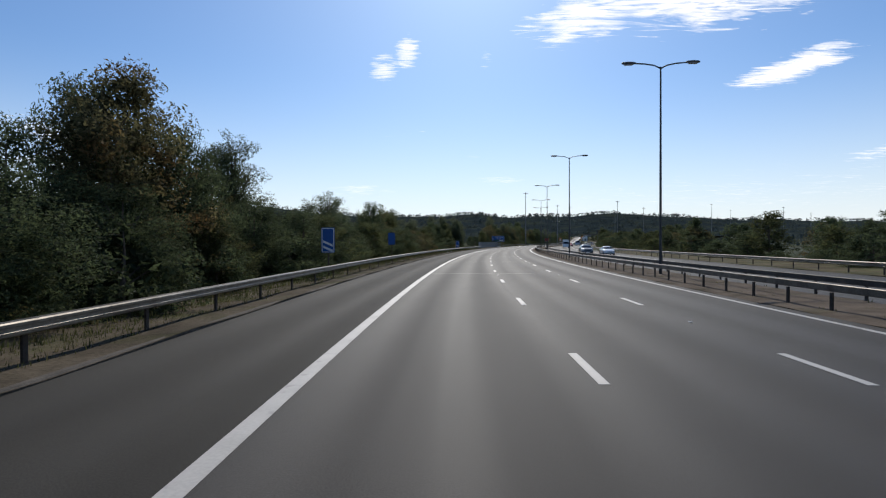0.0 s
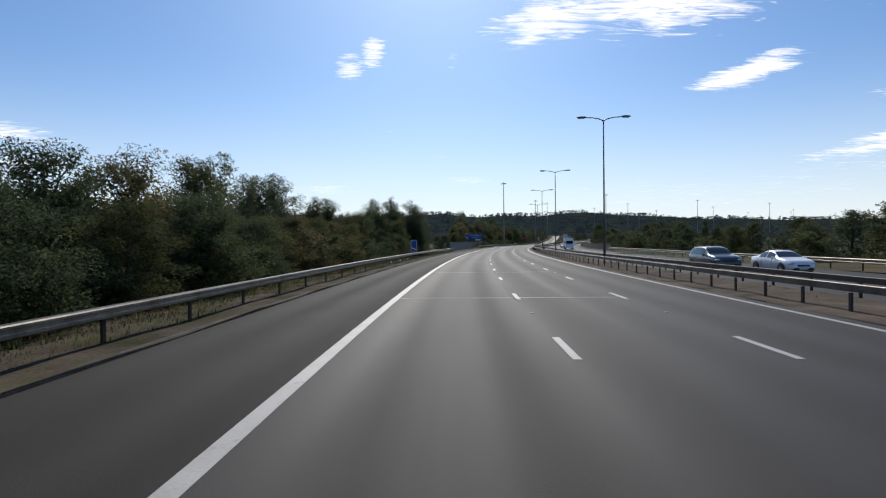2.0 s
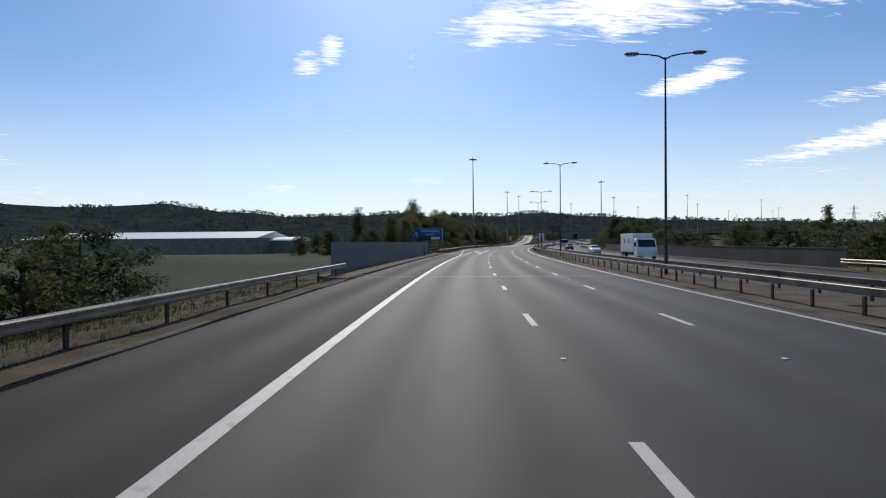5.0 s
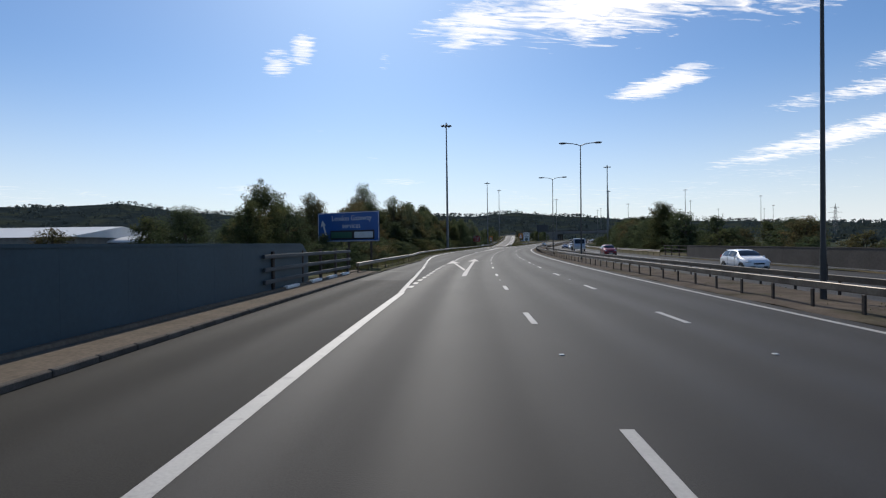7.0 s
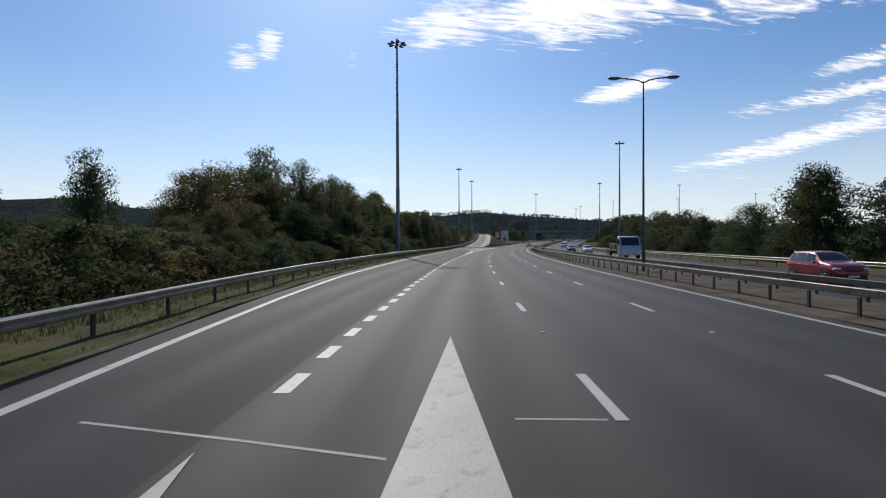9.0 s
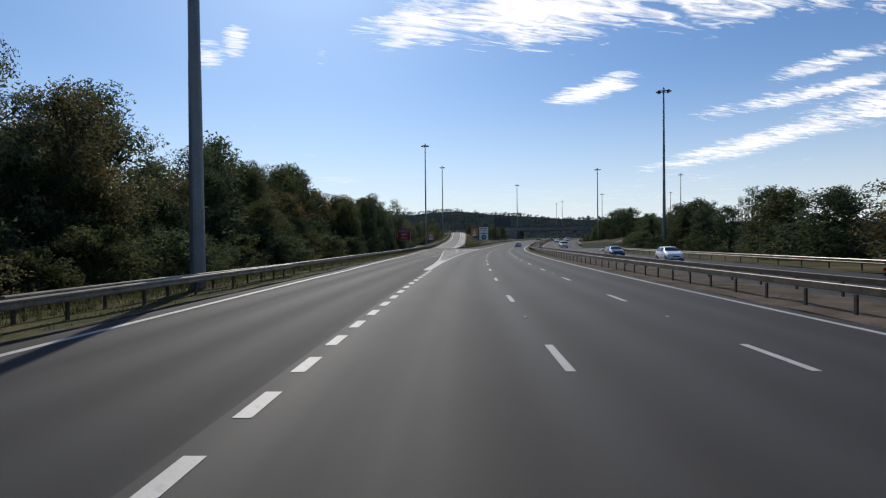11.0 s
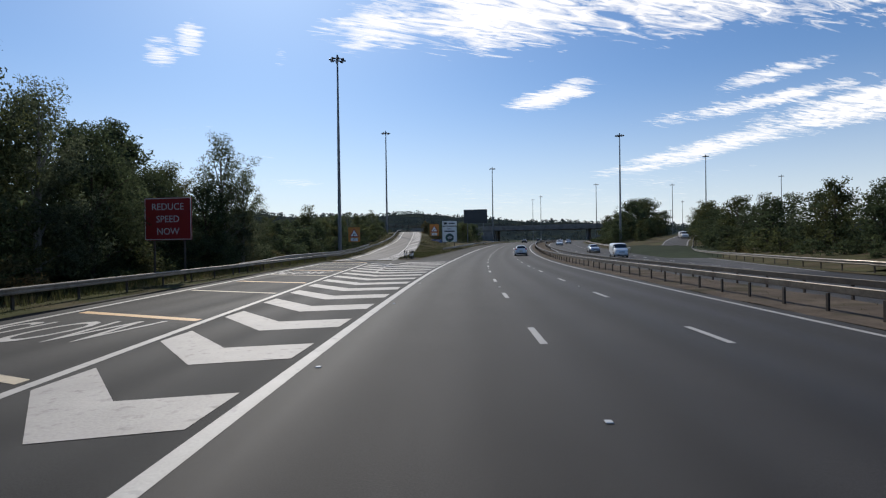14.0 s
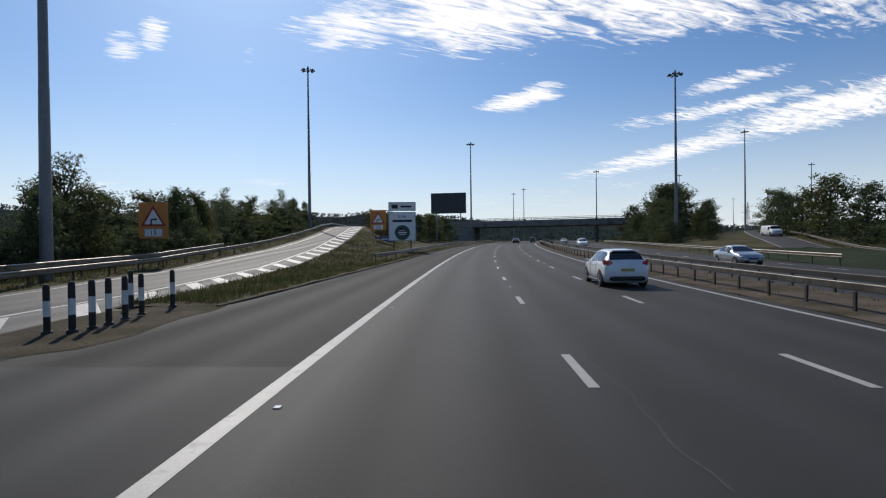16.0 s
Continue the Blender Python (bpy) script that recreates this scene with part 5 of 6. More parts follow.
def tree(name, seed, h, w, leaves, size, mat, bark, label, low=0.12, clumps=70, spire=False, ragged=0.25, airy=0.0):
    """A tapered trunk with limbs, and a crown of leaf clumps with gaps and an uneven outline."""
    rng = np.random.RandomState(seed)
    e = root(name, label, "tree" if h > 3.4 else "shrub", group="roadside trees" if h > 3.4 else "roadside shrubs")
    z0 = h * low
    c, rad = [], []
    clumps = int(clumps * 1.6)
    while len(c) < clumps:
        u = rng.rand()
        z = z0 + (h - z0) * u
        prof = (1 - u ** 2.3) ** 0.55 * (0.8 + 0.2 * min(1.0, u / 0.25)) if not spire else (1 - u) ** 0.7 + 0.08
        if rng.rand() > prof + 0.12:
            continue
        a = rng.rand() * 2 * math.pi
        lobe = 1 + ragged * math.sin(3 * a + seed) * math.sin(5 * u + seed * 1.7) + ragged * 0.5 * rng.normal()
        rr = w / 2 * prof * min(1.22, max(0.45, lobe)) * (0.35 + 0.65 * rng.rand() ** 0.5)
        c.append((rr * math.cos(a), rr * math.sin(a), z + 0.04 * h * rng.normal()))
        rad.append((0.078 + 0.070 * rng.rand()) * (w * 0.55 + h * 0.25) * (1 - 0.35 * airy))
    c, rad = np.array(c), np.array(rad)
    c[:, 2] = np.clip(c[:, 2], z0 * 0.5, h - rad * 0.6)
    wood = Build()
    lean = rng.normal(size=2) * 0.03 * h
    knots = [Vector((lean[0] * t + 0.05 * math.sin(5 * t + seed), lean[1] * t, h * 0.86 * t - 0.4 * (t == 0))) for t in (0, 0.12, 0.3, 0.5, 0.75, 1.0)]
    r0 = 0.018 * h + 0.035
    radii = [r0 * 1.25, r0, r0 * 0.8, r0 * 0.6, r0 * 0.35, r0 * 0.12]
    for k in range(5):
        wood.tube(knots[k], knots[k + 1], radii[k], radii[k + 1], 8, caps=(k == 4))
    for k in rng.choice(len(c), min(len(c), 14), replace=False):
        t = np.clip((c[k][2] / h) * 0.75, 0.06, 0.9)
        base = Vector((lean[0] * t, lean[1] * t, h * 0.86 * t))
        tip = Vector(c[k])
        mid = base.lerp(tip, 0.5) + Vector((0, 0, 0.05 * h * rng.rand()))
        wood.tube(base, mid, r0 * 0.36, r0 * 0.2, 5, False)
        wood.tube(mid, tip, r0 * 0.2, r0 * 0.05, 5, False)
    part("trunk", wood, bark, e)
    v = leaf_cloud(rng, c, rad, leaves, size)
    # broader sprays deep inside, which close the heart of the crown
    core = c * np.array([0.84, 0.84, 0.95])
    v2 = leaf_cloud(rng, core, rad * 0.8, int(leaves * (0.40 - 0.35 * airy)), size * 1.45, 0.0)
    v3 = leaf_cloud(rng, core * np.array([0.6, 0.6, 0.97]), rad * 1.0, int(leaves * (0.14 - 0.12 * airy)), size * 2.0, 0.0)
    v = np.concatenate([v, v2, v3])
    keep = v[:, 2].reshape(-1, 3).min(axis=1) > 0.02
    v = v.reshape(-1, 3, 3)[keep].reshape(-1, 3)
    f = np.arange(len(v)).reshape(-1, 3)
    share("crown", mesh_from("crown", v, f, mat), Matrix(), e)
    return e


GROUND = lambda s, lat: float(land(np.array([float(s)]), np.array([float(lat)]), np.array([at(s, lat).x]), np.array([at(s, lat).y]))[0])
def kinds(level):
    """The same kinds of tree, with fine leaves near the road and coarser ones for those that stay far off."""
    n, q, o = ((1.0, 0.074, 0), (0.8, 0.086, 20), (0.25, 0.142, 40))[level]
    t = lambda name, seed, h, w, leaves, mat, bark, label, **k: tree(name, seed + o, h, w, int(leaves * n), q * k.pop("fine", 1.0), mat, bark, label, **k)
    return {
        "oak": t("broadleaf_tree", 11, 9.0, 6.6, 16000, "leaf_dark", "bark", "dense dark green broadleaf tree behind the barrier", low=0.02, clumps=110),
        "oak2": t("broadleaf_tree", 12, 9.0, 5.6, 15000, "leaf_mid", "bark", "mid-green broadleaf tree with an uneven crown", low=0.02, clumps=100, ragged=0.3),
        "turn": t("broadleaf_tree", 13, 9.0, 6.2, 15500, "leaf_autumn", "bark", "broadleaf tree with leaves turning brown and orange", low=0.02, clumps=100, ragged=0.3),
        "ash": t("slender_tree", 14, 9.0, 4.8, 15000, "leaf_grey", "bark", "airy grey-green tree with sky showing through the crown", low=0.06, clumps=95, ragged=0.4, airy=0.6, fine=0.75),
        "birch": t("birch_tree", 15, 9.0, 4.8, 16000, "leaf_grey", "birch", "pale-barked birch with a loose hanging crown", low=0.1, clumps=90, ragged=0.4, airy=0.5, fine=0.72),
        "shoots": t("slender_tree", 21, 9.0, 4.2, 9000, "leaf_mid", "bark", "slender tree with upright leafy shoots above the hedge", low=0.05, clumps=75, spire=True, ragged=0.55, airy=0.75, fine=0.8),
        "poplar": t("narrow_tree", 16, 9.0, 3.2, 11000, "leaf_dark", "bark", "narrow upright dark green tree", low=0.02, clumps=80, ragged=0.25),
        "spruce": t("conifer", 17, 9.0, 3.0, 8000, "leaf_dark", "bark", "dark pointed conifer above the hedge", low=0.04, clumps=70, spire=True, ragged=0.12),
        "bush": t("shrub", 18, 3.2, 3.8, 4200, "leaf_mid", "bark", "dense mid-green shrub on the verge", low=0.0, clumps=45, ragged=0.3, fine=0.85),
        "bush2": t("shrub", 19, 3.0, 3.6, 4200, "leaf_autumn", "bark", "shrub with browning leaves on the verge", low=0.0, clumps=45, ragged=0.35, fine=0.85),
        "bush3": t("shrub", 20, 3.0, 4.2, 4400, "leaf_dark", "bark", "dark green bramble thicket", low=0.0, clumps=50, ragged=0.3, fine=0.85),
    }


STORES = [kinds(0), kinds(1), kinds(2)]
NATURAL = {k: 3.2 if k == "bush" else 3.0 if k.startswith("bush") else 9.0 for k in STORES[0]}
used = set()
rngt = np.random.RandomState(5)


def plant(kind, s, lat, top, wide=1.0, z=None):
    """Sets a tree whose top reaches that height above the carriageway."""
    g = GROUND(s, lat) if z is None else z
    side = abs(lat)
    near = 2 if s > 446 or side > 31 or s < -8 else 0 if side < 16.4 else 1
    store = STORES[near]
    k = max(0.3, (top - g) / NATURAL[kind])
    m = Matrix.LocRotScale(at(s, lat, g - 0.05 - climb(s)), Euler((0, 0, rngt.rand() * 6.28)), (k * wide * 1.1, k * wide * 1.1, k))
    if (near, kind) in used:
        copy_thing(store[kind], m).matrix_basis = m
    else:
        store[kind].matrix_basis = m
        used.add((near, kind))


# the left side, in order along the road: kind, station, offset, top, width
# trees behind the first barrier
LEFT_START = [
    ("oak2", -3, -13, 6.0, 1.0), ("oak", 7, -15.5, 4.0, 1.2), ("oak2", 11, -16, 4.6, 1.1), ("oak", 15.6, -15.4, 5.8, 1.0), ("turn", 20.2, -15.0, 9.0, 1.0),
    ("oak", 21.4, -17.0, 8.8, 0.7), ("oak", 22, -15.6, 7.9, 0.7), ("oak", 23.5, -14.6, 7.2, 0.9), ("ash", 31.7, -16.0, 8.8, 1.0), ("oak", 31.4, -16.6, 7.8, 0.7), ("oak2", 27.5, -16.0, 6.2, 0.9),
    ("oak", 36, -14.8, 4.3, 1.1), ("oak2", 40.5, -15.2, 4.3, 1.1), ("ash", 45.5, -15.8, 5.9, 1.2), ("ash", 48.4, -14.8, 6.9, 1.15), ("oak2", 48.2, -15.2, 5.8, 0.7),
    ("oak2", 53, -15, 4.3, 1.1), ("oak", 59.1, -13.4, 6.6, 0.72), ("oak2", 60.3, -14.6, 5.8, 0.7), ("ash", 62.5, -18.6, 6.9, 0.75), ("oak", 65.5, -15.5, 4.4, 1.2),]
# the belt as the road bends
LEFT_BELT = [
    ("oak", 70.5, -16, 5.6, 1.1), ("turn", 76, -16.5, 6.3, 1.05), ("oak2", 80.5, -16, 6.8, 0.9), ("shoots", 86, -19, 7.4, 1.0), ("shoots", 90.8, -19.8, 8.7, 1.05),
    ("ash", 94, -19.5, 7.6, 0.9), ("ash", 97.5, -20, 7.9, 1.0), ("ash", 101.4, -20.1, 8.6, 1.05), ("ash", 103.6, -17, 6.6, 0.95),
    ("oak2", 85.5, -14.6, 3.9, 1.35), ("turn", 90.5, -14.4, 4.1, 1.3), ("oak2", 95.5, -14.6, 4.2, 1.3), ("turn", 100.5, -14.2, 4.0, 1.35), ("oak2", 105.5, -14.2, 4.1, 1.3),]
# up to the bridge
LEFT_BRIDGE = [
    ("oak2", 109.5, -15.4, 5.2, 1.0), ("ash", 110.8, -18, 7.0, 1.1), ("oak2", 111.4, -18.4, 6.2, 0.8), ("oak2", 113, -15.5, 5.7, 1.0), ("oak", 116.6, -15.2, 5.2, 1.0), ("oak", 120.6, -14.4, 6.1, 0.95), ("shoots", 121, -14.6, 6.6, 0.7),
    ("oak", 124, -16.5, 6.9, 0.85), ("oak2", 126.5, -13.2, 5.4, 0.95), ("oak2", 130.5, -14.5, 7.0, 0.8), ("ash", 132.6, -15.5, 9.2, 1.0), ("ash", 134.9, -18.6, 9.0, 0.95), ("oak", 133.6, -15.2, 7.8, 0.85),
    ("ash", 135.2, -12.6, 8.9, 0.9), ("oak", 136, -12.2, 7.6, 0.7), ("ash", 134.0, -10.9, 7.5, 0.75), ("oak", 138.5, -13.6, 6.6, 0.8), ("turn", 136, -17, 4.2, 1.1), ("oak", 146, -20, 3.6, 1.2), ("oak2", 156, -22, 3.2, 1.2),]
# round the services sign
LEFT_SIGN = [
    ("oak", 217, -20, 4.6, 1.1), ("oak2", 221, -17.5, 5.2, 0.95), ("oak2", 226.2, -18.8, 7.0, 0.9), ("shoots", 226.6, -18.8, 7.5, 0.75), ("turn", 225, -36, 3.8, 1.2),
    ("oak", 230, -18, 5.6, 1.0), ("oak2", 233, -33, 5, 1.2), ("turn", 236.6, -18.1, 7.0, 0.8), ("ash", 237.2, -18.4, 7.4, 0.7), ("oak", 236, -26, 4.8, 1.2),
    ("oak", 241, -35, 4.6, 1.1), ("turn", 243, -20, 3.6, 1.1), ("oak", 246, -41, 4.4, 1.2), ("oak2", 251, -20, 3.2, 1.2), ("shoots", 246.5, -21, 5.0, 1.0), ("oak2", 248, -23, 4.3, 1.2), ("shoots", 256.5, -21.5, 5.5, 0.9), ("turn", 258, -24, 4.6, 1.1), ("oak2", 262, -23, 3.4, 1.3),
    ("ash", 298, -50, 14.0, 0.9), ("oak", 298.6, -50.4, 12.0, 0.7), ("oak", 266, -26, 3.8, 1.3), ("turn", 272, -22, 4.2, 1.2),]
# along the exit taper
LEFT_TAPER = [
    ("turn", 279, -23, 5.2, 1.2), ("turn", 289, -25, 6.6, 1.1), ("turn", 287, -30, 9.0, 1.1), ("turn", 295, -31, 11.4, 1.1), ("turn", 302, -33, 12.6, 1.0), ("oak", 296, -22.5, 6.8, 1.2), ("oak2", 300, -28, 10.0, 1.2),
    ("oak", 305, -31, 12.6, 1), ("turn", 308, -28, 10.8, 1.2), ("ash", 314, -36, 16.4, 0.8), ("oak", 313, -23, 7.2, 1.2), ("turn", 316, -27, 9.6, 1.2),
    ("ash", 320, -37.5, 18.2, 0.75), ("ash", 325, -38, 17.0, 0.8), ("oak2", 323, -30, 11.5, 1.1), ("turn", 326, -24, 7.4, 1.1),
    ("turn", 284, -27.5, 9.4, 1.0), ("ash", 304, -25, 13.2, 0.95), ("turn", 306, -24.5, 11.6, 0.8), ("ash", 309.5, -22.5, 11.8, 0.8), ("turn", 314.5, -22.5, 10.7, 0.9), ("oak", 321, -26, 12.7, 0.9), ("oak2", 330.5, -28, 9.4, 1.1), ("oak", 333.5, -24.5, 8.6, 1.1), ("oak", 352, -34, 15.6, 0.9),]
# along the exit lane
LEFT_EXIT = [
    ("oak2", 333, -19.5, 6.0, 1.1), ("oak", 337, -27, 11.6, 1.1), ("oak2", 341, -25.5, 10.6, 1.0), ("ash", 343, -25.2, 11.0, 0.9), ("oak2", 345, -28, 10.0, 1.1),
    ("turn", 350, -25, 8.8, 1.2), ("oak", 356, -31, 12.2, 1.0), ("oak2", 361, -29.7, 13.4, 1.0), ("turn", 366, -27, 10.6, 1.1), ("oak", 371, -24.6, 9.8, 0.9), ("oak2", 366.5, -21.5, 8.6, 0.9), ("oak", 375.6, -20.6, 9.6, 0.7), ("oak", 380, -23.6, 9.0, 0.85),
    ("oak", 364, -28.5, 11.9, 0.9), ("oak2", 371, -33, 13.4, 1.0), ("turn", 384, -28, 11.2, 0.9), ("oak2", 390, -29, 11.7, 0.9), ("poplar", 379.5, -36.5, 16.4, 1.0), ("poplar", 383.6, -37.2, 17.3, 1.05), ("poplar", 387.6, -37.4, 16.6, 1.0), ("oak", 381, -32, 12.0, 1.0), ("turn", 378, -27.5, 9.2, 1.0),]
# beside the nose
LEFT_NOSE = [
    ("oak", 386.6, -23.4, 10.6, 0.95), ("oak2", 389, -23.2, 11.8, 0.75), ("birch", 392.5, -22.6, 10.5, 0.85), ("oak", 396.4, -22.8, 9.2, 0.8), ("poplar", 394, -30, 11.0, 1.1),
    ("poplar", 398.5, -29, 11.6, 1.1), ("poplar", 402.5, -28.5, 10.8, 1.1), ("oak", 401, -25, 7.6, 1.1), ("oak", 406.5, -26, 8.2, 1.1), ("oak2", 410.6, -27.4, 9.4, 0.9),
    ("poplar", 409, -31, 12.8, 1.0), ("poplar", 412, -31.5, 12.2, 1.0), ("birch", 415.6, -24.7, 12.7, 0.88), ("birch", 417.6, -24.0, 9.8, 0.75), ("oak", 413, -25.4, 8.0, 0.9), ("turn", 419, -26, 6.0, 1.2), ("oak", 426, -28, 5.6, 1.3),]
# along the slip road
LEFT_SLIP = [
    ("oak2", 435, -31, 5.6, 1.3), ("oak", 444, -32, 6.0, 1.2), ("oak2", 447, -35, 7.0, 1.0), ("oak", 453, -33, 6.6, 1.2), ("ash", 457.6, -45, 9.4, 0.9),
    ("oak2", 464.2, -36.4, 8.4, 0.9), ("ash", 465.6, -35.9, 10.1, 1.0), ("oak", 471, -37, 7.6, 1.2), ("oak2", 480, -39, 8.6, 1.3), ("oak", 490, -43, 9.2, 1.3), ("turn", 500, -46, 9.8, 1.2),]
# beyond the gore
LEFT_FAR = [
    ("turn", 506, -17.5, 6.2, 1), ("oak", 510, -49, 10.6, 1.2), ("turn", 512, -20, 8.2, 1), ("oak2", 520, -53, 11.5, 1.2), ("oak", 520, -19, 8.2, 1.1),
    ("turn", 524, -25, 9.5, 1), ("oak", 530, -17, 8.5, 1.1), ("oak", 532, -57, 12.5, 1.2), ("oak2", 543, -17, 9.5, 1.2), ("oak", 552, -19, 10, 1.3),
    ("oak", 566, -18, 10, 1.3), ("oak2", 580, -22, 10.5, 1.3),]
for belt in (LEFT_START, LEFT_BELT, LEFT_BRIDGE, LEFT_SIGN, LEFT_TAPER, LEFT_EXIT, LEFT_NOSE, LEFT_SLIP, LEFT_FAR):
    for row in belt:
        plant(*row)
RIGHT_START = [
    ("oak", 28, 38, 4.6, 1.4), ("poplar", 40, 36, 4.8, 1.4), ("poplar", 52, 37, 5.2, 1.5), ("oak", 60, 40, 4.4, 1.5), ("oak2", 70, 34.5, 5.9, 1.2),
    ("poplar", 78, 35, 5, 1.4), ("oak", 86, 37, 5, 1.3), ("poplar", 95, 34, 6, 1.3), ("oak2", 103, 36, 5.2, 1.3), ("oak", 112, 38, 5, 1.4), ("oak", 122, 38, 4.6, 1.4),
    ("oak2", 132, 37, 4.8, 1.3), ("oak", 145, 37, 4.6, 1.3),]
RIGHT_MIDDLE = [
    ("oak", 168, 38, 6.1, 1.2), ("oak2", 174, 38.5, 6.0, 1.2), ("bush", 172, 29.5, 2.6, 1.3), ("bush3", 176, 30, 2.8, 1.3), ("oak", 182, 38, 4.6, 1.4),
    ("bush2", 231, 31, 3, 1.2), ("spruce", 238, 62, 8.2, 1.1), ("oak", 252, 36, 5, 1.4), ("oak2", 262, 38, 5, 1.4), ("oak", 270, 34, 5.6, 1.2),
    ("oak", 281, 32.5, 7, 1.2), ("oak2", 288.7, 31, 9.2, 1), ("oak", 293, 32.5, 8.6, 1.2),]
RIGHT_BANK = [
    ("oak", 301, 31, 6.2, 1.3), ("oak2", 310, 32, 6, 1.3), ("oak", 320, 32, 6.2, 1.3), ("turn", 330, 33, 6.2, 1.3), ("oak", 341, 33, 6.4, 1.3),
    ("oak2", 352, 34, 6.8, 1.3), ("poplar", 361, 37, 8, 1.3), ("oak", 371, 36, 7.4, 1.3), ("ash", 381, 37, 9.4, 1.2), ("oak2", 382.5, 37.2, 8.6, 0.9), ("poplar", 387, 37.5, 8.4, 1.2),
    ("oak", 391, 37, 7.2, 1.3), ("oak2", 399, 38.5, 8.8, 1.2), ("oak", 408, 38.5, 8.2, 1.3), ("oak", 416, 39, 7.8, 1.3),]
RIGHT_SLIP = [
    ("oak2", 426, 40, 7.6, 1.3), ("oak", 437, 41, 8, 1.3), ("oak", 447, 40, 7, 1.3), ("ash", 450, 43.5, 9, 1.2), ("oak", 461, 43.5, 8.6, 1.3),
    ("oak2", 474, 45.5, 9.2, 1.3), ("oak", 488, 48, 9.6, 1.3), ("oak", 501, 50, 10.4, 1.3),]
RIGHT_HEDGE = [(("oak", "oak2", "oak", "turn")[k % 4], 24 + 6.3 * k, 37 + 3.5 * math.sin(2.1 * k), 4.0 + 0.5 * math.sin(1.3 * k), 1.35) for k in range(44) if not 150 < 24 + 6.3 * k < 170]
RIGHT_FAR = [
    ("oak", 522, 36.5, 7.4, 0.9), ("oak2", 533, 38.5, 9.8, 0.9), ("oak", 545, 42.5, 11.2, 0.95), ("oak2", 558, 47, 12.4, 0.95), ("oak", 572, 51, 13.4, 1.0),
    ("oak2", 514, 52, 11.8, 1.3), ("oak", 522, 30, 5.5, 1.2), ("oak", 528, 55, 12.2, 1.3), ("oak", 528, 30.5, 7.5, 1.3), ("oak", 536, 32, 10, 1.25),
    ("oak", 544, 58, 13, 1.3), ("oak2", 546, 34, 12.6, 1.25), ("oak", 552, 30.5, 10, 1.3), ("oak", 556, 36, 14.2, 1.25), ("oak2", 560, 63, 14, 1.3),
    ("oak", 566, 39, 16.2, 1.25), ("oak2", 566, 31.5, 12, 1.3), ("oak2", 578, 43, 17.2, 1.25), ("oak", 590, 47, 18.4, 1.25),]
for kind, s, lat, top, wide in RIGHT_START + RIGHT_MIDDLE + RIGHT_HEDGE + RIGHT_BANK + RIGHT_SLIP + RIGHT_FAR:
    plant(kind, s, lat, top + (3.4 * rngt.rand() - 1.5 if s > 300 else 0.8 * rngt.rand() - 0.5), wide * (0.85 + 0.3 * rngt.rand()))
# thickets that close the foot of the belts
for k, s in enumerate(np.arange(2, 84, 5.2)):
    plant(("oak", "oak2", "oak")[k % 3], s, -12.3 - 0.9 * rngt.rand(), 3.3 + 1.2 * rngt.rand(), 1.25)
for s in np.arange(-12, 148, 3.1):
    plant(("bush", "bush3", "bush3", "bush3", "bush2" if s > 70 else "bush")[rngt.randint(5)], s, -11.9 - 1.6 * rngt.rand(), 1.5 + 1.7 * rngt.rand(), 1.15)
for s in np.arange(-8, 146, 4.4):
    plant("bush3", s, -16.2 - 2.0 * rngt.rand(), 3.4 + 0.9 * rngt.rand(), 1.2)
for s in np.arange(223, 432, 4.0):
    plant(("bush", "bush3", "bush3", "bush", "bush2")[rngt.randint(5)], s, outer(s) - 7.2 - 2.2 * rngt.rand(), 1.7 + 1.7 * rngt.rand(), 1.2)
for s in np.arange(246, 432, 6.0):
    plant(("oak2", "oak", "oak", "bush3", "turn")[rngt.randint(5)], s, outer(s) - 11 - 2.5 * rngt.rand(), (4.2 if s > 296 else 2.7) + (1.6 if s > 296 else 0.8) * rngt.rand(), 1.25)
for s in np.arange(432, 540, 4.5):
    plant(("bush3", "bush", "bush3")[rngt.randint(3)], s, outer(s) - 8.0 - 2.2 * rngt.rand(), rise(s) + climb(s) + 2.2 + 2.8 * rngt.rand() ** 1.6, 1.15)
for s in np.arange(30, 500, 7.5):
    plant(("bush3", "bush", "bush3")[rngt.randint(3)], s, (29.5 if s < 404 else rs(s) + 8.5) + 2.5 * rngt.rand(), (GROUND(s, 30) if s < 404 else rz(s) + climb(s) + 0.8) + 1.1 + 3.2 * rngt.rand() ** 1.5, 1.2)
for s in np.arange(516, 590, 5.0):
    plant(("bush3", "bush", "bush3")[rngt.randint(3)], s, 26.2 + rngt.rand(), 2.6 + 1.5 * rngt.rand(), 1.2)

# taller trees that break the line of the hedges
for s in np.arange(438, 545, 8.0):
    plant(("ash", "oak2", "poplar", "oak", "birch")[rngt.randint(5)], s + 4 * rngt.rand(), outer(s) - 9.5 - 4 * rngt.rand(), rise(s) + climb(s) + 4.6 + 3.2 * rngt.rand(), 0.85)
for s in np.arange(330, 500, 11.0):
    plant(("ash", "oak2", "poplar", "oak")[rngt.randint(4)], s + 5 * rngt.rand(), (33.5 if s < 404 else rs(s) + 11.5) + 3 * rngt.rand(), (0.0 if s < 404 else rz(s) + climb(s)) + 5.6 + 4.2 * rngt.rand(), 0.85)

# darker trees among the airy ones in the belt
for row in (("oak2", 97.5, -20.6, 6.9, 0.7), ("oak", 101.6, -20.6, 7.5, 0.62), ("oak2", 104.2, -17.6, 5.8, 0.7)):
    plant(*row)
for near, store in enumerate(STORES):
    for kind, proto in store.items():
        if (near, kind) not in used:
            for o in list(proto.children_recursive) + [proto]:
                bpy.data.objects.remove(o)


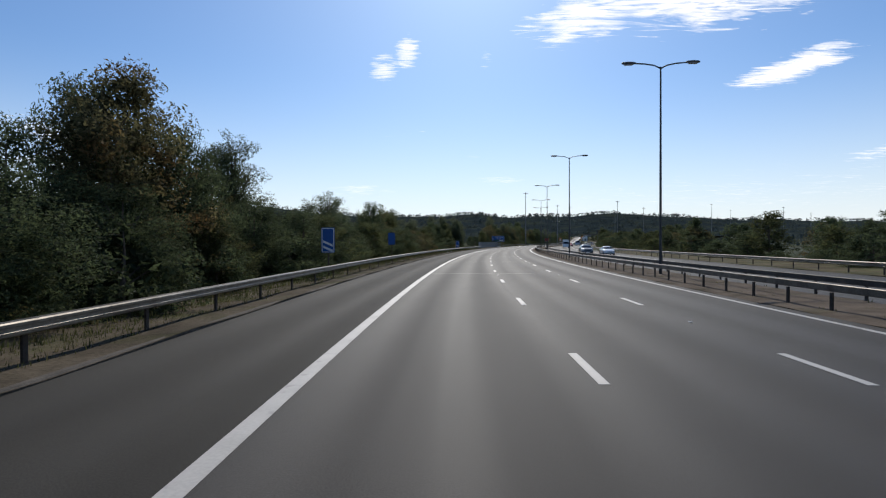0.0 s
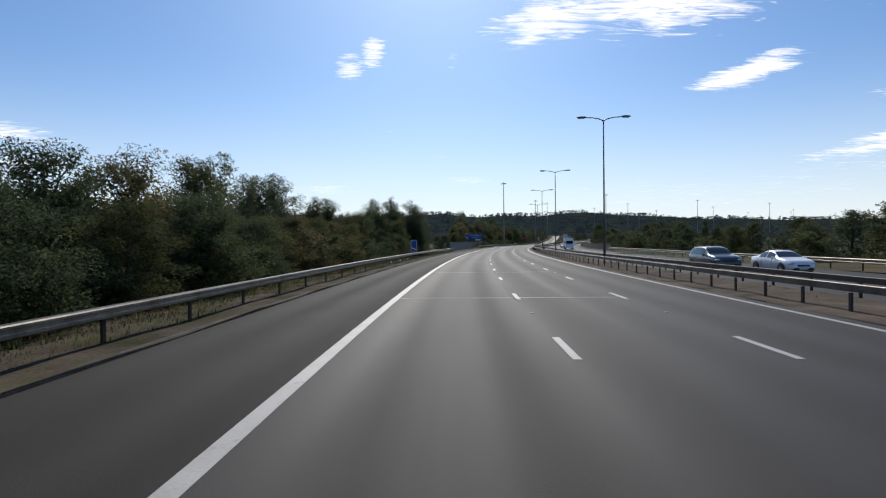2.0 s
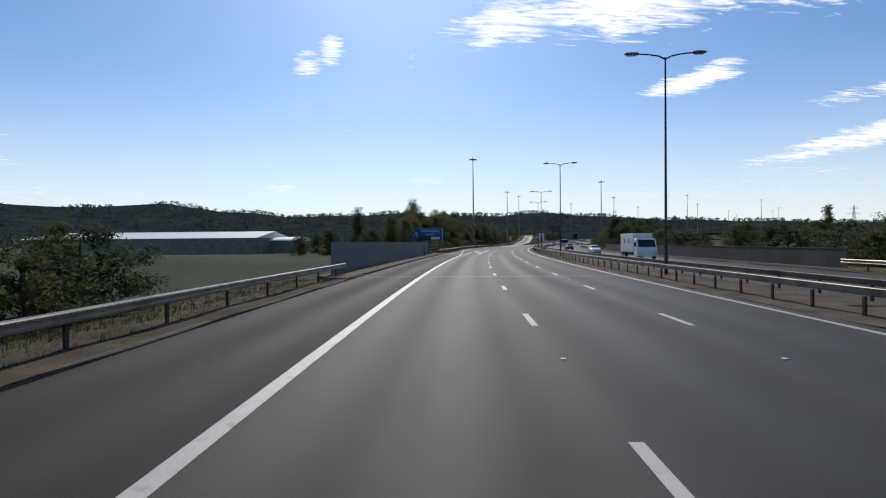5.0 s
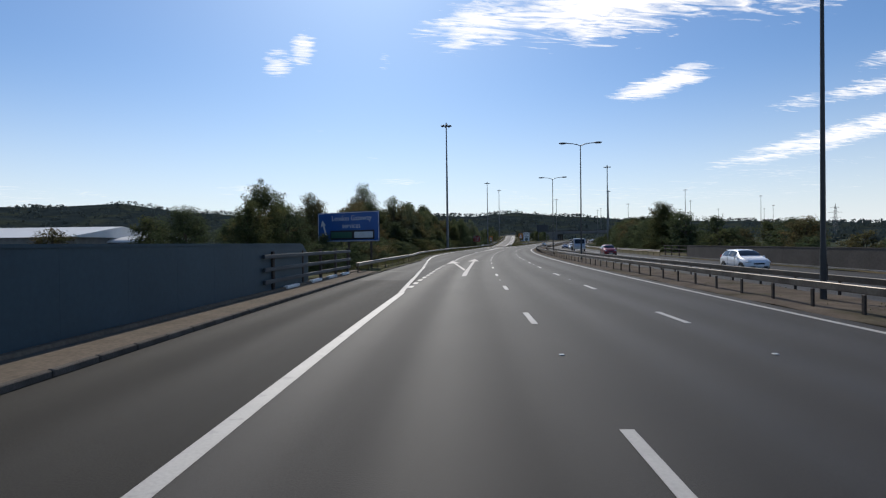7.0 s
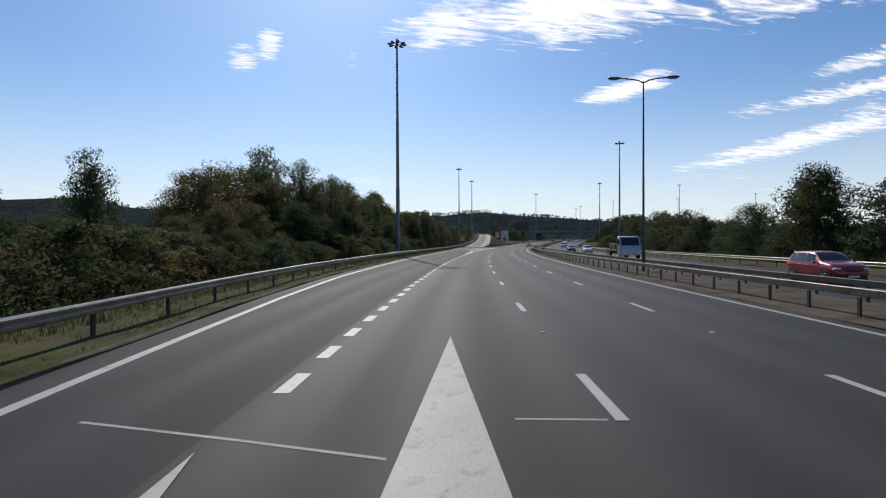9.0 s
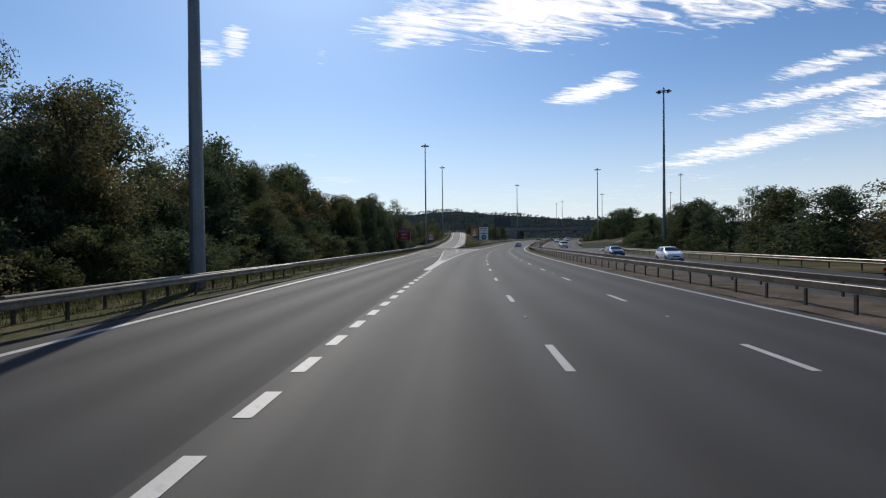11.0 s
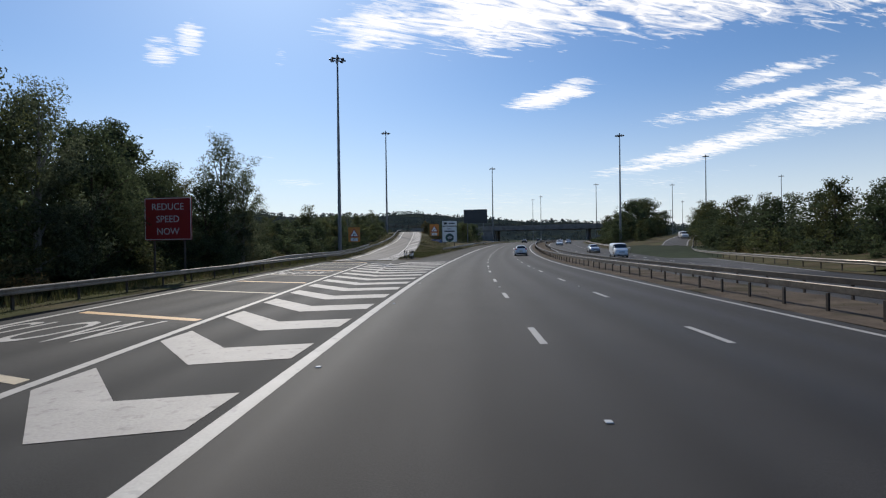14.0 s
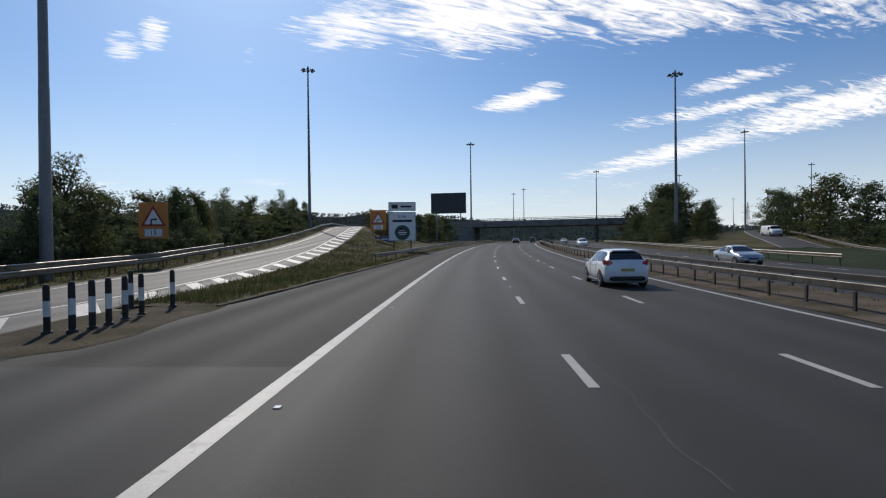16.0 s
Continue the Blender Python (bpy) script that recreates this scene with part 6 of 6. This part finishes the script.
# far woods: clumps of coarse leaves over the open land and the ridge
def far_woods():
    rng = np.random.RandomState(9)
    pts, size = [], []
    # middle distance on both sides
    while len(pts) < 1500:
        x, y = rng.uniform(-700, 900), rng.uniform(-60, 1500)
        s, lat = road_coords(np.array([x]), np.array([y]))
        if -75 < lat[0] < 62 and s[0] < 900:
            continue
        if -130 < lat[0] < 0 and 150 < s[0] < 300:
            continue
        d = math.hypot(x - 40, y - 150)
        if math.sin(x * 0.011 + 1) * math.cos(y * 0.009) < rng.uniform(-0.7, 0.5):
            continue
        pts.append((x, y))
        size.append(rng.uniform(2.4, 4.2))
    while len(pts) < 7000:
        az, r = rng.uniform(-100, 110), rng.uniform(1450, 2750)
        pts.append((60 + r * math.sin(radians(az)), 200 + r * math.cos(radians(az))))
        size.append(rng.uniform(4.5, 9))
    p = np.array(pts)
    size = np.array(size)
    s, lat = road_coords(p[:, 0], p[:, 1])
    z = land(s, lat, p[:, 0], p[:, 1])
    c = np.column_stack([p, z + size * 0.75])
    per = 16
    d = rng.normal(size=(len(c), per, 3))
    d /= np.linalg.norm(d, axis=2)[:, :, None]
    q = c[:, None, :] + d * (size[:, None] * (0.55 + 0.45 * rng.rand(len(c), per)))[:, :, None] * np.array([1, 1, 0.95])
    a = rng.normal(size=q.shape)
    a /= np.linalg.norm(a, axis=2)[:, :, None]
    b = np.cross(a, rng.normal(size=q.shape))
    b /= np.linalg.norm(b, axis=2)[:, :, None]
    sz = (size[:, None] * rng.uniform(0.3, 0.5, (len(c), per)))[:, :, None]
    v = np.stack([q - a * sz, q + b * sz * 0.7, q + a * sz, q - b * sz * 0.7], axis=2).reshape(-1, 3)
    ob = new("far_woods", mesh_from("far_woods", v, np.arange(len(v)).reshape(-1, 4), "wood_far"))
    tagged(ob, "distant mixed woodland on the ridge and open land", "woodland", kind="stuff")


far_woods()


def grass_strip():
    rng = np.random.RandomState(21)
    n = 60000
    v = []
    for k in range(n):
        u = rng.rand()
        if u < 0.60:
            s = rng.uniform(-8, 430)
            if 158 < s < 221:
                continue
            lat = kerb_left(s) - (0.85 if s < 216 else 0.3) - abs(rng.normal()) * 1.7
            z = 0.0
            if s > 216 and rng.rand() < 0.4:
                lat = kerb_left(s) - rng.uniform(2.2, 6.0)
                z = -0.1
        elif u < 0.64:
            s, lat, z = rng.uniform(0, 470), rng.uniform(7.9, 10.9), 0.02
        elif u < 0.9:
            s = rng.uniform(440, 510)
            t = rng.rand()
            lat = gore_in(s) + t * (kerb_left(s) - 0.3 - gore_in(s))
            z = 0.05 + rise(s) * max(0.0, 1 - 1.35 * t)
        else:
            s = rng.uniform(425, 520)
            lat, z = outer(s) - rng.uniform(1.2, 6), rise(s)
        p = at(s, lat, z)
        hgt = rng.uniform(0.04, 0.15) * (1.6 if s > 433 else 1.0) * (1.7 if rng.rand() < 0.12 else 1.0) * (2.6 if s > 216 and lat < kerb_left(s) - 2.0 and s < 433 else 1.0) * (0.6 if 7 < lat < 11 else 1.0)
        for j in range(3):
            a = rng.rand() * 6.28
            w = rng.uniform(0.010, 0.024)
            ox, oy = rng.normal() * 0.06, rng.normal() * 0.06
            lx, ly = math.cos(a) * hgt * 0.4, math.sin(a) * hgt * 0.4
            x, y = p.x + ox, p.y + oy
            v += [(x - w * math.sin(a), y + w * math.cos(a), p.z - 0.03), (x + w * math.sin(a), y - w * math.cos(a), p.z - 0.03), (x + lx, y + ly, p.z + hgt)]
    ob = new("verge_grass", mesh_from("verge_grass", v, np.arange(len(v)).reshape(-1, 3), "blade"))
    tagged(ob, "dry and green grass tufts along the verges", "grass", kind="stuff")


grass_strip()


# ---- vehicles ----
def wheel(parent, x, y, r, wdt):
    side = 1 if x > 0 else -1
    w = root("wheel", "", "", m=Matrix.Translation((x, y, r)))
    w.parent = parent
    for key in ("label", "category", "group"):
        if key in w:
            del w[key]
    rings = []
    for dx, rr in ((-wdt / 2, r * 0.66), (-wdt / 2, r * 0.93), (-wdt * 0.36, r), (wdt * 0.36, r), (wdt / 2, r * 0.93), (wdt / 2, r * 0.66)):
        rings.append([(dx, rr * math.cos(t), rr * math.sin(t)) for t in [2 * math.pi * i / 22 for i in range(22)]])
    part("tyre", Build().loft(rings), "tyre", w, smooth=False)
    q = Build().tube((side * wdt * 0.30, 0, 0), (side * wdt * 0.40, 0, 0), r * 0.66, r * 0.64, 20)
    part("rim_back", q, "trim", w)
    q = Build()
    for k in range(5):
        a = 2 * math.pi * k / 5
        q.tube((side * wdt * 0.46, 0, 0), (side * wdt * 0.47, r * 0.6 * math.cos(a), r * 0.6 * math.sin(a)), r * 0.13, r * 0.09, 6)
    q.tube((side * wdt * 0.42, 0, 0), (side * wdt * 0.53, 0, 0), r * 0.18, r * 0.14, 12)
    for k in range(20):
        a0, a1 = 2 * math.pi * k / 20, 2 * math.pi * (k + 1) / 20
        q.tube((side * wdt * 0.45, r * 0.63 * math.cos(a0), r * 0.63 * math.sin(a0)), (side * wdt * 0.45, r * 0.63 * math.cos(a1), r * 0.63 * math.sin(a1)), r * 0.04, r * 0.04, 5, False)
    part("rim", q, "rim", w)


# share of the length from the rear: height of the top line, of the belt line, half width at the waist, half width at the top edge (shares of the car's own)
HATCH_LINES = [(0.0, 0.50, 0.44, 0.80, 0.72), (0.012, 0.62, 0.56, 0.88, 0.76), (0.03, 0.72, 0.655, 0.93, 0.74), (0.06, 0.80, 0.66, 0.96, 0.70), (0.10, 0.90, 0.66, 0.98, 0.66), (0.14, 0.955, 0.66, 0.99, 0.64), (0.22, 0.985, 0.655, 1.0, 0.66),
              (0.34, 1.0, 0.645, 1.0, 0.68), (0.46, 0.995, 0.635, 1.0, 0.69), (0.56, 0.965, 0.63, 1.0, 0.69), (0.62, 0.895, 0.625, 1.0, 0.72), (0.68, 0.80, 0.62, 0.995, 0.76), (0.735, 0.70, 0.615, 0.99, 0.80), (0.80, 0.655, 0.60, 0.985, 0.80),
              (0.88, 0.615, 0.565, 0.96, 0.76), (0.945, 0.55, 0.505, 0.90, 0.68), (0.98, 0.47, 0.43, 0.80, 0.58), (1.0, 0.36, 0.34, 0.66, 0.5)]
SUV_LINES = [(0.0, 0.50, 0.44, 0.84, 0.76), (0.012, 0.64, 0.56, 0.90, 0.78), (0.03, 0.76, 0.64, 0.94, 0.76), (0.05, 0.86, 0.645, 0.96, 0.72), (0.08, 0.94, 0.645, 0.98, 0.70), (0.12, 0.975, 0.645, 0.99, 0.70), (0.22, 0.99, 0.64, 1.0, 0.72),
            (0.34, 1.0, 0.635, 1.0, 0.73), (0.46, 0.995, 0.63, 1.0, 0.74), (0.55, 0.965, 0.625, 1.0, 0.74), (0.61, 0.89, 0.62, 1.0, 0.76), (0.66, 0.80, 0.62, 0.995, 0.79), (0.715, 0.70, 0.615, 0.99, 0.82), (0.80, 0.665, 0.61, 0.985, 0.82),
            (0.89, 0.635, 0.58, 0.96, 0.78), (0.95, 0.57, 0.52, 0.91, 0.70), (0.985, 0.48, 0.44, 0.82, 0.60), (1.0, 0.38, 0.36, 0.70, 0.5)]
SALOON_LINES = [(0.0, 0.50, 0.46, 0.78, 0.70), (0.012, 0.62, 0.57, 0.88, 0.76), (0.03, 0.685, 0.63, 0.93, 0.78), (0.08, 0.71, 0.65, 0.96, 0.78), (0.15, 0.725, 0.655, 0.98, 0.78), (0.19, 0.78, 0.655, 0.99, 0.74), (0.25, 0.88, 0.655, 1.0, 0.68), (0.32, 0.965, 0.65, 1.0, 0.65),
               (0.42, 1.0, 0.645, 1.0, 0.66), (0.50, 0.99, 0.64, 1.0, 0.67), (0.565, 0.95, 0.635, 1.0, 0.68), (0.62, 0.87, 0.63, 1.0, 0.71), (0.68, 0.77, 0.625, 0.995, 0.76), (0.73, 0.69, 0.62, 0.99, 0.80), (0.80, 0.655, 0.60, 0.98, 0.80),
               (0.89, 0.61, 0.565, 0.95, 0.75), (0.95, 0.54, 0.50, 0.89, 0.67), (1.0, 0.38, 0.36, 0.68, 0.5)]
VAN_LINES = [(0.0, 0.88, 0.52, 0.90, 0.80), (0.01, 0.95, 0.54, 0.95, 0.84), (0.03, 0.985, 0.55, 0.97, 0.86), (0.10, 1.0, 0.55, 1.0, 0.87), (0.25, 1.0, 0.55, 1.0, 0.87), (0.40, 1.0, 0.55, 1.0, 0.87), (0.55, 1.0, 0.55, 1.0, 0.87), (0.64, 0.985, 0.55, 1.0, 0.86),
            (0.69, 0.95, 0.55, 1.0, 0.84), (0.74, 0.86, 0.55, 1.0, 0.84), (0.79, 0.75, 0.55, 0.995, 0.85), (0.835, 0.645, 0.545, 0.99, 0.86), (0.90, 0.59, 0.52, 0.97, 0.82), (0.955, 0.53, 0.47, 0.92, 0.74), (0.985, 0.45, 0.41, 0.84, 0.64), (1.0, 0.36, 0.33, 0.72, 0.5)]
PROFILES = {"hatch": HATCH_LINES, "suv": SUV_LINES, "saloon": SALOON_LINES, "van": VAN_LINES}
# stations between which each pane of glass lies: side windows, windscreen, rear window
GLASS = {"hatch": ([(0.13, 0.335), (0.35, 0.60)], (0.575, 0.725), (0.034, 0.128)), "suv": ([(0.09, 0.20), (0.215, 0.40), (0.415, 0.60)], (0.565, 0.705), (0.034, 0.085)),
         "saloon": ([(0.26, 0.44), (0.455, 0.635)], (0.575, 0.72), (0.17, 0.305)), "van": ([(0.60, 0.755)], (0.70, 0.825), None)}


def car(label, paint, length=4.36, width=1.82, height=1.48, style="hatch", wheel_r=0.32):
    """A car that faces +y, lofted from cross-sections along its length; the glass follows the same sections."""
    kind = "van" if style == "van" else "car"
    e = root(kind, label, kind, group="traffic")
    L, W, H = length / 2, width / 2, height
    table = np.array(PROFILES[style])
    clear = 0.19 if style != "suv" else 0.25

    def section(u, out=0.0):
        """Right half of the section at that share of the length, from the sill to the middle of the roof."""
        top, belt, w, te = [float(np.interp(u, table[:, 0], table[:, k])) for k in range(1, 5)]
        top, belt, w, te = top * H, belt * H, w * W, te * W
        lift = 0.16 * max(0.0, 1 - u / 0.05) + 0.14 * max(0.0, (u - 0.93) / 0.07)
        sill = clear + lift
        edge = belt + (top - belt) * 0.86
        y = -L + u * length
        o = out
        return [(w * 0.80, y, sill), (w * 0.95, y, sill + 0.07), (w * 0.995 + o, y, sill + (belt - sill) * 0.45), (w + o, y, sill + (belt - sill) * 0.7), (w * 0.965 + o, y, belt),
                (w * 0.965 + (te - w * 0.965) * 0.45 + o, y, belt + (edge - belt) * 0.5), (te + o * 0.8, y, edge + o * 0.5), (te * 0.86, y, edge + (top - edge) * 0.62 + o), (te * 0.5, y, top - 0.008 + o), (0, y, top + o)]

    us = sorted(set([round(float(u), 4) for u in table[:, 0]] + [round(0.04 * k, 4) for k in range(26)]))
    rings = []
    for u in us:
        half = section(u)
        rings.append(half + [(-x, y, z) for x, y, z in half[-2::-1]])
    part("body", Build().loft(rings), paint, e, smooth=True)
    sides, screen, rear = GLASS[style]

    def sheet(name, u0, u1, i0, i1, mirror=0, shrink=0.0):
        rows = []
        for k in range(7):
            half = section(u0 + (u1 - u0) * k / 6, 0.006)
            if mirror == 0:
                ring = half + [(-x, y, z) for x, y, z in half[-2::-1]]
                rows.append(ring[i0:len(ring) - i0])
            else:
                pts = [Vector(p) for p in half[i0:i1 + 1]]
                lo, hi = pts[0].lerp(pts[-1], 0.08), pts[-1].lerp(pts[0], 0.06)
                pts = [lo] + pts[1:-1] + [hi]
                rows.append([(p.x * mirror, p.y, p.z) for p in pts])
        part(name, Build().loft(rows, closed=False, caps=False), "glass", e, smooth=True)

    for m in (-1, 1):
        for u0, u1 in sides:
            sheet("side_window", u0, u1, 4, 6, m)
    sheet("windscreen", screen[0], screen[1], 6, 0)
    if rear:
        sheet("rear_window", rear[0], rear[1], 6, 0)
    for sx in (-1, 1):
        mu = screen[1] - 0.05
        hb = section(mu)
        part("mirror", Build().box((sx * (hb[4][0] + 0.1), hb[4][1], hb[4][2] + 0.06), (0.2, 0.12, 0.14), cham=0.04), paint, e)
        part("sill", Build().box((sx * W * 0.93, 0, clear + 0.03), (0.1, length * 0.46, 0.1), cham=0.02), "trim", e)
        tb = section(0.03)
        if style == "hatch":
            q = Build()
            rows = []
            for u, up, down in ((0.012, 0.02, 0.05), (0.03, 0.09, 0.13), (0.05, 0.13, 0.15), (0.075, 0.12, 0.10), (0.10, 0.05, 0.02)):
                h = section(u, 0.012)
                x, z = h[4][0], 0.655 * H
                rows.append([(sx * (x - 0.16 * max(0.0, 1 - u / 0.04)), h[4][1], z + up), (sx * (x + 0.012), h[4][1] - 0.004, z), (sx * (x - 0.10 * max(0.0, 1 - u / 0.04)), h[4][1], z - down)])
            q.loft(rows, closed=False, caps=False)
            rows = [[(sx * (section(0.03)[4][0] - 0.24), -L + 0.035, 0.625 * H), (sx * (section(0.03)[4][0] - 0.2), -L + 0.04, 0.70 * H)], [(sx * (section(0.03)[4][0] - 0.04), -L + 0.05, 0.575 * H), (sx * (section(0.03)[4][0] - 0.03), -L + 0.08, 0.73 * H)]]
            q.loft(rows, closed=False, caps=False)
            part("tail_lamp", q, "tail", e, "red tail lamp wrapping round the corner", smooth=True)
        else:
            part("tail_lamp", Build().box((sx * (tb[4][0] - 0.1), -L + 0.13, tb[4][2] - 0.07), (0.24, 0.26, 0.19 if style != "van" else 0.4), cham=0.06), "tail", e, "red tail lamp")
        hl = section(0.95)
        part("headlamp", Build().box((sx * (hl[3][0] - 0.17), L - 0.2, hl[4][2] - 0.07), (0.34, 0.3, 0.13), cham=0.05), "head", e)
        for i, u in enumerate((0.36, 0.52)):
            h = section(u)
            part("door_handle", Build().box((sx * (h[4][0] + 0.012), h[4][1] - 0.1, h[4][2] - 0.1), (0.035, 0.2, 0.035), cham=0.012), paint, e)
        for u in (0.195, 0.815):
            y = -L + u * length
            q = Build()
            R0 = wheel_r + 0.06
            wx = section(u)[3][0]
            pts = [(sx * (wx + 0.006), y + R0 * math.cos(t), wheel_r + R0 * math.sin(t)) for t in [math.pi * (i / 16 * 1.2 - 0.1) for i in range(17)]]
            q.plate(pts, (-sx * 0.09, 0, 0))
            part("wheel_arch", q, "trim", e)
            wheel(e, sx * (wx - 0.085), y, wheel_r, 0.21)
    for sx in (-1, 1):
        for u in ((0.345, 0.60) if style != "van" else (0.60, 0.76)):
            q = Build()
            pts = [Vector(p) for p in section(u, 0.002)[1:5]]
            for p0, p1 in zip(pts, pts[1:]):
                q.tube((p0.x * sx, p0.y, p0.z), (p1.x * sx, p1.y, p1.z), 0.007, 0.007, 4, False)
            part("door_seam", q, "trim", e)
    if style in ("hatch", "suv"):
        h = section(rear[1] + 0.012)
        part("roof_spoiler", Build().box((0, h[0][1] - 0.06, h[-1][2] + 0.005), (h[6][0] * 1.7, 0.22, 0.045), cham=0.018), paint, e)
    part("rear_bumper", Build().box((0, -L + 0.05, clear + 0.2), (W * 1.55, 0.16, 0.2), cham=0.06), "trim", e)
    part("front_bumper", Build().box((0, L - 0.06, clear + 0.15), (W * 1.3, 0.16, 0.16), cham=0.05), "trim", e)
    part("grille", Build().box((0, L - 0.03, section(0.985)[4][2] - 0.06), (W * 0.85, 0.08, 0.12), cham=0.03), "trim", e)
    part("number_plate", Build().box((0, -L - 0.004, H * 0.47), (0.52, 0.03, 0.11), cham=0.005), "plate", e, "yellow rear number plate")
    part("number_plate", Build().box((0, L + 0.025, clear + 0.17), (0.52, 0.02, 0.11)), "plate_front", e)
    return e


def lorry(label, paint, box_mat, flat=False):
    e = root("lorry", label, "lorry", group="traffic")
    part("chassis", Build().box((0, -0.6, 0.75), (1.1, 8.6, 0.3), cham=0.03), "trim", e)
    rings = []
    for y, lo, top, w in ((1.9, 0.55, 2.75, 1.2), (2.2, 0.5, 2.85, 1.24), (3.1, 0.5, 2.8, 1.24), (3.7, 0.5, 1.7, 1.22), (3.85, 0.5, 1.2, 1.18)):
        rings.append([(w, y, lo), (w, y, top - 0.15), (w - 0.15, y, top), (-w + 0.15, y, top), (-w, y, top - 0.15), (-w, y, lo)])
    part("cab", Build().loft(rings), paint, e)
    part("windscreen", Build().plate([(-1.02, 3.24, 2.62), (1.02, 3.24, 2.62), (1.06, 3.72, 1.72), (-1.06, 3.72, 1.72)], (0, 0.03, 0.02)), "glass", e)
    for sx in (-1, 1):
        part("side_window", Build().box((sx * 1.245, 2.75, 2.05), (0.02, 0.75, 0.6)), "glass", e)
        part("headlamp", Build().box((sx * 0.9, 3.86, 0.85), (0.4, 0.06, 0.2), cham=0.02), "head", e)
        part("tail_lamp", Build().box((sx * 1.0, -4.93, 0.8), (0.3, 0.05, 0.14)), "tail", e)
        part("mirror", Build().box((sx * 1.45, 3.3, 2.1), (0.2, 0.1, 0.42), cham=0.03), "trim", e)
        for y in (2.9, -2.6, -3.7):
            wheel(e, sx * 1.08, y, 0.48, 0.3)
    if flat:
        part("flatbed", Build().box((0, -1.6, 1.1), (2.4, 6.4, 0.16), cham=0.02), "trim", e)
        part("load", Build().box((0, -2.2, 1.55), (1.8, 3.6, 0.75), cham=0.1), "post", e)
        part("headboard", Build().box((0, 1.45, 1.7), (2.3, 0.08, 1.1)), "steel", e)
    else:
        part("box_body", Build().box((0, -1.6, 2.25), (2.48, 6.6, 2.5), cham=0.04), box_mat, e, "white box body with faint grey panels")
        for x in (-1.245, 1.245):
            for y0 in (-3.9, -2.4, -0.9, 0.6):
                part("side_panel", Build().box((x, y0, 2.25), (0.014, 1.42, 2.2)), box_mat, e)
            for y0 in (-2.6, -0.4):
                part("logo_disc", Build().tube((x * 1.001, y0, 2.5), (x * 1.012, y0, 2.5), 0.32, 0.32, 20), "steel", e)
        for x in (-0.61, 0.61):
            part("rear_door", Build().box((x, -4.92, 2.25), (1.18, 0.03, 2.3), cham=0.01), box_mat, e)
    part("rear_bumper", Build().box((0, -4.9, 0.6), (2.3, 0.1, 0.14)), "trim", e)
    part("number_plate", Build().box((0, -4.96, 0.62), (0.5, 0.02, 0.11)), "plate", e)
    return e


WHITE, SILVER = car_paint("white_car_paint", (0.82, 0.82, 0.82), 0.0), car_paint("silver_car_paint", (0.42, 0.43, 0.45), 0.7)
BLACK_P, BLUE_P, RED_P, GREY_P = car_paint("black_car_paint", (0.015, 0.016, 0.018)), car_paint("blue_car_paint", (0.03, 0.05, 0.12)), car_paint("red_car_paint", (0.28, 0.015, 0.02)), car_paint("grey_car_paint", (0.07, 0.08, 0.09), 0.5)
# travelling with the camera
car("white five-door hatchback with red tail lamps in the outer lane", WHITE, 4.1, 1.78, 1.50, "hatch").matrix_basis = set_at(446.6, 4.45, 0)
car("dark saloon car far ahead on the carriageway", BLACK_P, 4.5, 1.8, 1.44, "saloon").matrix_basis = set_at(566, 1.7, 0)
car("dark hatchback far ahead on the carriageway", GREY_P, 4.1, 1.76, 1.48, "hatch").matrix_basis = set_at(590, 5.2, 0)
# coming the other way
back = lambda s, lat, z=OPP_Z: set_at(s, lat, z, 180)
car("dark grey sport utility car on the opposite carriageway", GREY_P, 4.6, 1.88, 1.68, "suv", 0.36).matrix_basis = back(91.0, 15.3)
car("white saloon car on the opposite carriageway", WHITE, 4.5, 1.8, 1.44, "saloon").matrix_basis = back(88.0, 18.2)
car("small white hatchback on the opposite carriageway", WHITE, 3.95, 1.72, 1.48, "hatch", 0.3).matrix_basis = back(222.0, 17.2)
car("red sport utility car on the opposite carriageway", RED_P, 4.05, 1.80, 1.64, "suv", 0.35).matrix_basis = back(264.4, 16.9)
car("dark blue saloon car on the opposite carriageway", BLUE_P, 4.5, 1.8, 1.44, "saloon").matrix_basis = back(358.5, 16.6)
car("small white hatchback with dark windows on the opposite carriageway", WHITE, 3.8, 1.7, 1.5, "hatch", 0.3).matrix_basis = back(341.5, 18.0)
car("silver saloon car on the opposite carriageway", SILVER, 4.5, 1.8, 1.44, "saloon").matrix_basis = back(464.0, 17.6)
car("white panel van on the opposite carriageway", WHITE, 4.1, 1.86, 1.95, "van", 0.33).matrix_basis = back(442.5, 17.7)
car("white hatchback far off on the opposite carriageway", WHITE, 4.1, 1.76, 1.46, "hatch").matrix_basis = back(520, 14.6)
car("silver hatchback far off on the opposite carriageway", SILVER, 4.1, 1.76, 1.46, "hatch").matrix_basis = back(548, 17.6)
car("white saloon car far off on the opposite carriageway", WHITE, 4.5, 1.8, 1.44, "saloon").matrix_basis = back(577, 14.4)
car("white van coming down the entry slip road", WHITE, 4.9, 1.92, 1.9, "van", 0.34).matrix_basis = back(527, rs(527) + 0.4, rz(527) + 0.02)
lorry("grey flatbed lorry with a pale cab on the opposite carriageway", SILVER, "white", True).matrix_basis = back(306, 17.2)
lorry("white box lorry on the opposite carriageway", WHITE, "white").matrix_basis = back(192.8, 17.2) @ Matrix.Scale(0.85, 4)
